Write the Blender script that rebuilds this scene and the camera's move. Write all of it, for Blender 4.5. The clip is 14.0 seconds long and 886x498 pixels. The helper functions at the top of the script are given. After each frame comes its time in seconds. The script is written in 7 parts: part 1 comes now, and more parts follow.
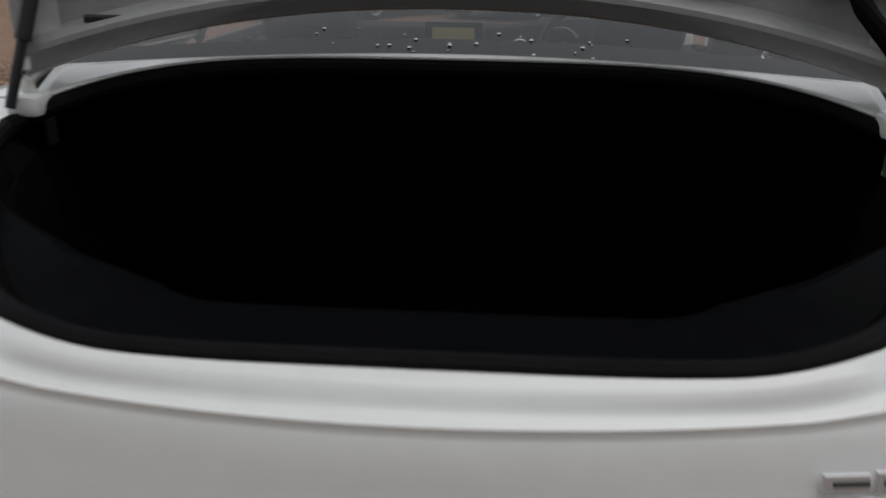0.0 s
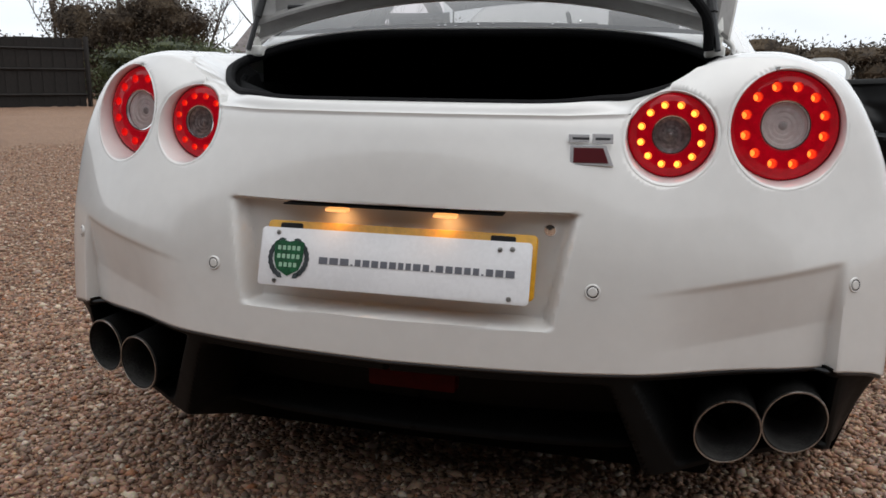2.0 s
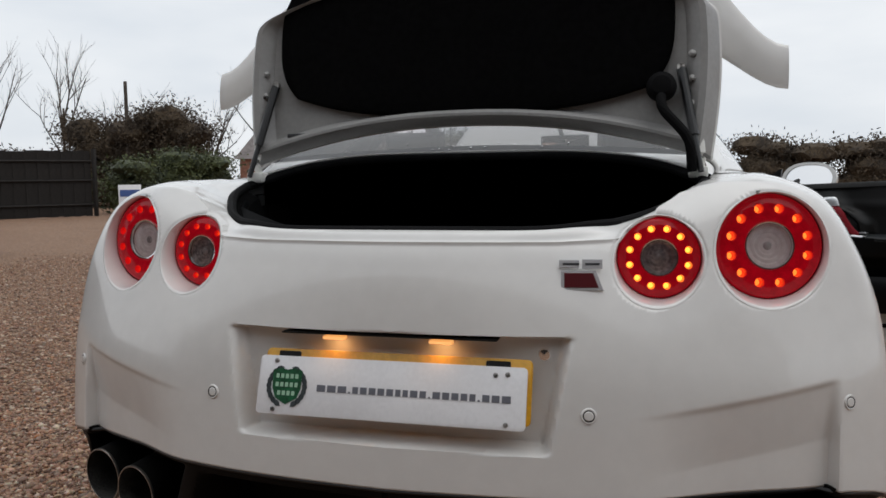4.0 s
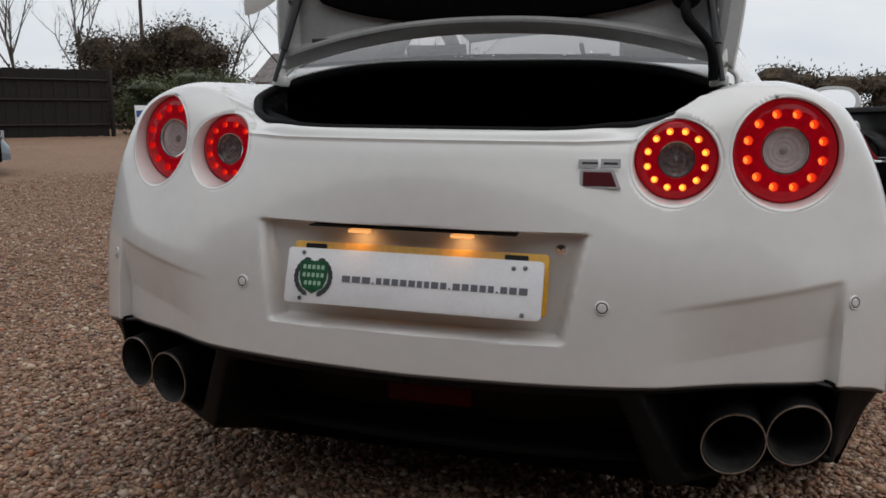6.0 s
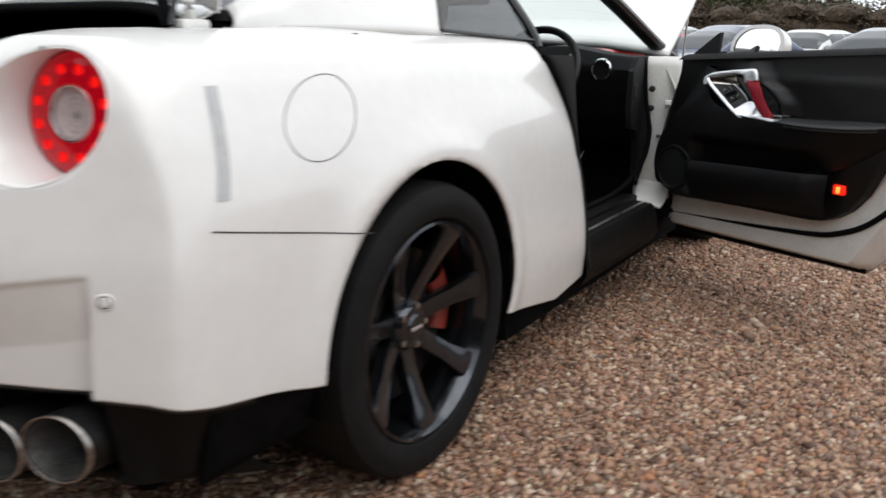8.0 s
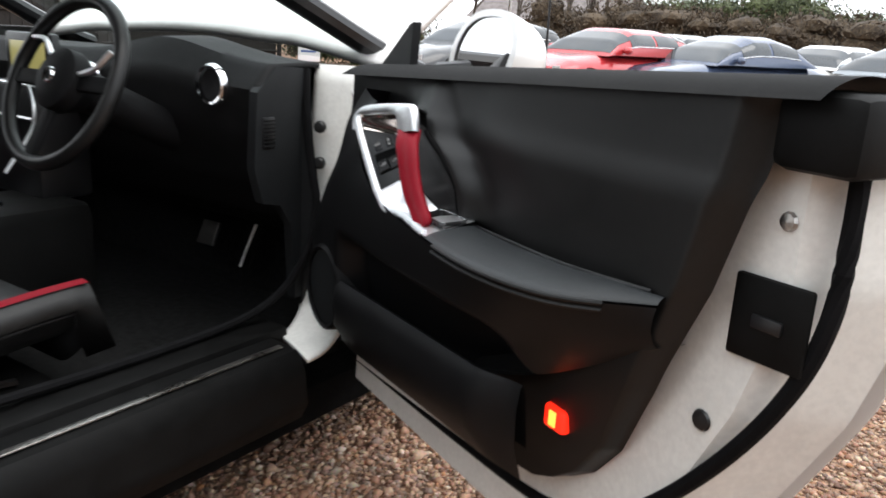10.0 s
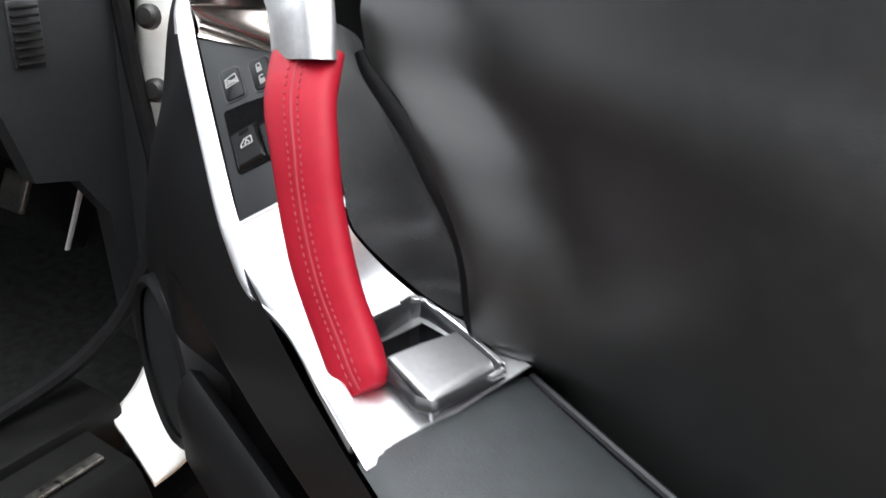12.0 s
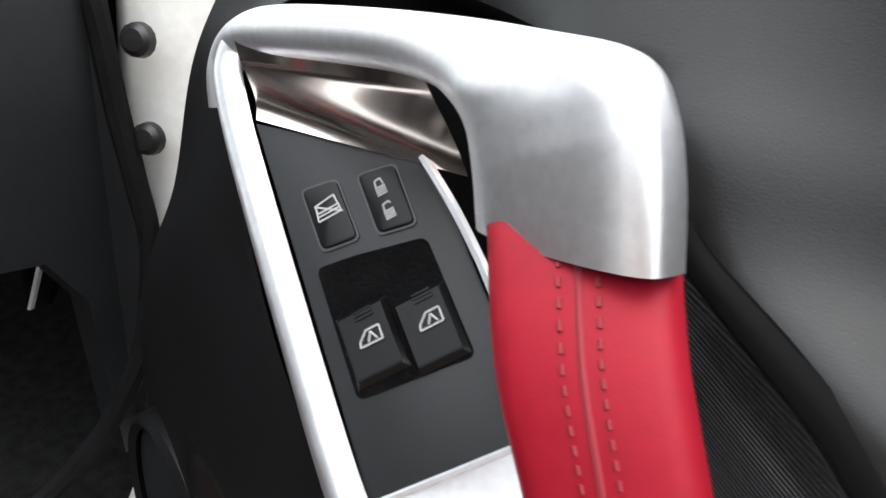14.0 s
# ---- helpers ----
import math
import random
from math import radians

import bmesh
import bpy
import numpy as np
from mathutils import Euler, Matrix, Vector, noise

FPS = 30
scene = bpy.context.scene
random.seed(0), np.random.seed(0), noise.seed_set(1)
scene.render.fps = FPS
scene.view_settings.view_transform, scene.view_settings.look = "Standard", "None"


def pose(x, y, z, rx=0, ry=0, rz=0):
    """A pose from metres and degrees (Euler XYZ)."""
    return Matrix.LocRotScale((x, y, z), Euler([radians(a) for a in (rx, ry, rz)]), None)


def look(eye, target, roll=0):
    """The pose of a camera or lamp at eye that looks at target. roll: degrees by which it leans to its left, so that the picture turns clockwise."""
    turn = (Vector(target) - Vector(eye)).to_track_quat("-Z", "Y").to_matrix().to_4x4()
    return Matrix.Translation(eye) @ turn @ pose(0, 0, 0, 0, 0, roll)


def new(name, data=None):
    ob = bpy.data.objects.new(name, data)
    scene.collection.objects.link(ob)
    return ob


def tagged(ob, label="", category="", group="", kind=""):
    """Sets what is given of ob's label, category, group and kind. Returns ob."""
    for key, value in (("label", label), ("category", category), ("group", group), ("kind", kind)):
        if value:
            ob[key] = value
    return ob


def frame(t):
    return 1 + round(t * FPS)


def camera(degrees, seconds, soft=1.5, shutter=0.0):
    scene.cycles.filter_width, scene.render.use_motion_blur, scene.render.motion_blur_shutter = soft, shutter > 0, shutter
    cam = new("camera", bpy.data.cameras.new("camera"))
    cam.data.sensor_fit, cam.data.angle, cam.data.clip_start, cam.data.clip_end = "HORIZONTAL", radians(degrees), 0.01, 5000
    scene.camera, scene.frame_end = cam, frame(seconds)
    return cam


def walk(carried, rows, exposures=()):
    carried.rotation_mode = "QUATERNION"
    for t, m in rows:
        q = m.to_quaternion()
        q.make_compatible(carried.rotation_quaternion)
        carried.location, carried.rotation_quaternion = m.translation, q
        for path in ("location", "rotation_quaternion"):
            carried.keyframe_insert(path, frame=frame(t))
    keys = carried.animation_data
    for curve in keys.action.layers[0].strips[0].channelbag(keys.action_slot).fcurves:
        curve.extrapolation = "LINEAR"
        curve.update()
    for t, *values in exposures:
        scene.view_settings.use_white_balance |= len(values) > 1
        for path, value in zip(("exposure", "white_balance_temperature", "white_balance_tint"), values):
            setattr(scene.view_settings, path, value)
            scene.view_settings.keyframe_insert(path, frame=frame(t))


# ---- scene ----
cam = camera(58.7, 14.0, soft=1.6, shutter=0.35)
PATH = [
    (0, (0.05, -0.405, 1.248), (-0.055, 1.455, 0.539), 0.9),
    (0.2, (0.072, -0.49, 1.222), (-0.111, 1.37, 0.555), 0.1),
    (0.4, (0.13, -0.545, 1.15), (-0.162, 1.355, 0.605), 0.5),
    (0.5, (0.171, -0.587, 1.107), (-0.194, 1.318, 0.629), 0.6),
    (0.8, (0.256, -0.763, 1.075), (-0.16, 1.139, 0.617), 0.2),
    (1, (0.327, -0.886, 1.059), (-0.136, 1.005, 0.6), 0.4),
    (1.5, (0.429, -1.148, 1.053), (-0.078, 0.724, 0.567), 0.3),
    (2, (0.456, -1.307, 0.984), (-0.048, 0.58, 0.556), 0.6),
    (2.5, (0.473, -1.328, 0.982), (-0.039, 0.561, 0.568), -0.3),
    (3, (0.479, -1.324, 1.004), (-0.042, 0.585, 0.714), -1.0),
    (3.2, (0.48, -1.322, 1.04), (-0.044, 0.597, 0.83), -1.1),
    (5.3, (0.455, -1.355, 1.015), (-0.064, 0.568, 0.836), 0.9),
    (5.5, (0.453, -1.365, 0.997), (-0.069, 0.549, 0.739), 0.9),
    (6, (0.477, -1.385, 0.983), (-0.072, 0.505, 0.625), 0.4),
    (6.5, (0.607, -1.369, 0.978), (-0.045, 0.478, 0.574), -2.0),
    (7, (0.955, -1.259, 0.967), (0.126, 0.511, 0.542), -3.2),
    (7.5, (1.435, -0.973, 0.979), (0.509, 0.735, 0.509), -1.7),
    (8, (1.877, -0.491, 1.023), (0.854, 1.148, 0.509), 0.5),
    (8.4, (2.097, -0.076, 1.042), (0.984, 1.504, 0.525), 1.5),
    (8.5, (2.122, 0.086, 1.039), (0.997, 1.661, 0.535), 1.3),
    (9, (2.131, 0.71, 1.057), (1.011, 2.309, 0.621), 2.5),
    (9.2, (2.126, 0.917, 1.061), (1.013, 2.52, 0.623), 2.8),
    (11.3, (1.696, 2.243, 0.962), (0.717, 3.815, 0.206), 3.3),
    (11.5, (1.637, 2.276, 0.959), (0.684, 3.851, 0.179), 2.9),
    (12, (1.529, 2.333, 0.963), (0.632, 3.922, 0.143), 3.3),
    (12.5, (1.457, 2.384, 0.958), (0.569, 3.978, 0.139), 3.6),
    (13, (1.399, 2.432, 0.959), (0.523, 4.024, 0.123), 3.9),
    (13.5, (1.354, 2.474, 0.961), (0.477, 4.054, 0.102), 3.7),
    (14, (1.311, 2.49, 0.957), (0.493, 4.101, 0.1), 3.7),
]
EXPOSURES = [(0, -0.75), (0.6, -0.25), (1.5, -0.15), (2.2, -0.15), (3, -0.22), (5.3, -0.75), (6.5, -0.4), (7, -0.25), (7.5, 0.05), (8.5, 0.25), (9.2, 0.3), (11.3, 2.15), (12.2, 2.2), (13.4, 2.25), (14, 1.85)]
walk(cam, [(t, look(e, a, r)) for t, e, a, r in PATH], EXPOSURES)

# ---- world and sun: a bright overcast sky ----
world = bpy.data.worlds.new("overcast_sky")
scene.world = world
world.use_nodes = True
wn, wl = world.node_tree.nodes, world.node_tree.links
sky = wn.new("ShaderNodeTexSky")
sky.sky_type, sky.sun_disc = "NISHITA", False
sky.sun_elevation, sky.sun_rotation = radians(72), radians(95)
sky.dust_density, sky.air_density = 3.0, 1.0
cl_noise = wn.new("ShaderNodeTexNoise")
cl_noise.inputs["Scale"].default_value, cl_noise.inputs["Detail"].default_value = 2.2, 6
cl_map = wn.new("ShaderNodeMapping")
cl_map.inputs["Scale"].default_value = (1, 1, 3.5)
cl_co = wn.new("ShaderNodeTexCoord")
cl_ramp = wn.new("ShaderNodeValToRGB")
cl_ramp.color_ramp.elements[0].position, cl_ramp.color_ramp.elements[0].color = 0.3, (0.70, 0.755, 0.82, 1)
cl_ramp.color_ramp.elements[1].position, cl_ramp.color_ramp.elements[1].color = 0.68, (0.96, 0.98, 1.0, 1)
cl_gain = wn.new("ShaderNodeVectorMath")
cl_gain.operation = "SCALE"
cl_gain.inputs["Scale"].default_value = 14.5
cl_mix = wn.new("ShaderNodeMix")
cl_mix.data_type = "RGBA"
cl_mix.inputs["Factor"].default_value = 0.92
wl.new(cl_co.outputs["Generated"], cl_map.inputs["Vector"])
wl.new(cl_map.outputs["Vector"], cl_noise.inputs["Vector"])
wl.new(cl_noise.outputs["Fac"], cl_ramp.inputs["Fac"])
wl.new(cl_ramp.outputs["Color"], cl_gain.inputs[0])
wl.new(sky.outputs["Color"], cl_mix.inputs["A"])
wl.new(cl_gain.outputs["Vector"], cl_mix.inputs["B"])
wl.new(cl_mix.outputs["Result"], wn["Background"].inputs["Color"])
wn["Background"].inputs["Strength"].default_value = 0.1
sun_lamp = bpy.data.lights.new("sun", "SUN")
sun_lamp.energy, sun_lamp.angle, sun_lamp.color = 1.15, radians(60), (1.0, 0.97, 0.93)
sun = new("sun", sun_lamp)
sun.matrix_world = look((3.4, 0.8, 11), (0, 1, 0))


# ---- materials ----
def mat(name, color, rough=0.5, metal=0.0, spec=0.5, coat=0.0, var=0.0, scale=20.0, bump=0.0, bscale=200.0, wear=0.0, emit=None, alpha=None, second=None):
    """A principled material with colour variation at two scales, roughness wear and a fine bump."""
    m = bpy.data.materials.new(name)
    m.use_nodes = True
    nt, b = m.node_tree, m.node_tree.nodes["Principled BSDF"]
    b.inputs["Base Color"].default_value = (*color, 1)
    b.inputs["Roughness"].default_value, b.inputs["Metallic"].default_value = rough, metal
    b.inputs["Specular IOR Level"].default_value = spec
    b.inputs["Coat Weight"].default_value = coat
    b.inputs["Coat Roughness"].default_value = 0.03
    co = nt.nodes.new("ShaderNodeTexCoord")
    if var:
        n1, n2 = nt.nodes.new("ShaderNodeTexNoise"), nt.nodes.new("ShaderNodeTexNoise")
        n1.inputs["Scale"].default_value, n2.inputs["Scale"].default_value = scale, scale * 9
        n1.inputs["Detail"].default_value = n2.inputs["Detail"].default_value = 4
        add = nt.nodes.new("ShaderNodeMath")
        add.operation = "ADD"
        ramp = nt.nodes.new("ShaderNodeValToRGB")
        ramp.color_ramp.elements[0].position, ramp.color_ramp.elements[1].position = 0.7, 1.0
        lo = [max(c * (1 - var), 0) for c in color]
        hi = second or [min(c * (1 + var), 1) for c in color]
        ramp.color_ramp.elements[0].color, ramp.color_ramp.elements[1].color = (*lo, 1), (*hi, 1)
        half = nt.nodes.new("ShaderNodeMath")
        half.operation, half.inputs[1].default_value = "MULTIPLY", 0.85
        for n in (n1, n2):
            nt.links.new(co.outputs["Object"], n.inputs["Vector"])
        nt.links.new(n1.outputs["Fac"], add.inputs[0])
        nt.links.new(n2.outputs["Fac"], add.inputs[1])
        nt.links.new(add.outputs[0], half.inputs[0])
        nt.links.new(half.outputs[0], ramp.inputs["Fac"])
        nt.links.new(ramp.outputs["Color"], b.inputs["Base Color"])
        if wear:
            mr = nt.nodes.new("ShaderNodeMapRange")
            mr.inputs["From Min"].default_value, mr.inputs["From Max"].default_value = 0.6, 1.4
            mr.inputs["To Min"].default_value, mr.inputs["To Max"].default_value = max(rough - wear, 0), min(rough + wear, 1)
            nt.links.new(add.outputs[0], mr.inputs["Value"])
            nt.links.new(mr.outputs["Result"], b.inputs["Roughness"])
    if bump:
        n3, bp = nt.nodes.new("ShaderNodeTexNoise"), nt.nodes.new("ShaderNodeBump")
        n3.inputs["Scale"].default_value, n3.inputs["Detail"].default_value = bscale, 3
        bp.inputs["Strength"].default_value, bp.inputs["Distance"].default_value = bump, 0.01
        nt.links.new(co.outputs["Object"], n3.inputs["Vector"])
        nt.links.new(n3.outputs["Fac"], bp.inputs["Height"])
        nt.links.new(bp.outputs["Normal"], b.inputs["Normal"])
    if emit:
        b.inputs["Emission Color"].default_value, b.inputs["Emission Strength"].default_value = (*emit[0], 1), emit[1]
    if alpha is not None:
        b.inputs["Transmission Weight"].default_value = 1.0
        b.inputs["IOR"].default_value = alpha
    return m


def thin_glass(name, tint, keep, rough=0.0):
    """A pane of tinted glass: what is not reflected goes straight through, coloured by the tint."""
    m = bpy.data.materials.new(name)
    m.use_nodes = True
    nt = m.node_tree
    out = nt.nodes["Material Output"]
    nt.nodes.remove(nt.nodes["Principled BSDF"])
    tr, gl, mx, fr = (nt.nodes.new(k) for k in ("ShaderNodeBsdfTransparent", "ShaderNodeBsdfGlossy", "ShaderNodeMixShader", "ShaderNodeFresnel"))
    tr.inputs["Color"].default_value = (*[t * keep for t in tint], 1)
    gl.inputs["Roughness"].default_value = rough
    gl.inputs["Color"].default_value = (1, 1, 1, 1)
    fr.inputs["IOR"].default_value = 1.45
    nt.links.new(fr.outputs["Fac"], mx.inputs["Fac"])
    nt.links.new(tr.outputs["BSDF"], mx.inputs[1])
    nt.links.new(gl.outputs["BSDF"], mx.inputs[2])
    nt.links.new(mx.outputs["Shader"], out.inputs["Surface"])
    return m


PAINT = mat("pearl_white_paint", (0.725, 0.715, 0.698), 0.26, spec=0.5, coat=0.7, var=0.02, scale=3, bump=0.01, bscale=900)
JAMB = mat("white_jamb_paint", (0.74, 0.735, 0.70), 0.4, coat=0.2, var=0.05, scale=12)
# the lid's white paint with the shade of its inner face mixed in
LID_SHADED = mat("shaded_white_lid_paint", (0.27, 0.266, 0.26), 0.45, coat=0.2, var=0.06, scale=9)
BLACK_PLASTIC = mat("black_plastic", (0.004, 0.004, 0.004), 0.55, spec=0.12, var=0.3, scale=30, bump=0.05, bscale=900, wear=0.1)
SATIN_BLACK = mat("satin_black_trim", (0.010, 0.010, 0.011), 0.35, var=0.2, scale=25, bump=0.03, bscale=1200)
RUBBER = mat("black_rubber", (0.004, 0.004, 0.0045), 0.75, spec=0.1, var=0.3, scale=40, bump=0.1, bscale=400)
NET = mat("fine_black_net", (0.020, 0.020, 0.021), 0.40, var=0.15, scale=30)
BLACK_GLOSS = mat("black_moulded_panel", (0.0055, 0.0055, 0.006), 0.42, spec=0.18, var=0.15, scale=18, bump=0.06, bscale=1400)
FELT = mat("black_boot_felt", (0.0032, 0.0032, 0.0034), 0.95, spec=0.03, var=0.3, scale=60, bump=0.3, bscale=700)
LEATHER = mat("black_leather", (0.0068, 0.0068, 0.0068), 0.41, spec=0.33, var=0.15, scale=14, bump=0.06, bscale=1700, wear=0.05)
LEATHER_PAD = mat("grey_black_leather", (0.019, 0.0215, 0.023), 0.42, spec=0.36, var=0.12, scale=16, bump=0.2, bscale=1600, wear=0.05)
RED_LEATHER = mat("red_leather", (0.192, 0.0046, 0.0125), 0.50, spec=0.14, var=0.05, scale=22, bump=0.035, bscale=1500, wear=0.04)
RED_THREAD = mat("dark_red_thread", (0.16, 0.005, 0.012), 0.8)
CHROME = mat("polished_chrome", (0.86, 0.86, 0.87), 0.10, 1.0, var=0.02, scale=20)
SATIN_SILVER = mat("satin_silver_trim", (0.80, 0.805, 0.82), 0.40, 1.0, var=0.05, scale=30, bump=0.02, bscale=1500)
STEEL = mat("brushed_steel", (0.42, 0.40, 0.38), 0.34, 1.0, var=0.2, scale=15, bump=0.04, bscale=300, wear=0.12)
SOOT = mat("sooty_pipe", (0.05, 0.045, 0.04), 0.7, 0.4, var=0.4, scale=18)
BORE = mat("sooty_steel", (0.13, 0.125, 0.12), 0.36, 0.7, var=0.35, scale=22, wear=0.1)
TIP_STEEL = mat("dark_exhaust_steel", (0.018, 0.0175, 0.017), 0.5, 0.7, var=0.25, scale=15, wear=0.12)
GUNMETAL = mat("dark_gunmetal_wheel", (0.046, 0.050, 0.058), 0.17, 0.9, var=0.15, scale=20, coat=0.4)
TYRE = mat("tyre_rubber", (0.006, 0.006, 0.006), 0.7, spec=0.16, var=0.3, scale=14, bump=0.12, bscale=240)
DISC = mat("brake_disc_iron", (0.045, 0.043, 0.042), 0.5, 1.0, var=0.3, scale=30)
CALIPER = mat("orange_red_caliper", (0.16, 0.014, 0.006), 0.5, var=0.2, scale=30)
UNDER = mat("underbody_black", (0.004, 0.004, 0.004), 0.95, spec=0.05, var=0.4, scale=12)
PLATE_WHITE = mat("white_acrylic_plate", (0.80, 0.80, 0.82), 0.25, coat=0.4, var=0.03, scale=14)
PLATE_YELLOW = mat("yellow_acrylic_plate", (0.70, 0.36, 0.02), 0.3, coat=0.3, var=0.1, scale=12)
PRINT_GREY = mat("grey_plate_print", (0.14, 0.145, 0.17), 0.5)
INK = mat("black_ink", (0.02, 0.02, 0.025), 0.5)
CREST_GREEN = mat("dark_green_crest", (0.01, 0.09, 0.035), 0.4, var=0.4, scale=60)
CREST_LIGHT = mat("pale_green_lettering", (0.35, 0.55, 0.40), 0.5)
WREATH = mat("dark_grey_wreath", (0.045, 0.055, 0.06), 0.5, var=0.3, scale=90)
BADGE_RED = mat("badge_red", (0.085, 0.006, 0.010), 0.3, coat=0.5)
LAMP_RED = mat("red_lamp_lens", (0.26, 0.001, 0.006), 0.14, spec=0.3, coat=0.15, var=0.35, scale=60, emit=((1.0, 0.004, 0.022), 0.17))
LED_HOT = mat("lit_led", (1.0, 0.25, 0.08), 0.3, emit=((1.0, 0.42, 0.05), 3.2))
LED_WARM = mat("lit_dim_led", (1.0, 0.15, 0.05), 0.3, emit=((1.0, 0.22, 0.03), 2.2))
LED_SIDE = mat("lit_led_glow", (0.62, 0.012, 0.012), 0.2, emit=((1.0, 0.012, 0.016), 0.28))
LAMP_CLEAR = mat("clear_lamp_lens", (0.50, 0.50, 0.51), 0.3, 0.2, coat=0.3, var=0.25, scale=50)
LAMP_BOWL = mat("lamp_reflector", (0.50, 0.48, 0.49), 0.28, 0.7, var=0.45, scale=130)
LAMP_PALE = mat("pale_lamp_reflector", (0.95, 0.89, 0.90), 0.4, 0.0, var=0.10, scale=110)
PLATE_BULB = mat("amber_plate_bulb", (1.0, 0.7, 0.4), 0.3, emit=((1.0, 0.42, 0.12), 1.3))
REAR_GLASS = thin_glass("tinted_rear_glass", (0.84, 0.78, 0.80), 0.60)
SIDE_GLASS = thin_glass("privacy_glass", (0.7, 0.7, 0.75), 0.15)
LENS_GLASS = thin_glass("clear_lens_glass", (1.0, 0.98, 0.98), 0.99)
CLEAR_GLASS = thin_glass("clear_glass", (0.9, 0.97, 0.95), 0.92)
DARK_GLASS = mat("dark_car_glass", (0.03, 0.035, 0.04), 0.05, spec=0.8, var=0.2, scale=2)
MIRROR = mat("mirror_glass", (0.9, 0.9, 0.9), 0.02, 1.0)
GLYPH = mat("white_switch_print", (0.28, 0.28, 0.275), 0.5)
SWITCH = mat("black_switch", (0.0018, 0.0018, 0.0020), 0.34, spec=0.20, var=0.15, scale=60, bump=0.04, bscale=2000)
SWITCH_PLATE = mat("dark_switch_plate", (0.0058, 0.0067, 0.0076), 0.5, spec=0.35, var=0.12, scale=40, bump=0.06, bscale=2500)
DOOR_LAMP = mat("lit_red_door_lamp", (0.6, 0.02, 0.01), 0.3, emit=((1.0, 0.020, 0.006), 0.8))
SCREEN = mat("amber_grey_screen", (0.20, 0.17, 0.06), 0.3, emit=((0.55, 0.50, 0.18), 0.25))
SEAT_LEATHER = mat("black_seat_leather", (0.008, 0.008, 0.008), 0.5, var=0.2, scale=14, bump=0.15, bscale=1200)
RIB_BLACK = mat("smooth_black_rib", (0.0022, 0.0022, 0.0024), 0.6, spec=0.06, var=0.1, scale=30)
LID_SILVER = mat("satin_lid_silver", (0.60, 0.60, 0.61), 0.42, 1.0, var=0.04, scale=30)
SOFT_TOP = mat("soft_black_door_top", (0.006, 0.006, 0.006), 0.8, spec=0.15, var=0.2, scale=20, bump=0.1, bscale=1200)
DASH_SIDE = mat("blue_black_dash_side", (0.0085, 0.0095, 0.0105), 0.55, spec=0.3, var=0.15, scale=14, bump=0.1, bscale=1200)
PEDAL_EDGE = mat("bright_alloy_edge", (0.80, 0.80, 0.80), 0.4, 0.2, var=0.1, scale=60)
CHAMPAGNE = mat("champagne_metal", (0.80, 0.70, 0.63), 0.16, 1.0, var=0.04, scale=30)
DASH = mat("black_dash", (0.006, 0.006, 0.0065), 0.6, spec=0.15, var=0.2, scale=14, bump=0.15, bscale=900)
CARPET = mat("black_carpet", (0.014, 0.014, 0.014), 0.95, spec=0.1, var=0.4, scale=50, bump=0.4, bscale=600)
BOLT = mat("black_bolt", (0.02, 0.02, 0.02), 0.4, 0.5)
BLUE_SIGN = mat("blue_sign_print", (0.05, 0.10, 0.30), 0.5, var=0.1, scale=20)
FENCE_WOOD = mat("dark_creosoted_wood", (0.011, 0.0085, 0.007), 0.85, var=0.45, scale=6, bump=0.4, bscale=60)
BARK = mat("grey_brown_bark", (0.075, 0.060, 0.048), 0.9, var=0.35, scale=8, bump=0.5, bscale=40)
TWIG = mat("brown_twigs", (0.085, 0.060, 0.045), 0.9, var=0.4, scale=2.5)
IVY = mat("dark_ivy_leaves", (0.035, 0.055, 0.018), 0.6, var=0.55, scale=1.2, second=(0.085, 0.10, 0.03))
HEDGE_BROWN = mat("brown_beech_hedge", (0.050, 0.034, 0.022), 0.85, var=0.5, scale=1.5, second=(0.085, 0.058, 0.032))
ROOF_TILE = mat("grey_roof_tile", (0.15, 0.13, 0.125), 0.8, var=0.3, scale=3)
BRICK = mat("red_brick", (0.24, 0.11, 0.075), 0.85, var=0.3, scale=5)


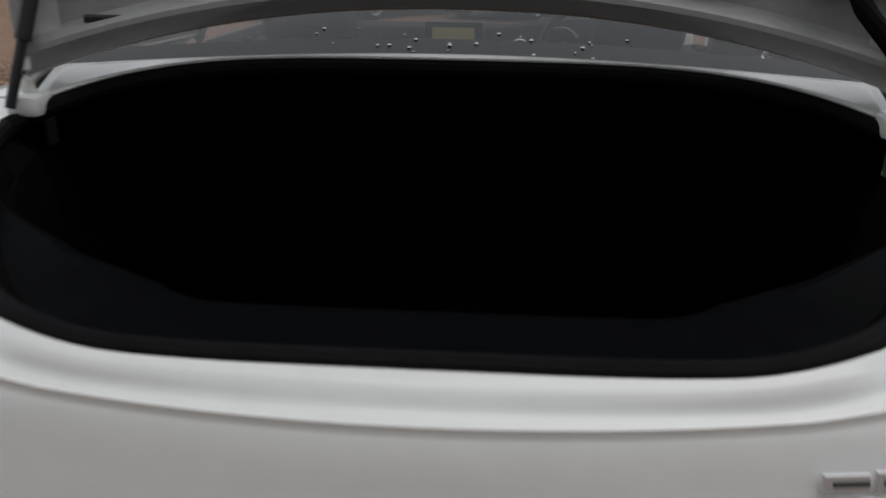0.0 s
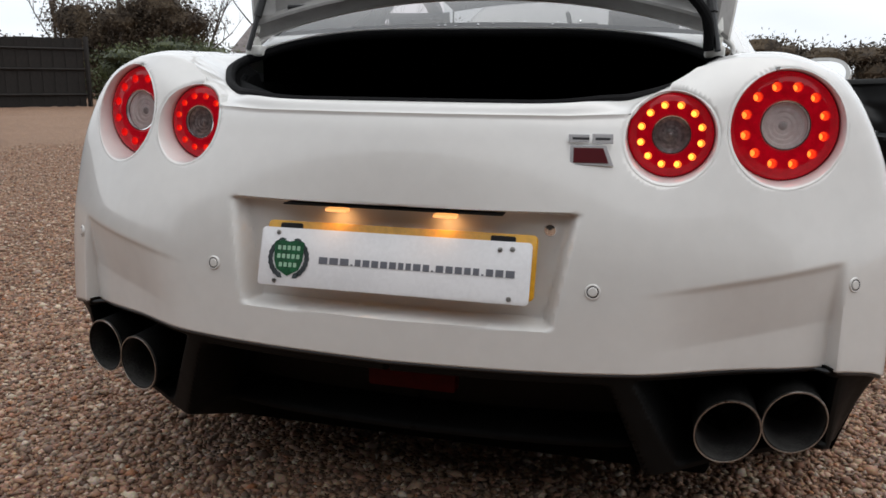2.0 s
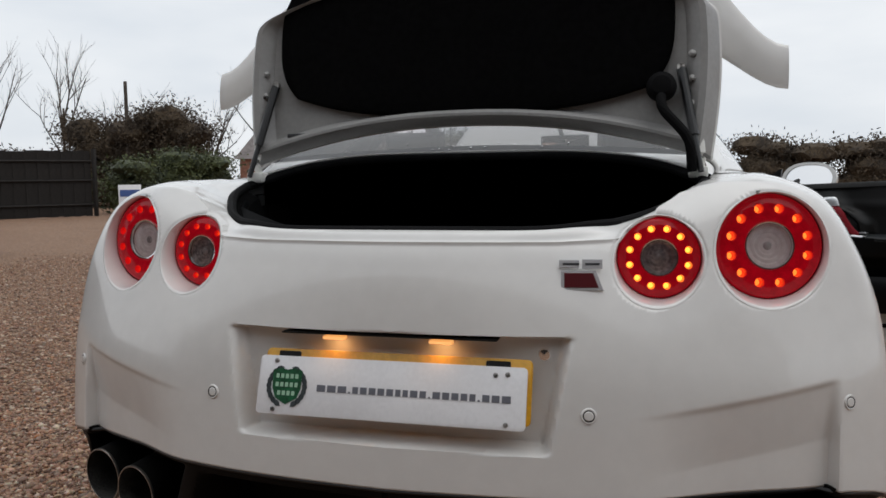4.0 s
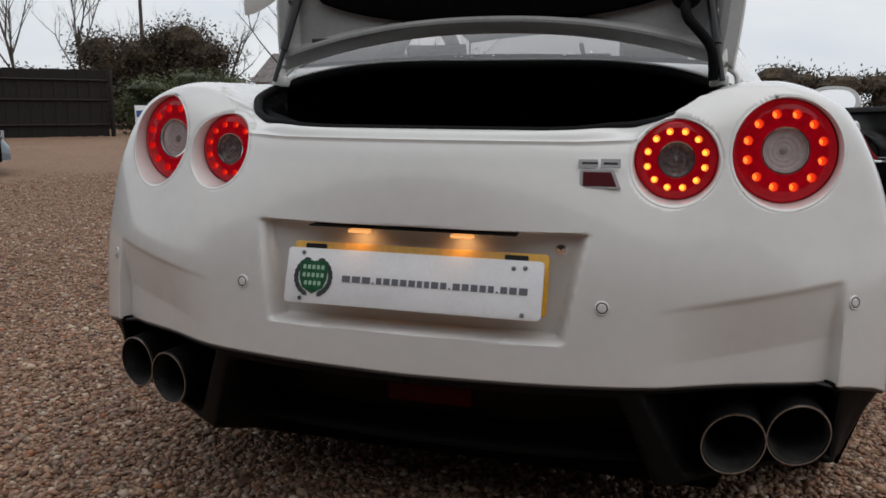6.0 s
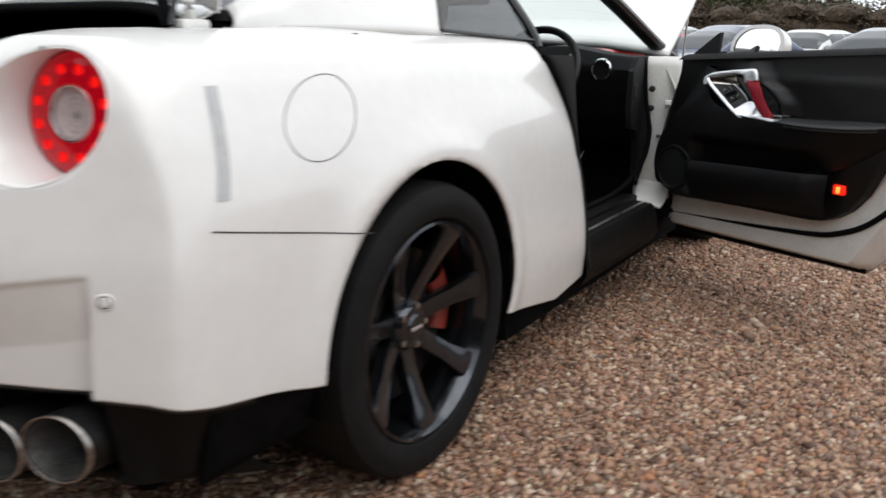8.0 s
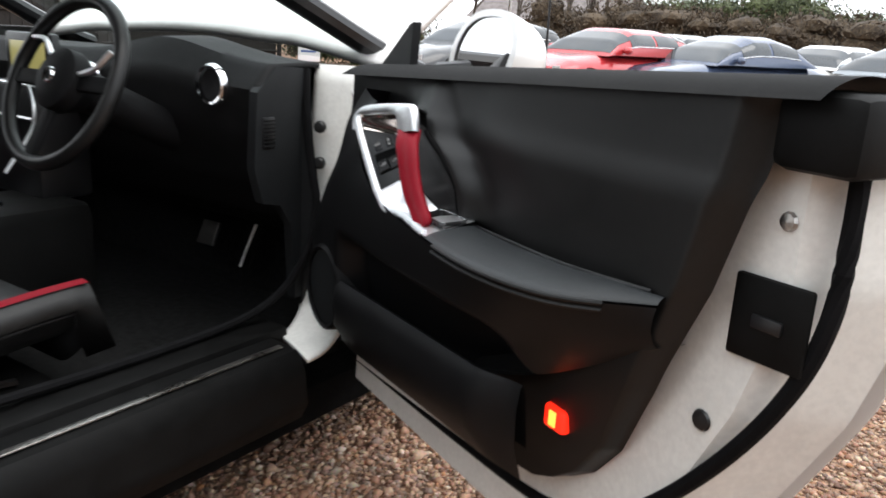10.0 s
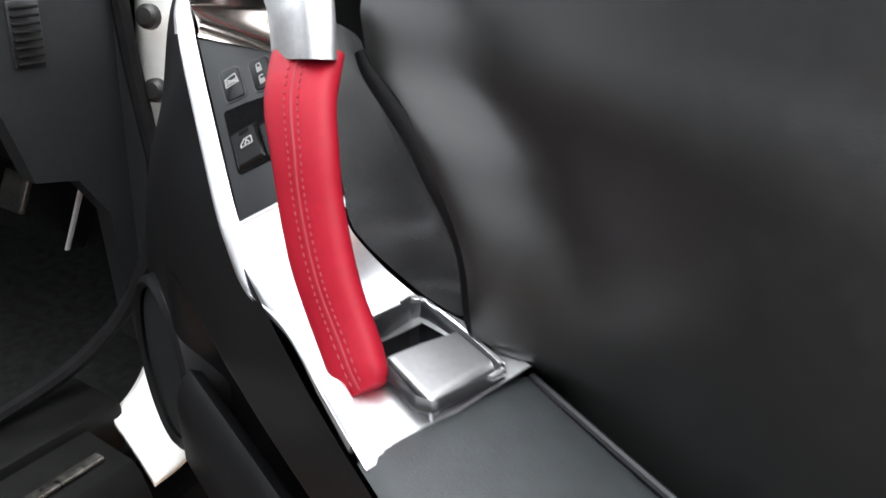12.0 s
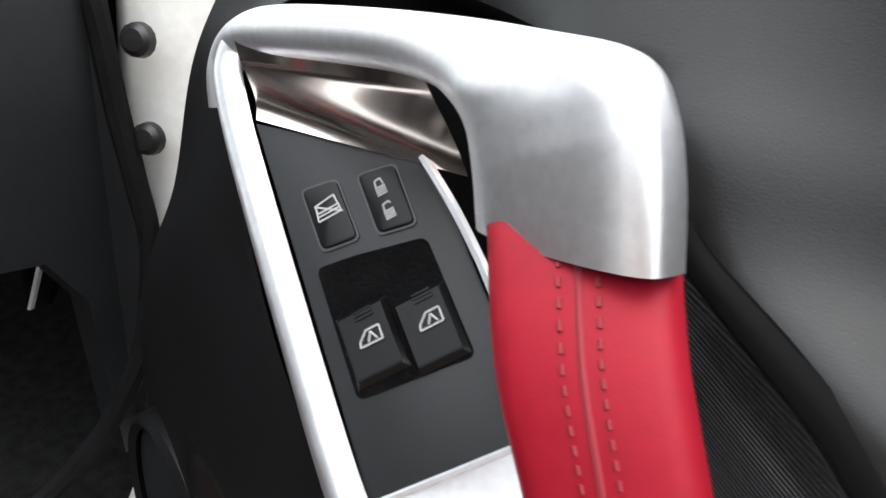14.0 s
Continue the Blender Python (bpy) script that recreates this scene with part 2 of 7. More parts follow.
def gravel_mat():
    m = bpy.data.materials.new("gravel")
    m.use_nodes = True
    nt, b = m.node_tree, m.node_tree.nodes["Principled BSDF"]
    co = nt.nodes.new("ShaderNodeTexCoord")
    v1, v2, n1 = nt.nodes.new("ShaderNodeTexVoronoi"), nt.nodes.new("ShaderNodeTexVoronoi"), nt.nodes.new("ShaderNodeTexNoise")
    v1.inputs["Scale"].default_value, v2.inputs["Scale"].default_value, n1.inputs["Scale"].default_value = 75, 160, 0.5
    n1.inputs["Detail"].default_value = 5
    ramp = nt.nodes.new("ShaderNodeValToRGB")
    cols = [(0.0, (0.10, 0.052, 0.032)), (0.22, (0.22, 0.120, 0.072)), (0.45, (0.36, 0.21, 0.128)), (0.62, (0.22, 0.150, 0.11)), (0.8, (0.46, 0.30, 0.19)), (1.0, (0.31, 0.15, 0.075))]
    el = ramp.color_ramp.elements
    el[0].position, el[0].color = cols[0][0], (*cols[0][1], 1)
    el[1].position, el[1].color = cols[-1][0], (*cols[-1][1], 1)
    for p, c in cols[1:-1]:
        e = el.new(p)
        e.color = (*c, 1)
    sep = nt.nodes.new("ShaderNodeSeparateColor")
    soil = nt.nodes.new("ShaderNodeMix")
    soil.data_type, soil.blend_type = "RGBA", "MULTIPLY"
    soil.inputs["Factor"].default_value = 0.55
    nr = nt.nodes.new("ShaderNodeValToRGB")
    nr.color_ramp.elements[0].position, nr.color_ramp.elements[0].color = 0.3, (0.75, 0.70, 0.66, 1)
    nr.color_ramp.elements[1].position, nr.color_ramp.elements[1].color = 0.7, (1.0, 1.0, 1.0, 1)
    inv = nt.nodes.new("ShaderNodeMath")
    inv.operation, inv.inputs[0].default_value = "SUBTRACT", 1.0
    bp = nt.nodes.new("ShaderNodeBump")
    bp.inputs["Strength"].default_value, bp.inputs["Distance"].default_value = 0.9, 0.02
    for v in (v1, v2, n1):
        nt.links.new(co.outputs["Object"], v.inputs["Vector"])
    nt.links.new(v1.outputs["Color"], sep.inputs["Color"])
    nt.links.new(sep.outputs["Red"], ramp.inputs["Fac"])
    nt.links.new(n1.outputs["Fac"], nr.inputs["Fac"])
    nt.links.new(ramp.outputs["Color"], soil.inputs["A"])
    nt.links.new(nr.outputs["Color"], soil.inputs["B"])
    nt.links.new(soil.outputs["Result"], b.inputs["Base Color"])
    nt.links.new(v1.outputs["Distance"], inv.inputs[1])
    nt.links.new(inv.outputs[0], bp.inputs["Height"])
    nt.links.new(bp.outputs["Normal"], b.inputs["Normal"])
    b.inputs["Roughness"].default_value = 0.8
    return m


def pebble_mat():
    m = bpy.data.materials.new("pebbles")
    m.use_nodes = True
    nt, b = m.node_tree, m.node_tree.nodes["Principled BSDF"]
    geo = nt.nodes.new("ShaderNodeNewGeometry")
    ramp = nt.nodes.new("ShaderNodeValToRGB")
    cols = [(0.0, (0.07, 0.036, 0.022)), (0.18, (0.22, 0.105, 0.062)), (0.36, (0.34, 0.19, 0.115)), (0.52, (0.19, 0.122, 0.092)), (0.66, (0.42, 0.27, 0.175)), (0.8, (0.13, 0.080, 0.060)), (0.9, (0.58, 0.46, 0.35)), (1.0, (0.33, 0.13, 0.05))]
    el = ramp.color_ramp.elements
    el[0].position, el[0].color = cols[0][0], (*cols[0][1], 1)
    el[1].position, el[1].color = cols[-1][0], (*cols[-1][1], 1)
    for p, c in cols[1:-1]:
        e = el.new(p)
        e.color = (*c, 1)
    n1, mx, co = nt.nodes.new("ShaderNodeTexNoise"), nt.nodes.new("ShaderNodeMix"), nt.nodes.new("ShaderNodeTexCoord")
    n1.inputs["Scale"].default_value = 160
    mx.data_type, mx.blend_type = "RGBA", "OVERLAY"
    mx.inputs["Factor"].default_value = 0.45
    nt.links.new(co.outputs["Object"], n1.inputs["Vector"])
    nt.links.new(geo.outputs["Random Per Island"], ramp.inputs["Fac"])
    nt.links.new(ramp.outputs["Color"], mx.inputs["A"])
    nt.links.new(n1.outputs["Color"], mx.inputs["B"])
    nt.links.new(mx.outputs["Result"], b.inputs["Base Color"])
    b.inputs["Roughness"].default_value = 0.7
    return m


GRAVEL, PEBBLE = gravel_mat(), pebble_mat()

# fine diagonal ribs on the net panel
nn, nl = NET.node_tree.nodes, NET.node_tree.links
rib_wave, rib_bump, rib_co = nn.new("ShaderNodeTexWave"), nn.new("ShaderNodeBump"), nn.new("ShaderNodeTexCoord")
rib_wave.bands_direction = "DIAGONAL"
rib_wave.inputs["Scale"].default_value, rib_wave.inputs["Distortion"].default_value = 420, 0.1
rib_bump.inputs["Strength"].default_value, rib_bump.inputs["Distance"].default_value = 0.7, 0.0008
nl.new(rib_co.outputs["Object"], rib_wave.inputs["Vector"])
nl.new(rib_wave.outputs["Color"], rib_bump.inputs["Height"])
nl.new(rib_bump.outputs["Normal"], nn["Principled BSDF"].inputs["Normal"])


# ---- geometry helpers: a shape is (verts, faces) ----
def join(*shapes):
    vs, fs = [], []
    for v, f in shapes:
        k = len(vs)
        vs += [tuple(p) for p in v]
        fs += [tuple(i + k for i in q) for q in f]
    return vs, fs


def moved(shape, m):
    return [tuple(m @ Vector(p)) for p in shape[0]], shape[1]


def sheet(fn, nu, nv, wrap_u=False, wrap_v=False):
    """A grid of fn(s, t), s and t from 0 to 1."""
    cu, cv = nu + (0 if wrap_u else 1), nv + (0 if wrap_v else 1)
    vs = [tuple(fn(i / nu, j / nv)) for i in range(cu) for j in range(cv)]
    fs = [(i * cv + j, ((i + 1) % cu) * cv + j, ((i + 1) % cu) * cv + (j + 1) % cv, i * cv + (j + 1) % cv) for i in range(nu) for j in range(nv)]
    return vs, fs


def block(x0, y0, z0, x1, y1, z1, bevel=0.0, seg=2):
    bm = bmesh.new()
    bmesh.ops.create_cube(bm, size=1)
    bmesh.ops.scale(bm, vec=(x1 - x0, y1 - y0, z1 - z0), verts=bm.verts)
    bmesh.ops.translate(bm, vec=((x0 + x1) / 2, (y0 + y1) / 2, (z0 + z1) / 2), verts=bm.verts)
    if bevel:
        bmesh.ops.bevel(bm, geom=list(bm.edges), offset=bevel, segments=seg, affect="EDGES", profile=0.5)
    return taken(bm)


def taken(bm):
    bm.verts.ensure_lookup_table()
    bm.verts.index_update()
    res = [tuple(v.co) for v in bm.verts], [tuple(v.index for v in f.verts) for f in bm.faces]
    bm.free()
    return res


def slab(outline, depth, bevel=0.0, seg=2):
    """A flat outline (x, y) extruded from z = 0 to depth, its front edge bevelled."""
    bm = bmesh.new()
    low = [bm.verts.new((x, y, 0)) for x, y in outline]
    f = bm.faces.new(low)
    r = bmesh.ops.extrude_face_region(bm, geom=[f])
    top = [v for v in r["geom"] if isinstance(v, bmesh.types.BMVert)]
    bmesh.ops.translate(bm, vec=(0, 0, depth), verts=top)
    bmesh.ops.recalc_face_normals(bm, faces=bm.faces)
    if bevel:
        edges = [e for e in bm.edges if all(abs(v.co.z - depth) < 1e-6 for v in e.verts)]
        bmesh.ops.bevel(bm, geom=edges, offset=bevel, segments=seg, affect="EDGES", profile=0.5)
    return taken(bm)


def lathe(profile, n=48):
    """Turns a profile of (radius, height) round the z axis."""
    return sheet(lambda s, t: (profile[round(t * (len(profile) - 1))][0] * math.cos(2 * math.pi * s), profile[round(t * (len(profile) - 1))][0] * math.sin(2 * math.pi * s), profile[round(t * (len(profile) - 1))][1]), n, len(profile) - 1, wrap_u=True)


def spline(pts, t):
    """A Catmull-Rom curve through the points, t from 0 to 1."""
    k = min(int(t * (len(pts) - 1)), len(pts) - 2)
    u = t * (len(pts) - 1) - k
    p = [Vector(pts[max(0, min(len(pts) - 1, k + d))]) for d in (-1, 0, 1, 2)]
    return 0.5 * ((2 * p[1]) + (p[2] - p[0]) * u + (2 * p[0] - 5 * p[1] + 4 * p[2] - p[3]) * u * u + (3 * p[1] - p[0] - 3 * p[2] + p[3]) * u ** 3)


def tube(pts, radius, n=10, steps=24, flat=1.0, up=(0, 0, 1), closed=False, caps=True):
    """A swept tube; radius is a number or a function of 0..1; flat squeezes it along up."""
    vs, fs = [], []
    for i in range(steps + 1):
        t = i / steps
        c = spline(pts, t)
        d = (spline(pts, min(t + 0.01, 1)) - spline(pts, max(t - 0.01, 0))).normalized()
        a = d.cross(Vector(up)).normalized()
        b = a.cross(d).normalized()
        r = radius(t) if callable(radius) else radius
        for j in range(n):
            w = 2 * math.pi * j / n
            vs.append(tuple(c + a * r * math.cos(w) + b * r * flat * math.sin(w)))
    for i in range(steps):
        for j in range(n):
            fs.append((i * n + j, i * n + (j + 1) % n, (i + 1) * n + (j + 1) % n, (i + 1) * n + j))
    if caps:
        fs.append(tuple(range(n - 1, -1, -1)))
        fs.append(tuple(steps * n + j for j in range(n)))
    return vs, fs


def mesh_of(name, shape, material, sharp=32.0):
    me = bpy.data.meshes.new(name)
    me.from_pydata(shape[0], [], shape[1])
    me.materials.append(material)
    me.polygons.foreach_set("use_smooth", [True] * len(me.polygons))
    me.set_sharp_from_angle(angle=radians(sharp))
    me.update()
    return me


def part(name, shape, material, parent=None, label="", sharp=32.0, thick=0.0, at=None):
    ob = new(name, mesh_of(name, shape, material, sharp))
    if parent:
        ob.parent = parent
    if at is not None:
        ob.matrix_local = at
    if thick:
        md = ob.modifiers.new("thickness", "SOLIDIFY")
        md.thickness, md.offset = abs(thick), -1 if thick > 0 else 1
    return tagged(ob, label)


def thing(name, label, category, group="", kind="", at=None):
    ob = new(name)
    ob.empty_display_size = 0.1
    if at is not None:
        ob.matrix_world = at
    return tagged(ob, label, category, group, kind)


def ss(a, b, x):
    t = max(0.0, min(1.0, (x - a) / (b - a)))
    return t * t * (3 - 2 * t)


def interp(x, table):
    xs, ys = zip(*table)
    return float(np.interp(x, xs, ys))


def curve(x, table):
    """A smooth curve through a table of (x, y)."""
    xs, ys = zip(*table)
    if x <= xs[0] or x >= xs[-1]:
        return ys[0] if x <= xs[0] else ys[-1]
    k = next(i for i in range(len(xs) - 1) if xs[i + 1] >= x)
    d = [(ys[i + 1] - ys[i]) / (xs[i + 1] - xs[i]) for i in range(len(xs) - 1)]
    g0 = d[k] if k == 0 else (d[k - 1] + d[k]) / 2 if d[k - 1] * d[k] > 0 else 0.0
    g1 = d[k] if k == len(d) - 1 else (d[k] + d[k + 1]) / 2 if d[k] * d[k + 1] > 0 else 0.0
    h = xs[k + 1] - xs[k]
    u = (x - xs[k]) / h
    return ys[k] * (1 + 2 * u) * (1 - u) ** 2 + ys[k + 1] * u * u * (3 - 2 * u) + h * (g0 * u * (1 - u) ** 2 - g1 * u * u * (1 - u))


def normals_out(shape):
    bm = bmesh.new()
    vs = [bm.verts.new(p) for p in shape[0]]
    for q in shape[1]:
        try:
            bm.faces.new([vs[i] for i in q])
        except ValueError:
            pass
    bmesh.ops.recalc_face_normals(bm, faces=bm.faces)
    return taken(bm)


# ---- the white sports car: rear at y = 0, nose at y = 4.65 ----
car = thing("sports_car", "pearl white sports coupe on gravel with boot, bonnet and door open", "car")
HAUNCH = 0.016
W_T = [(0.2, 0.889), (0.27, 0.902), (0.35, 0.914), (0.5, 0.920), (0.65, 0.919), (0.75, 0.911), (0.82, 0.894), (0.9, 0.862), (0.96, 0.832), (1.0, 0.800), (1.03, 0.745)]
YC_T = [(0.2, 0.03), (0.44, -0.004), (0.55, 0.004), (0.62, 0.012), (0.75, 0.034), (0.865, 0.066), (0.915, 0.092), (0.96, 0.14), (1.0, 0.19), (1.05, 0.26)]
P_T = [(0.2, 4.8), (0.62, 5.0), (0.75, 4.5), (0.9, 4.0), (1.05, 3.6)]
D_T = [(0.2, 0.72), (0.62, 0.72), (0.8, 0.68), (0.9, 0.62), (1.05, 0.60)]
ARCH_R = (1.0, 0.36, 0.398)
ARCH_F = (3.765, 0.36, 0.395)
DOOR_EDGE = [(0.2, 2.015), (0.26, 2.0), (0.30, 1.99), (0.42, 1.955), (0.555, 1.905), (0.62, 1.877), (0.68, 1.842), (0.795, 1.803), (0.91, 1.777), (1.02, 1.745)]


def face(x, z):
    """How far the gently bowed tail face sweeps forward, x from the middle."""
    k = ss(0.64, 0.90, z)
    return (0.38 - 0.012 * k) * abs(x) ** (2.9 - 0.9 * k)


def middle(x, z):
    """How far forward the tail leans at the height z; the shoulders stand up higher than the middle."""
    return curve(z - 0.072 * ss(0.41, 0.64, abs(x)) * ss(0.70, 0.88, z), YC_T)


def joined_plan(a, b):
    """The tail face a running softly into the corner b."""
    w = 0.12 * max(a, b)
    return (a + b + math.sqrt((a - b) ** 2 + w * w) - w) / 2


def rear_y(x, z):
    """How far forward the tail's skin lies at the height z, x from the middle."""
    w, p, d = curve(z, W_T), curve(z, P_T), curve(z, D_T)
    k = min(abs(x) / w, 0.9999)
    return middle(x, z) + joined_plan(face(x, z), d * (1 - (1 - k ** p) ** (1 / p)))


def skin(x, y, z):
    """The tail's skin pressed in at the plate's recess and at the lower corners."""
    a = abs(x)
    if y > 0.75:
        return y
    hw = 0.304 + (z - 0.556) * 0.19
    m = ss(0, 0.026, hw - a) * ss(0, 0.007, 0.754 - z) * ss(0, 0.010, z - 0.548)
    y += (0.062 + (z - 0.56) * 0.10 - y) * m if m > 0 else 0
    top = 0.622 + (a - 0.46) * 0.135
    down = top - z
    if down > 0 and 0.38 < a < 0.81:
        y += (0.004 * ss(0, 0.012, down) + 0.25 * down - 0.20 * max(0.0, down - 0.11)) * ss(0.42, 0.62, a) * ss(0, 0.024, 0.804 - a)
    return y


def column(phi, z):
    w, p, d = curve(z, W_T), curve(z, P_T), curve(z, D_T)
    s, c = math.sin(phi), math.cos(phi)
    r = (abs(s) ** p + abs(c) ** p) ** (-1 / p)
    x = w * r * s
    return x, middle(x, z) + joined_plan(face(x, z), d * (1 - r * c))


ZCR_T = [(0, 0.915), (0.30, 0.915), (0.40, 0.919), (0.44, 0.936), (0.50, 0.978), (0.56, 1.004), (0.62, 1.017), (0.68, 1.024), (0.74, 1.024), (0.88, 1.020), (1.06, 1.0), (1.37, 0.975), (1.72, 0.965), (2.4, 0.96)]
ZB_T = [(0, 0.470), (0.4, 0.478), (0.6, 0.473), (0.74, 0.463), (0.80, 0.452), (0.9, 0.420), (1.0, 0.398), (1.12, 0.362), (1.25, 0.345), (1.6, 0.30), (1.95, 0.205), (2.3, 0.258), (2.6, 0.282)]
Q_T = [(0, (0, 0.150, 0.934)), (0.20, (0.20, 0.152, 0.934)), (0.28, (0.28, 0.160, 0.936)), (0.38, (0.365, 0.192, 0.945)), (0.5, (0.445, 0.262, 0.961)), (0.64, (0.508, 0.360, 0.983)), (0.84, (0.562, 0.475, 1.007)), (1.06, (0.590, 0.610, 1.032)), (1.37, (0.64, 0.82, 1.055)), (1.72, (0.72, 1.15, 1.045)), (2.3, (0.765, 1.75, 1.022))]


def flare(y, z):
    r = math.hypot(y - ARCH_R[0], z - ARCH_R[1])
    return HAUNCH * ss(0.45, 0.95, y) + 0.010 * math.exp(-((r - 0.42) / 0.05) ** 2)


def half_shell(n_rear=250, n_side=70, rows=140):
    """The right half of the tail and quarter panel, from the middle round to the door opening, with its top."""
    cols, top = [], []
    for i in range(n_rear + n_side + 1):
        if i <= n_rear:
            phi = math.pi / 2 * i / n_rear
            xs, ys = column(phi, 0.94)
        else:
            ys = 0.0
        arc = top[-1] if top else 0.0
        if i <= n_rear:
            if cols:
                arc += math.hypot(xs - last[0], ys - last[1])
            last = (xs, ys)
        else:
            arc = arc_end + (i - n_rear) / n_side * 0.93
        if i == n_rear:
            arc_end = arc
        top.append(arc)
        zb, zt = interp(arc, ZB_T), interp(arc, ZCR_T)
        line = []
        for j in range(rows + 1):
            z = zb + (zt - zb) * j / rows
            if i <= n_rear:
                x, y = column(phi, z)
                y = skin(x, y, z)
            else:
                x, y0 = column(math.pi / 2, z)
                k = (i - n_rear) / n_side
                y = y0 + (interp(z, DOOR_EDGE) - y0) * k
                x -= 0.018 * k * k
            line.append((x + (flare(y, z) if y > 0.45 else 0), y, z))
        q = [curve(arc, [(k, v[c]) for k, v in Q_T]) for c in range(3)]
        lip = 1 - ss(0.36, 0.5, arc)
        px, py, pz = line[-1]
        line[-1] = (px, py - 0.003 * lip, pz + 0.003 * lip)
        bulge = 0.026 * ss(0.5, 0.8, arc) * (1 - 0.6 * ss(1.2, 1.8, arc))
        if i > n_rear:
            q[1] = py
        for j in range(1, 31):
            u = j / 30
            low = 1 - ss(0.32, 0.43, arc)
            z = pz + (q[2] - pz) * u + bulge * math.sin(math.pi * u) * (1 - 0.25 * u)
            z += low * (0.007 * ss(0.35, 0.62, u) * (1 - ss(0.78, 1.0, u)) - 0.0045 * ss(0.03, 0.12, u) * (1 - ss(0.30, 0.5, u)))
            x, y = px + (q[0] - px) * u, py + (q[1] - py) * u
            # the boot frame lies a step below the rear wing, inboard of their joint
            step = ss(0, 0.022, 0.505 + (y - 0.185) * 0.42 - x) * ss(0.36, 0.44, arc)
            line.append((x, y + 0.003 * step, z - 0.005 * step))
        cols.append(line)
    nv = len(cols[0])
    vs = [p for c in cols for p in c]
    fs = [(i * nv + j, (i + 1) * nv + j, (i + 1) * nv + j + 1, i * nv + j + 1) for i in range(len(cols) - 1) for j in range(nv - 1)]
    return vs, fs, [c[-1] for c in cols], [c[0] for c in cols]


def punched(shape, inside, snap):
    """Leaves out the faces inside a hole and lays the hole's edge on its outline."""
    vs, fs = [tuple(p) for p in shape[0]], shape[1]
    flag = [inside(p) for p in vs]
    keep, edge = [], set()
    for q in fs:
        n = sum(flag[i] for i in q)
        if n == 0:
            keep.append(q)
        elif n < len(q):
            edge.update(i for i in q if not flag[i])
    for i in edge:
        vs[i] = snap(vs[i])
    return vs, keep


LAMPS = [(0.482, 0.884, 0.0805, 0.201), (0.684, 0.901, 0.105, 0.285)]
sv, sf, rail, hem = half_shell()
shell = (sv, sf)
for lx, lz, lr, _ in LAMPS:
    def in_lamp(p, lx=lx, lz=lz, lr=lr):
        return math.hypot(p[0] - lx, p[2] - lz) < lr and p[1] < rear_y(p[0], p[2]) + 0.03

    def on_lamp(p, lx=lx, lz=lz, lr=lr):
        a = math.atan2(p[2] - lz, p[0] - lx)
        x, z = lx + lr * math.cos(a), lz + lr * math.sin(a)
        return (x, rear_y(x, z), z)
    shell = punched(shell, in_lamp, on_lamp)


def in_arch(p):
    return p[1] > 0.3 and math.hypot(p[1] - ARCH_R[0], p[2] - ARCH_R[1]) < ARCH_R[2]


def on_arch(p):
    a = math.atan2(p[2] - ARCH_R[1], p[1] - ARCH_R[0])
    return (p[0], ARCH_R[0] + ARCH_R[2] * math.cos(a), ARCH_R[1] + ARCH_R[2] * math.sin(a))


shell = punched(shell, in_arch, on_arch)


def mirrored(shape):
    return [(-x, y, z) for x, y, z in shape[0]], [tuple(reversed(q)) for q in shape[1]]


def welded(shape):
    bm = bmesh.new()
    vs = [bm.verts.new(p) for p in shape[0]]
    for q in shape[1]:
        bm.faces.new([vs[i] for i in q])
    bmesh.ops.remove_doubles(bm, verts=bm.verts, dist=0.0004)
    return taken(bm)


part("rear_body", welded(join(shell, mirrored(shell))), PAINT, car, sharp=44, thick=0.006)


# left flank with its closed door, front wings and nose
def flank(y_from, y_to, arch=None, x_in=0.0):
    def f(s, t):
        z0, z1 = 0.255, interp(s, [(0, 0.96), (1, 0.955)])
        z = z0 + (z1 - z0) * t
        ya = y_from(z)
        y = ya + (y_to(z) - ya) * s
        w = curve(z, W_T) + HAUNCH - 0.018 - x_in * math.sin(math.pi * s) * ss(0.25, 0.5, z)
        return (w, y, z)
    g = sheet(f, 60, 40)
    return g


left_side = mirrored(flank(lambda z: interp(z, DOOR_EDGE), lambda z: 3.0, x_in=0.02))
part("closed_door", left_side, PAINT, car, "white closed passenger door", thick=0.006)


def nose(s, t):
    k = s * 1.0
    if k < 0.5:
        y = 3.0 + (3.9 - 3.0) * k / 0.5
        ztop = interp(y, [(3.0, 0.955), (3.4, 0.90), (3.9, 0.80)])
        z = 0.255 + (ztop - 0.255) * t
        x = curve(z, W_T) + HAUNCH - 0.012 + 0.012 * ss(3.3, 3.7, y)
        if z > 0.7:
            x -= (z - 0.7) * 0.12
        return (x, y, z)
    phi = (k - 0.5) / 0.5 * math.pi / 2
    p = 2.7
    c, sn = math.cos(phi), math.sin(phi)
    r = (c ** p + sn ** p) ** (-1 / p)
    ztop = interp(k, [(0.5, 0.80), (0.8, 0.68), (1.0, 0.62)])
    z = 0.22 + (0.035 * (1 - (k - 0.5) / 0.5)) + (ztop - 0.255) * t
    bow = 0.05 * math.sin(math.pi * min(1, t)) * sn
    return ((curve(z, W_T) + HAUNCH - (0.012 if z < 0.7 else (z - 0.7) * 0.12)) * r * c, 3.9 + 0.70 * r * sn + bow, z)


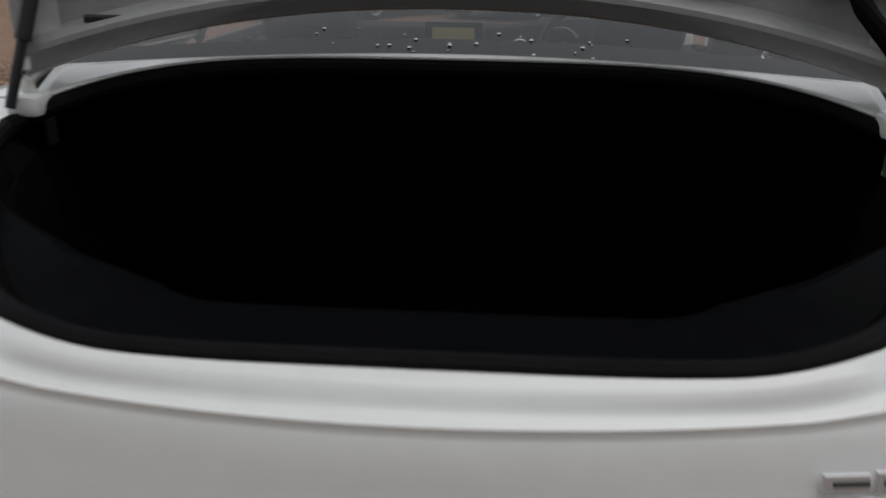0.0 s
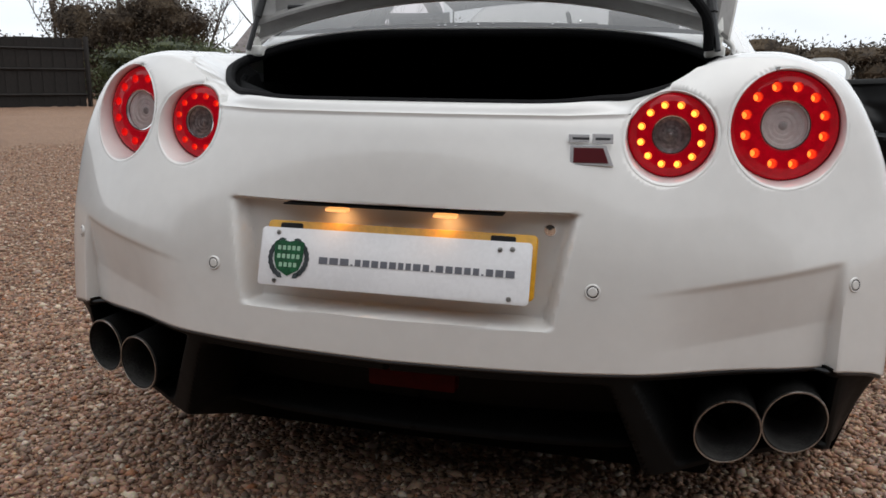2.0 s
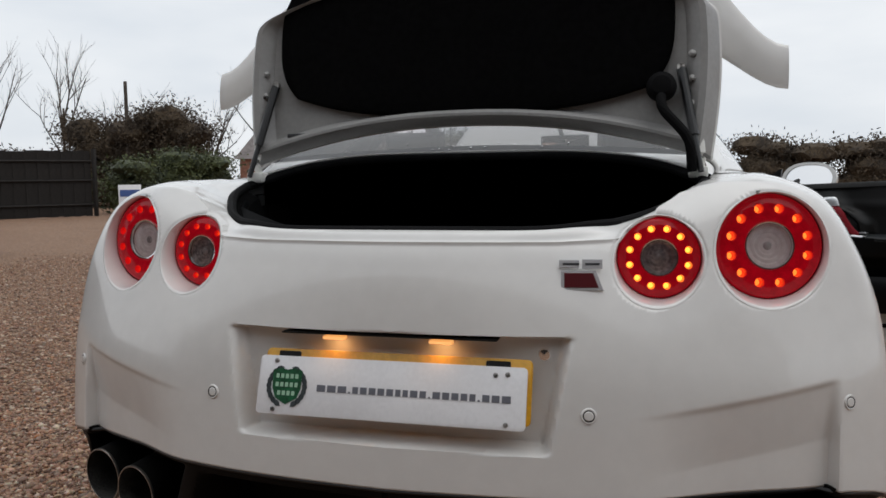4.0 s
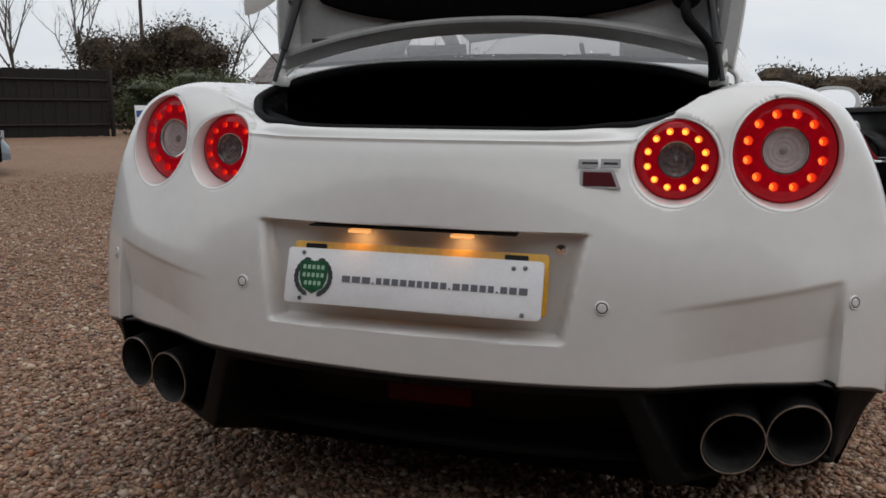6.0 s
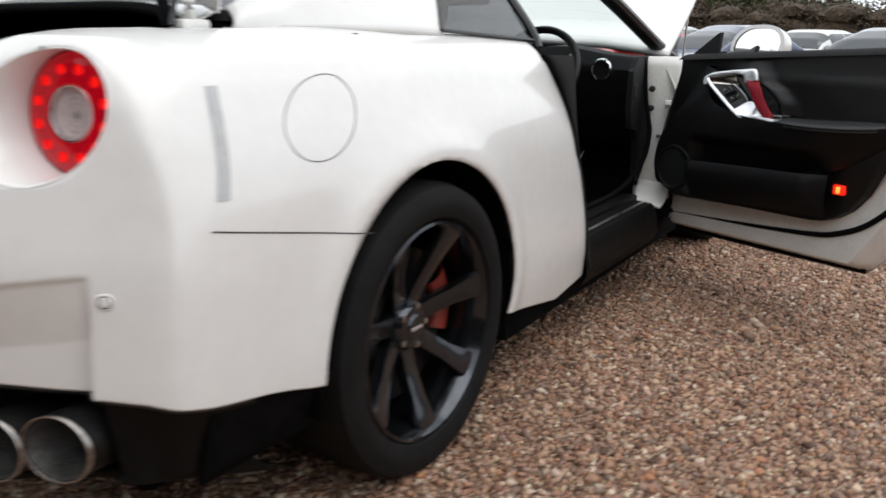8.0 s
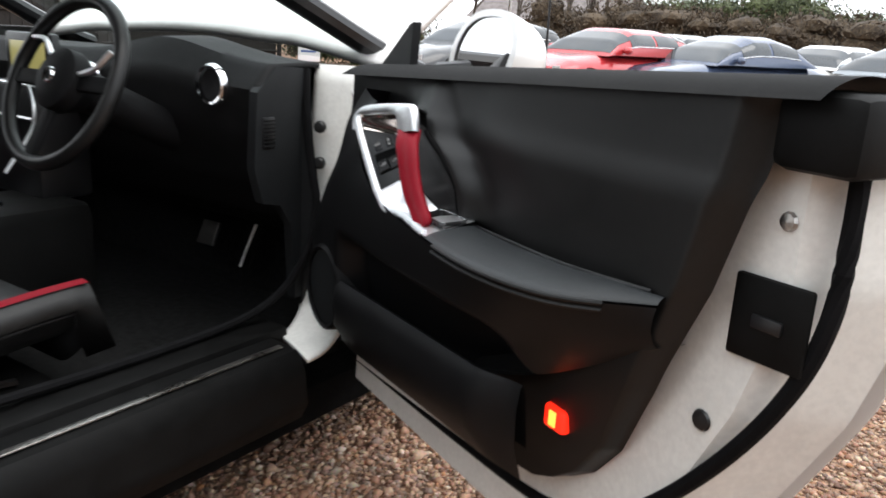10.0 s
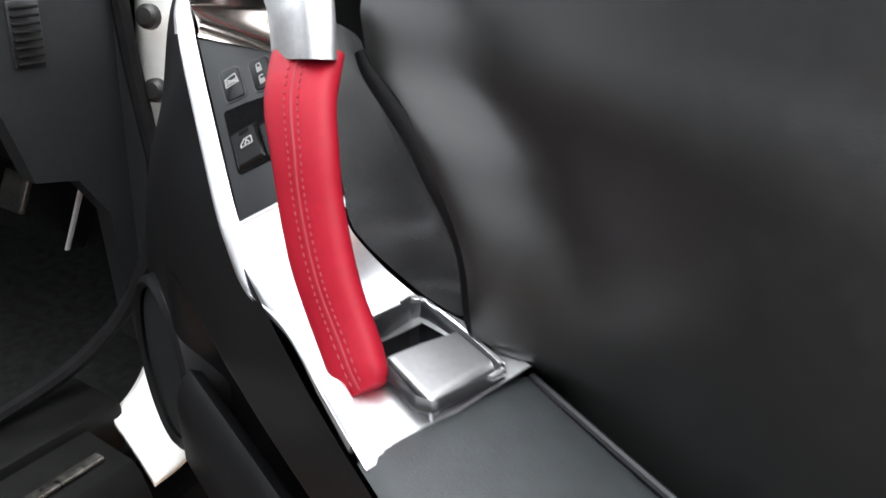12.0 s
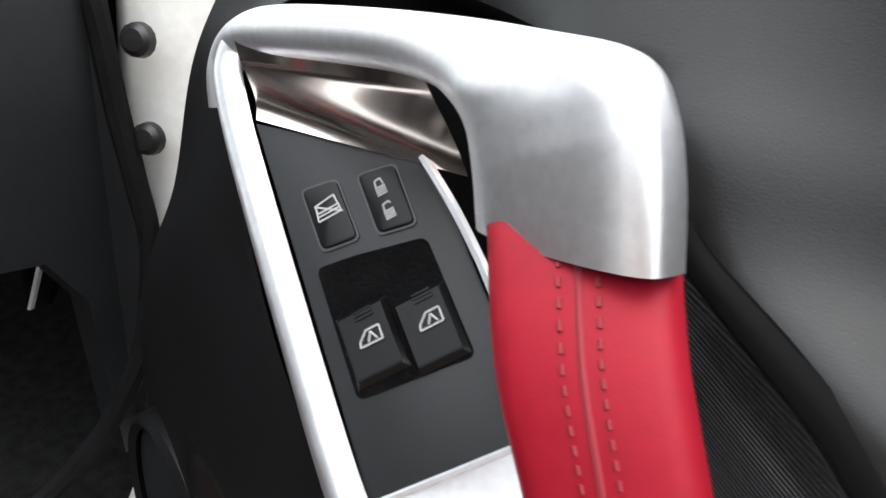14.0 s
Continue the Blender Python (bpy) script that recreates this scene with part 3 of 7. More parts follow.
nose_half = punched(sheet(nose, 110, 40), lambda p: math.hypot(p[1] - ARCH_F[0], p[2] - ARCH_F[1]) < ARCH_F[2],
                    lambda p: (p[0], ARCH_F[0] + ARCH_F[2] * math.cos(math.atan2(p[2] - ARCH_F[1], p[1] - ARCH_F[0])), ARCH_F[1] + ARCH_F[2] * math.sin(math.atan2(p[2] - ARCH_F[1], p[1] - ARCH_F[0]))))
part("front_body", join(nose_half, mirrored(nose_half)), PAINT, car, thick=0.006)

# wheel wells, underbody and engine bay
def well(cy, cz, r):
    return join(sheet(lambda s, t: (0.60 + 0.315 * t, cy + (r + 0.012) * math.cos(math.pi * (1.12 * s - 0.06)), cz + (r + 0.012) * math.sin(math.pi * (1.12 * s - 0.06))), 32, 3),
                sheet(lambda s, t: (0.60, cy + r * t * math.cos(math.pi * (1.12 * s - 0.06)), cz + r * t * math.sin(math.pi * (1.12 * s - 0.06))), 32, 3))


for m_ in (False, True):
    for c_ in (ARCH_R, ARCH_F):
        g_ = well(*c_)
        part("wheel_well", mirrored(g_) if m_ else g_, UNDER, car, "black wheel arch liner")
for tray_box in ((-0.62, 0.40, 0.115, 0.62, 1.5, 0.235), (-0.86, 1.5, 0.135, 0.86, 3.3, 0.235), (-0.62, 3.3, 0.135, 0.62, 4.4, 0.235)):
    part("undertray", block(*tray_box, 0.02), UNDER, car, "black undertray")
part("engine_bay", block(-0.70, 3.32, 0.45, 0.70, 4.45, 0.70, 0.05), UNDER, car, "dark covered engine bay")

# boot well, its felt lining and the rubber seal round the opening
def liner(s, t):
    k = s * 2 - 1
    i = int(min(abs(k) * 197, 196))
    x, y, z = rail[i]
    x = x * (1 if k >= 0 else -1)
    d = [(0, 0, 0.004), (0.035, 0.035, 0.03), (0.05, 0.05, 0.08), (0.05, 0.05, 0.40)][round(t * 3)]
    sx = max(0.0, 1 - d[0] / 0.55)
    return (x * sx, y + d[1] * (1 - min(1, max(0, (y - 0.2) / 0.5))), z - d[2])


part("boot_lining", liner_shape := sheet(liner, 120, 3), FELT, car, "black felt boot lining")
part("boot_floor", block(-0.50, 0.20, 0.50, 0.50, 1.05, 0.54, 0.01), FELT, car, "black felt boot floor")
part("boot_front_wall", join(block(-0.60, 0.98, 0.5, 0.60, 1.02, 1.064, 0.0), block(-0.73, 0.96, 0.5, -0.56, 0.975, 1.035, 0.0), block(0.56, 0.96, 0.5, 0.73, 0.975, 1.035, 0.0)), FELT, car)
part("boot_front_roof", sheet(lambda s, t: (-0.60 + 1.2 * s, 0.62 + 0.11 * math.sin(math.pi * s) ** 0.6 + 0.34 * t, 1.038 + 0.05 * math.sin(math.pi * s) ** 0.6 - 0.03 * t), 24, 2), FELT, car)
for sx in (-1, 1):
    part("boot_side_lining", block(sx * 0.597 - 0.006, 0.48, 0.50, sx * 0.585 + 0.008, 1.0, 0.965, 0.0), FELT, car, "black felt boot lining")
seal_r = [(x, y + 0.004, z + 0.006) for x, y, z in rail[0:210:5]]
def front_line(s):
    """The front edge of the boot opening, s from one side to the other."""
    k = 1 - abs(2 * s - 1) ** 4
    return Vector((0.575 - 1.15 * s, 0.625 + 0.088 * k, 1.037 + 0.062 * k))


front_edge = [tuple(front_line(k / 24)) for k in range(1, 24)]
loop = seal_r + front_edge + [(-x, y, z) for x, y, z in reversed(seal_r)]
part("boot_seal", tube([(x, y + 0.004, z - 0.008) for x, y, z in loop], 0.012, 10, 300), RUBBER, car, "black rubber boot seal")
BOOT_SILL = mat("black_boot_sill_plastic", (0.0010, 0.0012, 0.0016), 0.6, spec=0.04, var=0.25, scale=30, bump=0.08, bscale=500)


def boot_sill(s, t):
    k = abs(2 * s - 1)
    i = int(k * 165)
    x, y, z = rail[i]
    ahead, back = Vector(rail[i + 3]), Vector(rail[max(i - 3, 0)])
    run = (ahead - back).normalized()
    n = Vector((-run.y, run.x, 0)).normalized()
    fall = [(0.0, 0.0), (0.014, -0.020), (0.034, -0.022), (0.125, -0.012), (0.150, -0.018), (0.158, -0.060)][round(t * 5)]
    near = (fall[0] + 0.006) * (1 - 0.78 * ss(0.40, 0.80, k))
    return (math.copysign(1, 2 * s - 1) * max(x + n.x * near, 0.0), y + n.y * near, z - 0.006 + fall[1])


part("boot_sill_cover", sheet(boot_sill, 160, 5), BOOT_SILL, car, "black moulded boot sill cover", sharp=25)

# rear screen surround, rear window, roof, pillars


def screen(s, t):
    hw = 0.575 - 0.10 * t
    x = -hw + 2 * hw * s
    y = 0.722 + 1.023 * t + 0.02 * math.sin(math.pi * s)
    z = 1.078 + 0.269 * (1 - (1 - t) ** 1.6) + 0.030 * math.sin(math.pi * s) * (0.8 + t * 0.5)
    return (x, y, z)


part("screen_base", sheet(lambda s, t: front_line(s).lerp(Vector(screen(1 - s, 0)) + Vector((0, -0.004, -0.001)), t) + Vector((0, 0, 0.004)), 60, 6), PAINT, car, "white panel between boot opening and rear window", thick=0.004)
part("rear_window", sheet(lambda s, t: screen(s, 0.050 + 0.950 * t), 40, 30), REAR_GLASS, car, "tinted rear window with rain drops").visible_shadow = False
part("window_border", sheet(lambda s, t: screen(s, 0.050 * t), 40, 4), SATIN_BLACK, car, "black printed window border")
for k in range(26):
    random.seed(400 + k)
    s_, t_ = random.uniform(0.3, 0.75), random.uniform(0.006, 0.08)
    p_ = Vector(screen(s_, t_))
    r_ = random.uniform(0.0015, 0.0035)
    drop = moved(lathe([(0.0001, r_ * 0.6), (r_ * 0.6, r_ * 0.5), (r_, 0)], 8), Matrix.Translation(p_ + Vector((0, 0, 0.001))))
    part("rain_drop", drop, CHROME, car)


def roof(s, t):
    a = (s * 2 - 1)
    hw = interp(t, [(0, 0.50), (0.5, 0.54), (1, 0.56)])
    y = 1.745 + 0.86 * t
    z = 1.347 + 0.025 * math.sin(math.pi * t) - 0.016 * t
    return (hw * a, y - 0.0 + 0.02 * math.sin(math.pi * s) * (1 - t), z + 0.030 * (1 - a * a) * 1.3)


part("roof", sheet(roof, 40, 16), PAINT, car, thick=0.02)


def c_pillar(s, t):
    """From the belt up to the roof edge, beside the rear window."""
    y0 = 0.70 + 0.62 * t
    low = [interp(y0, [(0.70, 0.600), (0.82, 0.64), (1.15, 0.72), (1.75, 0.765)]), y0, interp(y0, [(0.62, 1.022), (0.82, 1.042), (1.15, 1.032), (1.75, 1.008)])]
    hi = Vector(screen(1, max(0, min(1, (y0 - 0.722) / 1.023 + 0.45 * t))))
    hi += Vector((0.006, 0, 0))
    return Vector(low).lerp(hi, s) + Vector((0.02 * math.sin(math.pi * s), 0, 0.0))


for m_ in (False, True):
    g_ = sheet(c_pillar, 14, 24)
    part("rear_pillar", mirrored(g_) if m_ else g_, PAINT, car, thick=0.01)
    # quarter window between rear pillar and door
    def qwin(s, t):
        y = 1.325 + (1.83 - 1.325) * s - 0.07 * t * s
        lo = Vector((interp(y, [(1.15, 0.722), (1.75, 0.767), (1.9, 0.770)]), y, interp(y, [(1.2, 1.052), (1.85, 1.020)])))
        hi = Vector((0.565, y + 0.20 - 0.16 * s, 1.315))
        return lo.lerp(hi, t)
    g_ = sheet(qwin, 12, 10)
    wnd = part("quarter_window", mirrored(g_) if m_ else g_, SIDE_GLASS, car, "dark privacy quarter window")
    wnd.visible_shadow = False
    g_ = tube([qwin(0, 0), qwin(0.5, 0), qwin(1, 0)], 0.006, 6, 12)
    part("window_trim", mirrored(g_) if m_ else g_, SATIN_BLACK, car)
    g_ = tube([qwin(0, 0), qwin(0, 0.5), qwin(0, 1)], 0.007, 6, 12)
    part("window_trim", mirrored(g_) if m_ else g_, SATIN_BLACK, car)
    g_ = tube([qwin(1, 0) - Vector((0, 0, 0.10)), qwin(1, 0), qwin(1, 0.5), qwin(1, 1)], 0.022, 8, 14, flat=0.6)
    part("door_pillar", mirrored(g_) if m_ else g_, SATIN_BLACK, car, "black door pillar trim")
    g_ = tube([(0.575, 1.72, 1.335), (0.60, 2.1, 1.345), (0.60, 2.40, 1.315), (0.655, 2.80, 1.175), (0.725, 3.20, 1.0), (0.75, 3.36, 0.945)], 0.037, 10, 40, flat=0.75)
    part("roof_rail", mirrored(g_) if m_ else g_, SATIN_BLACK, car, "black roof rail and windscreen pillar")
    g_ = tube([(0.585, 1.75, 1.352), (0.612, 2.1, 1.362), (0.612, 2.42, 1.335), (0.662, 2.75, 1.222)], lambda t: 0.020 - 0.008 * t, 8, 40, flat=0.8)
    part("pillar_skin", mirrored(g_) if m_ else g_, PAINT, car)


def windscreen(s, t):
    a = s * 2 - 1
    hw = 0.72 - 0.14 * t
    y = 3.38 - 0.86 * t + 0.10 * (1 - a * a) * (1 - t * 0.6)
    z = 0.945 + 0.385 * t ** 0.92 + 0.012 * (1 - a * a)
    return (hw * a, y, z)


part("windscreen", sheet(windscreen, 30, 20), CLEAR_GLASS, car, "clear windscreen").visible_shadow = False

# bonnet, raised at its front
BN = pose(0, 3.16, 0.955, 33, 0, 0)


def bonnet(s, t):
    a = s * 2 - 1
    hw = 0.79 - 0.10 * t * t
    y = 1.28 * t - 0.16 * a * a * t * t - 0.13 * (1 - a * a) * -1 * (1 - t) * 0.6
    z = 0.035 * (1 - a * a) - 0.10 * t * t + 0.02 * ss(0.4, 0.6, abs(a)) * (1 - t) * 0.5
    return BN @ Vector((hw * a, y, z))


part("bonnet", sheet(bonnet, 40, 30), PAINT, car, "raised white bonnet", thick=0.025)
part("bonnet_stay", tube([(0.60, 4.05, 0.74), (0.62, 4.10, 1.55)], 0.006, 8, 4), STEEL, car)

# boot lid, standing open
lid = thing("boot_lid", "", "")
lid.parent = car
LID = pose(0, 0.675, 1.05, 82, 0, 0) @ Matrix.Diagonal((1, 1, -1, 1))


def lid_edge(a):
    """Lower edge of the lid in its own plane, arched over the window."""
    return 0.02 + 0.105 * (1 - abs(a) ** 2.2)


def lid_skin(off, grow=0.0):
    def f(s, t):
        a = s * 2 - 1
        hw = 0.605 + 0.02 * math.sin(math.pi * t) - 0.20 * ss(0.72, 1.0, t) ** 2 + grow
        lo, hi = lid_edge(a), 0.55 - 0.06 * a * a
        y = lo + (hi - lo) * t
        return LID @ Vector((hw * a, y, off + 0.018 * (1 - a * a)))
    return f


part("lid_skin", sheet(lid_skin(0.0), 50, 30), PAINT, lid, thick=0.003)


def lid_inner(s, t):
    a = s * 2 - 1
    hw = 0.60 + 0.02 * math.sin(math.pi * t) - 0.20 * ss(0.72, 1.0, t) ** 2
    lo, hi = lid_edge(a) + 0.002, 0.545 - 0.06 * a * a
    y = lo + (hi - lo) * t
    rim = min(1.0, min((1 - abs(a)) / 0.13, t / 0.10, (1 - t) / 0.10))
    bead = 0.055 * ss(0, 0.35, rim) - 0.030 * ss(0.55, 1.0, rim)
    return LID @ Vector((hw * a, y, -0.006 - bead + 0.018 * (1 - a * a)))


part("lid_inner_frame", sheet(lid_inner, 80, 60), LID_SHADED, lid, "white inner lid pressing, its shade put into a grey colour")


def lid_felt(s, t):
    a = s * 2 - 1
    k = (abs(a) ** 3.2)
    y = 0.145 + 0.055 * k + (0.385 - 0.075 * k) * t
    hw = 0.515 * (1 - 0.10 * (abs(t * 2 - 1)) ** 3)
    return LID @ Vector((hw * a, y, -0.045 - 0.008 * (1 - a ** 8) * (1 - (t * 2 - 1) ** 8) + 0.018 * (1 - a * a)))


part("lid_liner", sheet(lid_felt, 40, 30), FELT, lid, "black felt lid liner", thick=0.01)
part("lid_slot", moved(block(-0.035, -0.006, -0.052, 0.035, 0.006, -0.030, 0.003), LID @ pose(-0.455, 0.10, 0.005)), SATIN_BLACK, lid, "black pull slot")
part("cable_boot", moved(lathe([(0.0, -0.03), (0.022, -0.028), (0.034, -0.015), (0.036, 0), (0.03, 0.012)], 18), LID @ pose(0.485, 0.19, -0.055)), RUBBER, lid)
part("cable_hose", tube([LID @ Vector((0.485, 0.17, -0.07)), (0.49, 0.60, 1.19), (0.545, 0.585, 1.12), (0.555, 0.59, 1.045)], 0.012, 10, 24), RUBBER, lid, "black cable hose")
for sx in (-1, 1):
    top = LID @ Vector((sx * 0.53, 0.24, -0.04))
    low = Vector((sx * 0.575, 0.585, 1.045))
    mid = top.lerp(low, 0.66)
    strut = part("gas_strut", tube([top, mid], 0.011, 10, 4), SATIN_BLACK, lid, "black gas strut")
    part("strut_rod", tube([mid, low], 0.007, 8, 3), SATIN_BLACK, strut)
    part("strut_ball", moved(lathe([(0.0, 0.012), (0.011, 0.006), (0.012, -0.004), (0.0, -0.012)], 10), Matrix.Translation(top)), STEEL, strut)
    part("hinge_arm", tube([LID @ Vector((sx * 0.56, 0.16, -0.03)), (sx * 0.575, 0.63, 1.09), (sx * 0.57, 0.645, 1.04)], 0.013, 8, 12, flat=0.5), JAMB, lid)
    part("hinge_foot", block(sx * 0.57 - 0.022, 0.60, 1.03, sx * 0.57 + 0.022, 0.67, 1.058, 0.006), JAMB, car)
    for k in range(3):
        part("lid_bolt", moved(lathe([(0.0, 0.006), (0.009, 0.005), (0.010, 0.0)], 8), LID @ pose(sx * 0.555, 0.15 + 0.06 * k, -0.045, 180)), STEEL, lid)


def wing(s, t):
    a = s * 2 - 1
    b = abs(a)
    drop = ss(0.70, 1.0, b)
    chord = 0.20 - 0.03 * drop
    lo = 0.34 - 0.165 * drop
    u = 2 * math.pi * t
    y = lo + chord * (0.5 - 0.5 * math.cos(u)) * (1 - 0.35 * drop) + 0.04 * drop
    z = 0.135 + 0.012 * math.sin(u) - 0.02 * drop
    return LID @ Vector((0.79 * a, y, z))


part("rear_wing", sheet(wing, 60, 20, wrap_v=True), PAINT, lid, "white rear wing")
for sx in (-1, 1):
    part("wing_foot", moved(block(-0.02, 0.36, 0.01, 0.02, 0.46, 0.14, 0.008), LID @ pose(sx * 0.52, 0, 0)), PAINT, lid)

# tail lamps
def turned_out(shape):
    return shape[0], [tuple(reversed(q)) for q in shape[1]]


def tail_lamp(sx, lx, lz, lr, ly, yaw, tilt, led_mat, bowl_mat):
    holder = thing("tail_lamp", "round red tail lamp with a lit ring of LEDs", "")
    holder.parent = car
    r = lr - 0.004
    m = Matrix.Translation((sx * lx, ly, lz)) @ Euler((radians(90 + tilt), 0, radians(sx * yaw)), "XYZ").to_matrix().to_4x4()
    n = 96
    vs = []
    for shrink, deep in ((-0.0030, 0.0004), (-0.0022, -0.0007), (0.0010, -0.0004), (0.0026, 0.0030)):
        for k in range(n):
            a = 2 * math.pi * k / n
            wide = lr - (shrink * (1 - ss(0.6, 0.95, math.sin(a))) if shrink < 0 else shrink)
            x, z = lx + wide * math.cos(a), lz + wide * math.sin(a)
            vs.append((sx * x, rear_y(x, z) + deep, z))
    for k in range(n):
        a = 2 * math.pi * k / n
        vs.append(tuple(m @ Vector((sx * (r + 0.0012) * math.cos(a), (r + 0.0012) * math.sin(a), -0.004))))
    fs = [(q * n + k, q * n + (k + 1) % n, (q + 1) * n + (k + 1) % n, (q + 1) * n + k) for q in range(4) for k in range(n)]
    part("lamp_surround", normals_out((vs, fs)), PAINT, holder, "white recessed lamp surround", sharp=60)
    part("lamp_back", moved(lathe([(0.001, -0.045), (r * 0.6, -0.045), (r, -0.02), (r + 0.002, -0.004)], n), m), SATIN_BLACK, holder)
    prof = [(0.46, 0.0058), (0.50, 0.0066), (0.62, 0.0066), (0.80, 0.0056), (0.92, 0.0024), (0.97, -0.0010), (0.997, -0.006)]
    spots = [(0.72 * math.cos(math.pi * (k + 0.5) / 6), 0.72 * math.sin(math.pi * (k + 0.5) / 6)) for k in range(12)]

    def ring(s, t):
        q = 0.46 + 0.537 * t
        return (r * q * math.cos(2 * math.pi * s), r * q * math.sin(2 * math.pi * s), interp(q, prof))

    def near(p):
        return min(spots, key=lambda c: math.hypot(p[0] - r * c[0], p[1] - r * c[1]))

    def on_rim(p):
        c = near(p)
        a = math.atan2(p[1] - r * c[1], p[0] - r * c[0])
        return (r * (c[0] + 0.088 * math.cos(a)), r * (c[1] + 0.088 * math.sin(a)), 0.0062)

    def in_cup(p):
        c = near(p)
        return math.hypot(p[0] - r * c[0], p[1] - r * c[1]) < 0.088 * r
    part("red_lens", moved(turned_out(punched(sheet(ring, 144, 26, wrap_u=True), in_cup, on_rim)), m), LAMP_RED, holder, "glossy red lens ring")
    cup = [(r * 0.060, -0.017), (r * 0.076, -0.006), (r * 0.087, 0.0050), (r * 0.094, 0.0068)]
    for cx, cy in spots:
        c = m @ Matrix.Translation((r * cx, r * cy, 0.0))
        led = part("led", moved(lathe([(0.0001, -0.010), (r * 0.028, -0.0108), (r * 0.050, -0.0135), (r * 0.062, -0.017)], 14), c), led_mat, holder, "lit orange-red LED")
        part("led_cup", moved(lathe(cup, 20), c), LED_SIDE, led)
    part("chrome_ring", moved(lathe([(r * 0.415, 0.002), (r * 0.428, 0.0078), (r * 0.452, 0.0082), (r * 0.466, 0.005)], n), m), CHROME, holder, "thin bright ring")
    steps = [(0.0001, -0.009), (0.06, -0.009), (0.09, -0.0072), (0.15, -0.0078), (0.18, -0.006), (0.24, -0.0063), (0.27, -0.0042), (0.33, -0.0044), (0.36, -0.002), (0.42, -0.001)]
    part("reflector", moved(turned_out(lathe([(r * a, h) for a, h in steps], 40)), m), bowl_mat, holder, "stepped round reflector", sharp=20)
    part("bulb", moved(turned_out(lathe([(0.0001, -0.003), (r * 0.05, -0.004), (r * 0.085, -0.008), (r * 0.09, -0.014)], 18)), m), LAMP_CLEAR, holder)
    cl = part("clear_lens", moved(turned_out(lathe([(0.0001, 0.0050), (r * 0.15, 0.0048), (r * 0.3, 0.0040), (r * 0.42, 0.0025)], 40)), m), LENS_GLASS, holder, "clear central lens")
    cl.visible_shadow = False


for sx in (-1, 1):
    tail_lamp(sx, *LAMPS[0][:3], LAMPS[0][3], 4, -5, LED_HOT, LAMP_BOWL)
    tail_lamp(sx, *LAMPS[1][:3], LAMPS[1][3], 10, -6, LED_WARM, LAMP_PALE)

# plate recess: backing plate, white show plate, lamps
plate = thing("show_plate", "white acrylic show plate over a yellow number plate, with a green crest", "")
plate.parent = car
PL = pose(0, 0.0235, 0.6465, 90 - 17.5, 0, 0)


def rounded(w, h, r, n=5):
    pts = []
    for cx, cy, a0 in ((w / 2 - r, h / 2 - r, 0), (-w / 2 + r, h / 2 - r, 90), (-w / 2 + r, -h / 2 + r, 180), (w / 2 - r, -h / 2 + r, 270)):
        pts += [(cx + r * math.cos(radians(a0 + 90 * k / n)), cy + r * math.sin(radians(a0 + 90 * k / n))) for k in range(n + 1)]
    return pts


part("number_plate", moved(slab(rounded(0.522, 0.118, 0.01), 0.004, 0.001), PL @ pose(0.006, 0.012, -0.013)), PLATE_YELLOW, plate, "yellow number plate showing above the white one")
for sx in (-1, 1):
    part("plate_pad", moved(slab(rounded(0.045, 0.02, 0.003), 0.006), PL @ pose(sx * 0.205, 0.056, -0.012)), SATIN_BLACK, plate)
part("white_plate", moved(slab(rounded(0.52, 0.111, 0.008), 0.004, 0.001), PL), PLATE_WHITE, plate, "white acrylic plate")
part("crest", moved(slab([(-0.030, 0.028), (-0.012, 0.032), (0, 0.029), (0.012, 0.032), (0.030, 0.028), (0.029, -0.006), (0.022, -0.024), (0, -0.036), (-0.022, -0.024), (-0.029, -0.006)], 0.0012), PL @ pose(-0.200, 0.0, 0.0045)), CREST_GREEN, plate, "dark green shield crest")
for k in range(3):
    for j in range(5 - (k == 2)):
        part("crest_mark", moved(slab(rounded(0.0062, 0.0085, 0.001, 2), 0.0006), PL @ pose(-0.200 + (j - (4 - (k == 2)) / 2) * 0.0098, 0.017 - 0.016 * k, 0.0058)), CREST_LIGHT, plate)
for sx in (-1, 1):
    for k in range(9):
        a = radians(-62 + 15.5 * k)
        c = (-0.200 + sx * 0.037 * math.cos(a), 0.037 * math.sin(a) - 0.002, 0.0045)
        part("wreath_leaf", moved(slab([(0, -0.009), (0.005, -0.002), (0.0045, 0.004), (0, 0.010), (-0.0045, 0.004), (-0.005, -0.002)], 0.001), PL @ Matrix.Translation(c) @ Matrix.Rotation(sx * (a + radians(10)), 4, "Z")), WREATH, plate)
# a line of print as plain bars
x_ = -0.138
for k, wd in enumerate([0.017, 0.017, 0.017, 0.004, 0.011, 0.013, 0.013, 0.013, 0.013, 0.010, 0.010, 0.014, 0.012, 0.004, 0.014, 0.013, 0.013, 0.012, 0.011, 0.004, 0.013, 0.014, 0.016]):
    hgt = 0.003 if wd < 0.005 else 0.0125
    part("print_bar", moved(slab([(0, 0), (wd, 0), (wd, hgt), (0, hgt)], 0.0006), PL @ pose(x_, -0.0085, 0.0045)), PRINT_GREY, plate, "plain dark bar of print")
    x_ += wd + 0.0042
for px, py in ((-0.225, 0.046), (-0.225, -0.046), (0.225, 0.042), (0.225, -0.046), (0.203, 0.040)):
    part("plate_screw", moved(lathe([(0.0, 0.003), (0.004, 0.0026), (0.0048, 0.0)], 10), PL @ pose(px, py, 0.004)), STEEL, plate)
part("lamp_strip", block(-0.215, 0.034, 0.7455, 0.205, 0.066, 0.7485, 0.001), BLACK_PLASTIC, car, "black plate lamp strip")
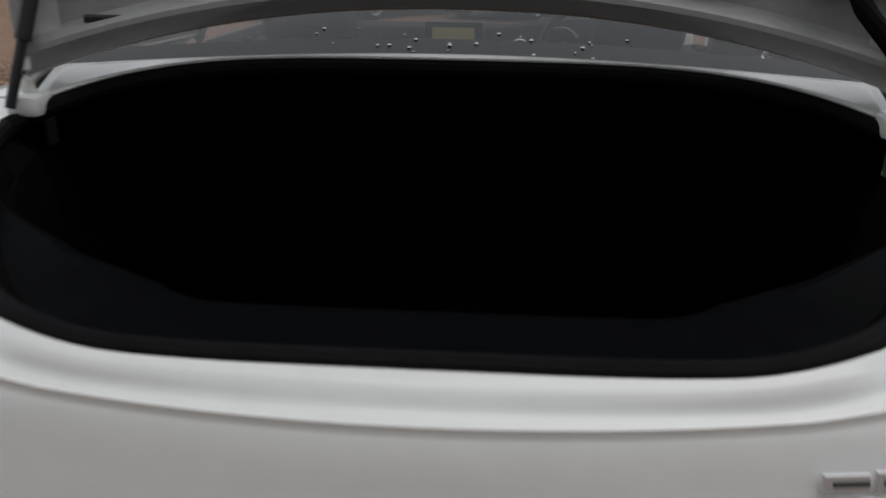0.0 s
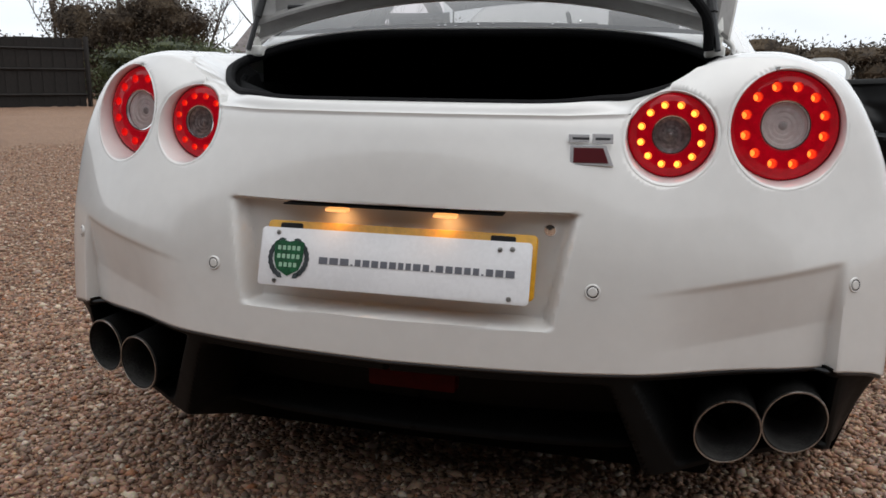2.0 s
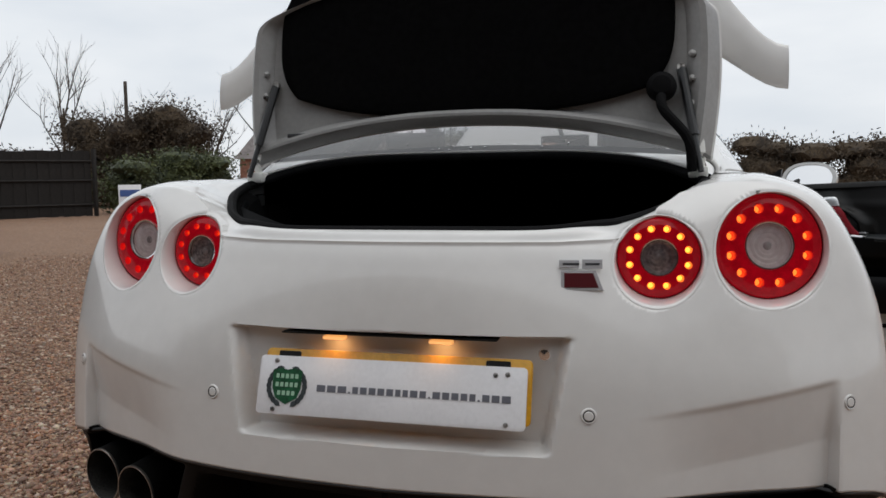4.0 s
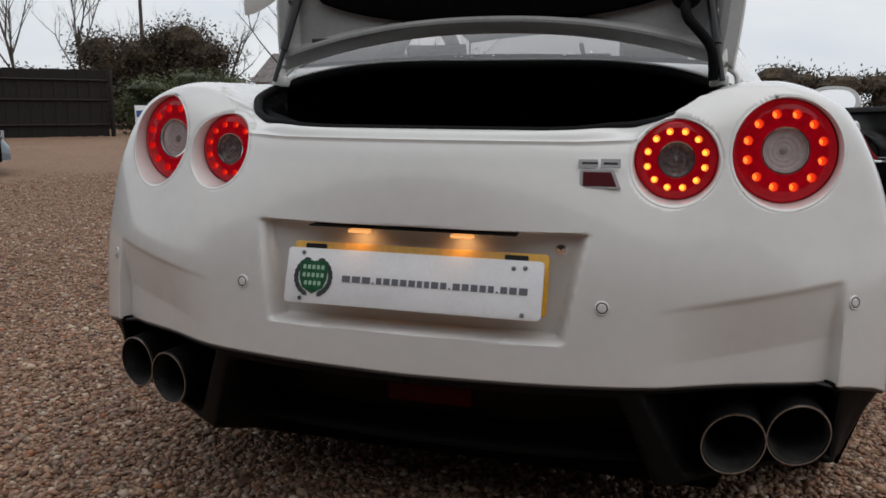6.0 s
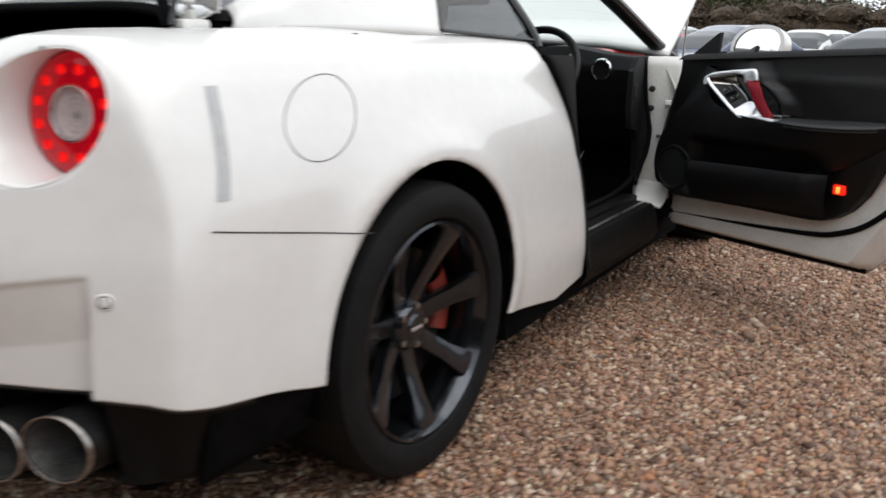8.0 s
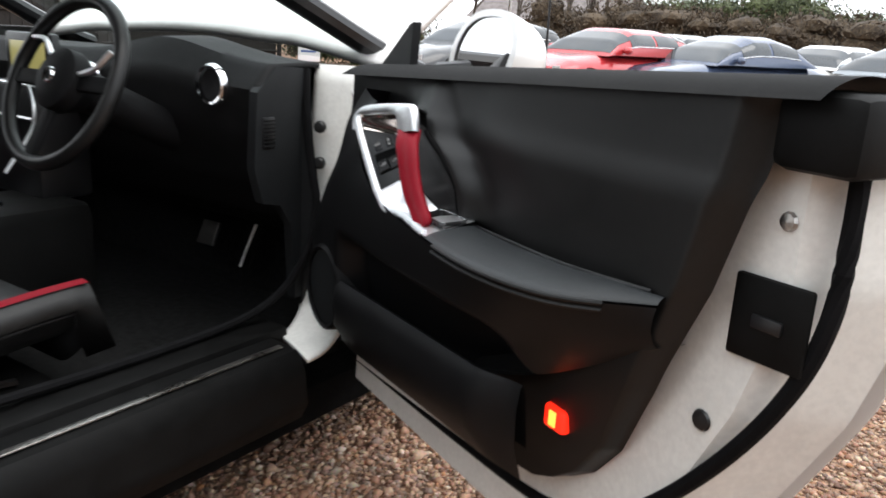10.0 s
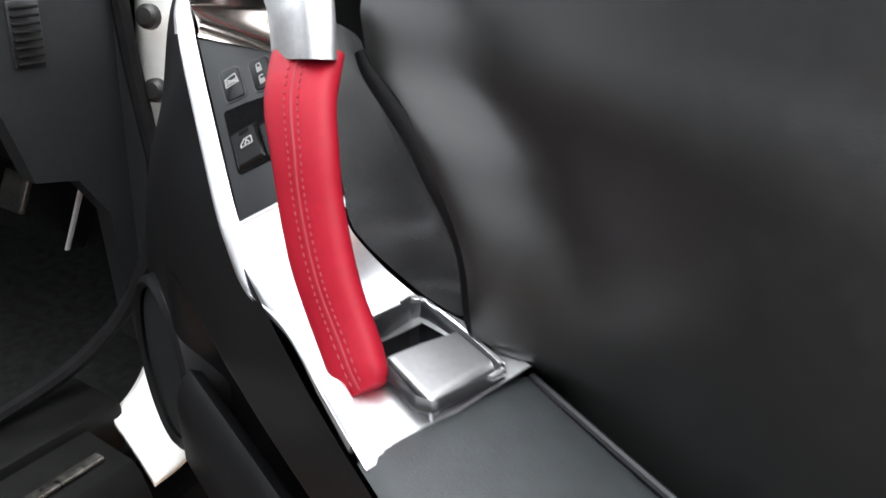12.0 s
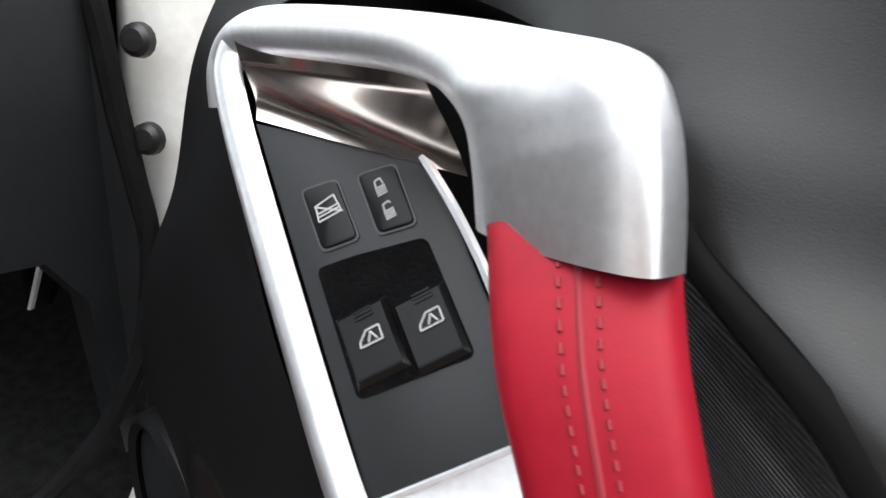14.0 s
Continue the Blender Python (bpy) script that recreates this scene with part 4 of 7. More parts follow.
for lx_ in (-0.112, 0.098):
    pl_ = part("plate_lamp", block(lx_ - 0.022, 0.040, 0.7345, lx_ + 0.022, 0.060, 0.7415, 0.003), PLATE_BULB, car, "lit amber plate lamp")
    lamp_d = bpy.data.lights.new("plate_lamp_light", "AREA")
    lamp_d.energy, lamp_d.size, lamp_d.color = 0.030, 0.03, (1.0, 0.50, 0.18)
    lob = new("plate_lamp_light", lamp_d)
    lob.matrix_world = look((lx_, 0.050, 0.733), (lx_, 0.055, 0.60))
part("boot_button", moved(lathe([(0.0, 0.004), (0.010, 0.003), (0.012, 0.0)], 14), pose(0.287, 0.055, 0.722, 90)), CHROME, car)

# badge: plain shapes in place of the maker's letters
badge = thing("boot_badge", "chrome and dark red boot badge", "")
badge.parent = car
BG = Matrix.Translation((0.346, rear_y(0.346, 0.862) - 0.004, 0.862)) @ Euler((radians(90 - 14), 0, radians(7)), "XYZ").to_matrix().to_4x4() @ Matrix.Diagonal((0.84, 0.74, 1, 1))
PALE = mat("pale_chrome", (0.70, 0.70, 0.72), 0.25, 0.5)
BA = [([(-0.046, 0.015), (-0.003, 0.015), (-0.003, 0.034), (-0.046, 0.034)], PALE, 0.004), ([(-0.038, 0.021), (-0.003, 0.021), (-0.003, 0.027), (-0.038, 0.027)], INK, 0.0046),
      ([(0.003, 0.013), (0.046, 0.013), (0.046, 0.036), (0.003, 0.036)], PALE, 0.004), ([(0.009, 0.021), (0.040, 0.021), (0.040, 0.027), (0.009, 0.027)], INK, 0.0046),
      ([(-0.042, -0.040), (0.048, -0.040), (0.032, 0.008), (-0.042, 0.008)], PALE, 0.004), ([(-0.035, -0.034), (0.038, -0.034), (0.026, 0.002), (-0.035, 0.002)], BADGE_RED, 0.0055)]
for o_, m_, h_ in BA:
    part("badge_bar", moved(slab(o_, h_, 0.0008, 1), BG), m_, badge)

# parking sensors
for sx, ax, az in ((-1, 0.367, 0.622), (1, 0.367, 0.622), (1, 0.819, 0.624), (-1, 0.819, 0.624)):
    yy = skin(ax, rear_y(ax, az), az)
    gx, gz = (rear_y(ax + 0.005, az) - yy) / 0.005, (rear_y(ax, az + 0.005) - yy) / 0.005
    mm = Matrix.Translation((sx * ax, yy, az)) @ Vector((sx * gx, -1, gz)).normalized().to_track_quat("Z", "Y").to_matrix().to_4x4()
    sens = part("parking_sensor", moved(lathe([(0.0, 0.0032), (0.0070, 0.0032), (0.0085, 0.0022)], 20), mm), PAINT, car, "round white parking sensor")
    part("sensor_gap", moved(lathe([(0.0084, 0.0020), (0.0108, 0.0022)], 24), mm), SATIN_BLACK, sens)
    part("sensor_ring", moved(lathe([(0.0106, 0.0024), (0.0125, 0.0026), (0.0140, 0.0006), (0.0142, -0.002)], 24), mm), PAINT, sens)

# lower valance with diffuser, fog lamp and four pipes
HEM = [Vector(p) for p in hem if p[1] < 0.43]


def valance(s, t):
    k = abs(2 * s - 1) * (len(HEM) - 1.001)
    e = HEM[int(k)].lerp(HEM[int(k) + 1], k - int(k))
    x = e.x
    drop, run = min(t / 0.8, 1.0), max(0.0, (t - 0.8) / 0.2)
    zt = e.z + 0.006
    zlow = interp(x, [(0, 0.258), (0.42, 0.262), (0.50, 0.268), (0.56, 0.274), (0.64, 0.288), (0.80, 0.300), (0.845, 0.290), (0.92, 0.282)])
    z = zt + (zlow - zt) * drop
    fin_in, fin_out = 0.405 + 0.085 * drop, 0.432 + 0.105 * drop
    hollow = 0.21 * ss(0.0, 0.034, fin_in - x) * ss(0.10, 0.26, drop) * (1 - 0.35 * ss(0.8, 1.0, drop))
    hollow += 0.15 * ss(0, 0.03, x - fin_out) * ss(0, 0.02, 0.815 - x) * ss(0.07, 0.18, drop) * (1 - ss(0.86, 0.98, drop))
    side = ss(0.80, 0.905, x)
    x -= 0.006 + 0.060 * drop ** 0.7 * side
    return (math.copysign(x, 2 * s - 1), e.y + 0.009 + 0.030 * drop + hollow + 0.34 * run * (1 - 0.6 * side), z - 0.14 * run * (1 - side))


part("rear_valance", sheet(valance, 560, 120), BLACK_PLASTIC, car, "black lower valance and diffuser", thick=0.006)
part("valance_lip", tube([(lambda p: (p[0], p[1] - 0.005, p[2] - 0.009))(valance(0.006 + 0.988 * k / 80, 0.0)) for k in range(81)], 0.0045, 6, 240), SATIN_BLACK, car, "thin black joint above the valance")
SKIRT = [Vector(p) for p in hem if 0.34 < p[1] < 0.66]
for m_ in (False, True):
    g_ = sheet(lambda s, t: (lambda e: (e.x - 0.018 - 0.055 * t, e.y, e.z + 0.006 - (e.z - 0.240) * t))(spline(SKIRT, s)), 30, 8)
    part("rear_skirt", mirrored(g_) if m_ else g_, UNDER, car, "black skirt ahead of the rear wheel", thick=0.006)
part("fog_lamp", block(-0.095, 0.155, 0.350, 0.095, 0.19, 0.395, 0.008), mat("unlit_dark_red_lens", (0.05, 0.0, 0.001), 0.5, spec=0.1, var=0.2, scale=40), car, "dark red rear fog lamp")


def slanted(shape, m, slope):
    """A pipe whose mouth is cut at a slant, following the bumper's sweep."""
    return moved(([(x, y, z + slope * x * ss(-0.10, -0.01, z)) for x, y, z in shape[0]], shape[1]), m)


for sx in (-1, 1):
    for ex, ey, ez, er in ((0.616, 0.108, 0.359, 0.0595), (0.735, 0.154, 0.372, 0.0595)):
        m_, cut = pose(sx * ex, ey, ez, 90, 0, 0), -0.36 * sx
        pipe = part("exhaust_tip", slanted(lathe([(er - 0.004, -0.22), (er, -0.17), (er, -0.01), (er + 0.001, -0.004), (er, 0.0), (er - 0.0025, 0.0006), (er - 0.004, -0.002)], 48), m_, cut), TIP_STEEL, car, "round steel exhaust tip")
        part("tip_lip", slanted(lathe([(er + 0.0008, -0.006), (er + 0.0014, -0.002), (er + 0.0004, 0.0010), (er - 0.0016, 0.0008), (er - 0.0034, -0.003)], 48), m_, cut), STEEL, pipe, "bright rolled lip")
        part("pipe_inner", slanted(lathe([(er - 0.004, -0.002), (er - 0.006, -0.05), (er - 0.007, -0.13)], 40), m_, cut), BORE, pipe, "steel inner wall")
        part("pipe_bore", moved(lathe([(er - 0.0072, -0.128), (er - 0.012, -0.19), (0.001, -0.19)], 32), m_), SOOT, pipe)

# side marks of the quarter panel: fuel flap, marker strip, joints
def on_side(y, z, off=0.001):
    if y < 0.80:
        lo, hi = 0.6, curve(z, W_T) * 0.9998
        for _ in range(40):
            x = (lo + hi) / 2
            lo, hi = (x, hi) if rear_y(x, z) < y else (lo, x)
    else:
        x = curve(z, W_T)
    return Vector((x + flare(y, z) + off, y, z))


LEAN = [(0.79, -0.037), (0.82, -0.026), (0.85, -0.014), (0.88, 0.0), (0.91, 0.018), (0.94, 0.034), (0.97, 0.064)]
part("fuel_flap", tube([on_side(0.6695 + interp(0.878 + 0.078 * math.sin(radians(a)), LEAN) + 0.098 * math.cos(radians(a)), 0.878 + 0.078 * math.sin(radians(a)), 0.0002) for a in range(0, 361, 12)], 0.0011, 6, 90), SATIN_BLACK, car, "round fuel flap joint")
part("side_marker", sheet(lambda s, t: on_side(interp(0.765 + 0.18 * t, [(0.76, 0.3775), (0.80, 0.390), (0.84, 0.400), (0.88, 0.4095), (0.92, 0.4185), (0.96, 0.429)]) + 0.025 * s, 0.765 + 0.18 * t, 0.0015), 4, 20), mat("grey_marker_lens", (0.42, 0.42, 0.42), 0.2, coat=0.6, var=0.1, scale=60), car, "grey side marker strip")
part("bumper_joint", tube([on_side(0.36 + 0.0195 * k, 0.719 - 0.077 * k / 20, 0.0) for k in range(0, 21)], 0.0016, 6, 30), SATIN_BLACK, car, "thin bumper joint")

# wheels
def wheel(at_m, mesh_name="wheel"):
    w = thing(mesh_name, "dark gunmetal alloy wheel with a low-profile tyre", "")
    w.parent = car
    w.matrix_local = at_m
    R, r = 0.354, 0.262
    tread = [(r, -0.125), (r + 0.012, -0.135), (R - 0.035, -0.142), (R - 0.010, -0.130), (R, -0.10), (R + 0.001, 0.10), (R - 0.010, 0.130), (R - 0.035, 0.142), (r + 0.035, 0.143), (r + 0.012, 0.135), (r + 0.006, 0.125), (r, 0.118)]
    tyre = part("tyre", lathe(tread, 96), TYRE, w, "black low-profile tyre")
    part("rim_barrel", lathe([(r + 0.003, 0.130), (r - 0.004, 0.132), (r - 0.012, 0.120), (r - 0.022, 0.08), (r - 0.03, -0.12), (r, -0.13)], 72), GUNMETAL, w)
    for k in range(7):
        a = 2 * math.pi * k / 7 + 0.22
        def spoke(s, t, a=a):
            rad = 0.035 + 0.222 * s
            wd = interp(s, [(0, 0.030), (0.2, 0.025), (0.6, 0.026), (1, 0.040)])
            u = 2 * math.pi * t
            cx, cz = math.cos(u), math.sin(u)
            h = interp(s, [(0, 0.052), (0.35, 0.069), (0.7, 0.098), (0.9, 0.117), (1, 0.122)])
            sq = max(abs(cx), abs(cz)) ** 0.6
            p = Vector((rad, wd * cx / sq, h - 0.018 + 0.018 * cz / sq))
            return Matrix.Rotation(a, 4, "Z") @ p
        part("spoke", sheet(spoke, 12, 16, wrap_v=True), GUNMETAL, w, sharp=40)
    part("hub", lathe([(0.0, 0.085), (0.028, 0.084), (0.034, 0.078), (0.05, 0.075), (0.062, 0.06), (0.07, 0.02)], 32), GUNMETAL, w)
    part("hub_mark", block(-0.022, -0.0045, 0.084, 0.022, 0.0045, 0.0865, 0.001), SATIN_SILVER, w, "plain silver bar on the hub cap")
    for k in range(5):
        a = 2 * math.pi * k / 5
        part("wheel_nut", moved(lathe([(0.0, 0.02), (0.008, 0.019), (0.010, 0.0)], 8), Matrix.Translation((0.052 * math.cos(a), 0.052 * math.sin(a), 0.058))), STEEL, w)
    part("brake_disc", lathe([(0.09, 0.03), (0.19, 0.03), (0.19, 0.0), (0.09, 0.0)], 48), DISC, w)
    part("brake_caliper", sheet(lambda s, t: ((0.135 + 0.075 * (0.5 - 0.5 * math.cos(2 * math.pi * t))) * math.cos(0.9 * s - 0.35), (0.135 + 0.075 * (0.5 - 0.5 * math.cos(2 * math.pi * t))) * math.sin(0.9 * s - 0.35), 0.035 + 0.02 * math.sin(2 * math.pi * t)), 12, 12, wrap_v=True), CALIPER, w, "orange-red brake caliper")
    return w


wheel(Matrix.Translation((0.800, 0.985, 0.354)) @ Euler((radians(90), 0, radians(90)), "XYZ").to_matrix().to_4x4())
wheel(Matrix.Translation((-0.800, 0.985, 0.354)) @ Euler((radians(90), 0, radians(-90)), "XYZ").to_matrix().to_4x4())
wheel(Matrix.Translation((0.800, 3.765, 0.354)) @ Euler((radians(90), 0, radians(90)), "XYZ").to_matrix().to_4x4())
wheel(Matrix.Translation((-0.800, 3.765, 0.354)) @ Euler((radians(90), 0, radians(-90)), "XYZ").to_matrix().to_4x4())

def slab_on(m, outline, base, depth, bevel):
    """A flat outline on the plane of m, from base to base + depth, wound so that it faces out."""
    area = sum(outline[k - 1][0] * outline[k][1] - outline[k][0] * outline[k - 1][1] for k in range(len(outline)))
    pts = outline if area > 0 else list(reversed(outline))
    return moved(slab(pts, depth, bevel), m @ Matrix.Translation((0, 0, base)))


# ---- cabin ----
part("cabin_floor", block(-0.76, 1.05, 0.235, 0.76, 3.35, 0.26), CARPET, car, "black carpet floor")
part("cabin_left_side", block(-0.80, 1.0, 0.25, -0.775, 3.3, 0.99, 0.005), LEATHER, car)
part("footwell_wall", block(-0.78, 3.22, 0.25, 0.78, 3.26, 0.94), CARPET, car)
part("roof_lining", sheet(lambda s, t: (roof(s, t)[0] * 0.97, roof(s, t)[1], roof(s, t)[2] - 0.035), 12, 8), mat("grey_roof_lining", (0.10, 0.10, 0.10), 0.95, var=0.1, scale=30), car)
part("parcel_shelf", sheet(lambda s, t: (-0.56 + 1.12 * s, 0.70 + 0.42 * t, 1.045 - 0.10 * t), 8, 6), FELT, car, "black parcel shelf")
# sill and door aperture
part("sill_side", sheet(lambda s, t: (interp(t, [(0, 0.895), (0.3, 0.915), (0.62, 0.905), (0.8, 0.885), (1, 0.78)]), 1.995 + 0.795 * s, interp(t, [(0, 0.195), (0.3, 0.235), (0.62, 0.315), (0.8, 0.352), (1, 0.362)])), 30, 16), BLACK_PLASTIC, car, "black side sill")
part("sill_top", block(0.685, 1.85, 0.30, 0.80, 2.845, 0.375, 0.012), BLACK_PLASTIC, car, "black sill cover")
part("sill_tread", block(0.842, 2.14, 0.3565, 0.858, 2.77, 0.3615, 0.002), STEEL, car, "brushed sill tread strip")
part("jamb_seal", tube([(0.74, 2.02, 0.40), (0.735, 2.5, 0.385), (0.735, 2.76, 0.395), (0.765, 2.86, 0.45), (0.800, 2.90, 0.54), (0.806, 2.922, 0.64), (0.793, 2.925, 0.71), (0.780, 2.925, 0.775), (0.770, 2.925, 0.86), (0.762, 2.93, 0.95)], 0.010, 8, 50), RUBBER, car, "black door seal")


def front_jamb(s, t):
    return (0.745 + 0.145 * s, 2.93 + 0.045 * t + 0.075 * s * s, 0.34 + 0.62 * t)


part("front_jamb", sheet(front_jamb, 10, 14), JAMB, car, "white painted door jamb", thick=0.02)
part("jamb_foot", sheet(lambda s, t: (0.785 + 0.130 * s - 0.028 * t * (1 - s), 2.832 - 0.043 * s + (0.108 + 0.02 * s) * t, 0.353 - 0.012 * s * s + 0.075 * t ** 2.5), 14, 14), JAMB, car, "white jamb foot", thick=0.01)
for bz in (0.823, 0.741):
    part("jamb_bolt", moved(lathe([(0.0, 0.012), (0.009, 0.0115), (0.0135, 0.008), (0.0145, 0.0)], 14), pose(0.797, 2.943, bz, 80, 0, 15)), BOLT, car, "black rubber bumper bolt")
part("rear_jamb", sheet(lambda s, t: (0.925 - 0.16 * s, interp(0.26 + 0.72 * t, DOOR_EDGE) + 0.002 + 0.03 * s, 0.26 + 0.72 * t), 6, 20), SATIN_BLACK, car)
hinge_z = (0.48, 0.76)
for hz in hinge_z:
    part("door_hinge", tube([(0.855, 2.955, hz), (0.885, 2.965, hz), (0.915, 2.945, hz)], 0.018, 8, 8), JAMB, car)
part("door_check", tube([(0.83, 2.96, 0.62), (0.93, 2.90, 0.62)], 0.008, 8, 4), STEEL, car)

# dashboard
def dash(s, t):
    x = -0.76 + 1.52 * s
    hump = 0.045 * math.exp(-((x - 0.40) / 0.20) ** 2)
    prof = [(3.26, 0.92), (3.10, 0.945), (2.95, 0.95 + hump), (2.84, 0.945 + hump), (2.80, 0.90 + hump * 0.5), (2.82, 0.80), (2.86, 0.70), (2.95, 0.60), (3.1, 0.52)]
    k = t * (len(prof) - 1)
    i = min(int(k), len(prof) - 2)
    u = k - i
    return (x, prof[i][0] + (prof[i + 1][0] - prof[i][0]) * u, prof[i][1] + (prof[i + 1][1] - prof[i][1]) * u)


part("dashboard", sheet(dash, 60, 40), DASH, car, "black dashboard", thick=0.01, sharp=50)
part("dash_end", moved(slab([(2.80, 0.66), (2.775, 0.74), (2.785, 0.90), (2.84, 0.955), (2.93, 0.95), (2.93, 0.42), (2.90, 0.42), (2.885, 0.60), (2.85, 0.65)], 0.025, 0.0), Matrix(((0, 0, 1, 0.7395), (1, 0, 0, 0), (0, 1, 0, 0), (0, 0, 0, 1)))), DASH_SIDE, car, "black dashboard end cover")
part("jamb_cover", sheet(lambda s, t: (0.745 + (interp(0.40 + 0.55 * t, [(0.40, 0.765), (0.54, 0.800), (0.64, 0.806), (0.71, 0.793), (0.775, 0.780), (0.86, 0.770), (0.95, 0.762)]) - 0.745) * s, 2.915 + 0.006 * s, 0.40 + 0.55 * t), 4, 24), DASH_SIDE, car, "black trim beside the door seal", thick=0.01)
part("side_vent", block(0.759, 2.797, 0.780, 0.7675, 2.833, 0.848, 0.003), SATIN_BLACK, car, "black slotted side vent")
for k in range(8):
    part("vent_slat", block(0.766, 2.800, 0.7835 + k * 0.0079, 0.770, 2.830, 0.7870 + k * 0.0079, 0.0012), BLACK_PLASTIC, car)
for vx, vy, vz, vr in ((0.62, 2.79, 0.905, 0.042), (0.16, 2.79, 0.885, 0.036), (-0.62, 2.79, 0.905, 0.042)):
    vent = part("air_vent", moved(lathe([(vr - 0.006, 0.012), (vr, 0.014), (vr + 0.004, 0.008), (vr + 0.005, 0.0)], 28), pose(vx, vy, vz, 90)), CHROME, car, "round vent with a bright ring")
    part("vent_core", moved(lathe([(0.001, 0.002), (vr - 0.006, 0.004)], 20), pose(vx, vy, vz, 90)), SATIN_BLACK, vent)
part("display", block(-0.215, 2.775, 0.86, 0.015, 2.80, 0.985, 0.008), SATIN_BLACK, car, "black display surround")
part("display_screen", block(-0.185, 2.771, 0.882, -0.020, 2.778, 0.962, 0.002), SCREEN, car, "dim amber screen")
part("centre_console", block(-0.20, 2.70, 0.56, 0.05, 2.85, 0.86, 0.015), SATIN_BLACK, car)
for pts in ([(0.04, 2.69, 0.87), (0.075, 2.68, 0.77), (0.115, 2.58, 0.66)], [(0.05, 2.69, 0.775), (-0.12, 2.695, 0.775)], [(0.045, 2.69, 0.86), (-0.12, 2.695, 0.86)]):
    part("stack_trim", tube(pts, 0.0045, 6, 10), SATIN_SILVER, car, "silver trim line")
part("tunnel", block(-0.14, 1.55, 0.26, 0.14, 2.80, 0.57, 0.04), LEATHER, car, "black centre tunnel")
part("gear_knob", moved(lathe([(0.0, 0.07), (0.018, 0.066), (0.025, 0.05), (0.018, 0.02), (0.03, 0.0)], 20), pose(0.0, 2.42, 0.57)), CHROME, car)
part("tunnel_stripe", block(0.085, 1.75, 0.565, 0.135, 2.15, 0.576, 0.004), RED_LEATHER, car)
part("tunnel_switch", moved(lathe([(0.0, 0.012), (0.013, 0.01), (0.015, 0.0)], 12), pose(0.06, 2.58, 0.572)), CHROME, car)
# steering wheel
SW = Matrix.Translation((0.415, 2.565, 0.900)) @ Euler((radians(66), 0, 0), "XYZ").to_matrix().to_4x4()
steer = thing("steering_wheel", "black leather steering wheel with three spokes", "")
steer.parent = car
part("wheel_rim", moved(sheet(lambda s, t: ((0.182 + 0.016 * math.cos(2 * math.pi * t)) * math.cos(2 * math.pi * s), (0.182 + 0.016 * math.cos(2 * math.pi * t)) * math.sin(2 * math.pi * s), 0.016 * math.sin(2 * math.pi * t)), 56, 12, wrap_u=True, wrap_v=True), SW), LEATHER, steer)
part("airbag", moved(lathe([(0.0, 0.035), (0.045, 0.033), (0.066, 0.02), (0.07, -0.01), (0.05, -0.05)], 28), SW), DASH, steer)
part("wheel_mark", moved(lathe([(0.010, 0.036), (0.016, 0.038), (0.019, 0.034)], 20), SW), CHROME, steer)
for a in (0, 180, 262):
    part("wheel_spoke", moved(block(0.05, -0.018, -0.008, 0.178, 0.018, 0.008, 0.006), SW @ pose(0, 0, 0, 0, 0, a)), DASH, steer)
for a in (28, 152):
    part("spoke_trim", moved(tube([(0.07, -0.02, 0.012), (0.12, -0.03, 0.014), (0.165, -0.01, 0.012)], 0.006, 6, 8), SW @ pose(0, 0, 0, 0, 0, a)), SATIN_SILVER, steer)
part("steering_column", tube([(0.415, 2.60, 0.885), (0.415, 2.85, 0.77)], 0.045, 12, 4), DASH, car)
# pedals
part("pedal", tube([(0.447, 3.070, 0.512), (0.415, 3.070, 0.448), (0.382, 3.070, 0.381)], 0.006, 6, 4, flat=0.6), PEDAL_EDGE, car, "bright metal pedal edge")
part("pedal", moved(block(-0.035, -0.006, -0.065, 0.025, 0.004, 0.065, 0.004), pose(0.385, 3.107, 0.44, -5, 24, 0)), BLACK_PLASTIC, car, "black rubber pedal")
part("pedal", moved(block(-0.035, -0.005, -0.035, 0.035, 0.005, 0.035, 0.003), pose(0.24, 3.08, 0.45, -25)), STEEL, car, "metal brake pedal")
part("footrest", moved(block(-0.03, -0.01, -0.10, 0.03, 0.01, 0.10, 0.006), pose(0.68, 3.12, 0.40, -30)), BLACK_PLASTIC, car)


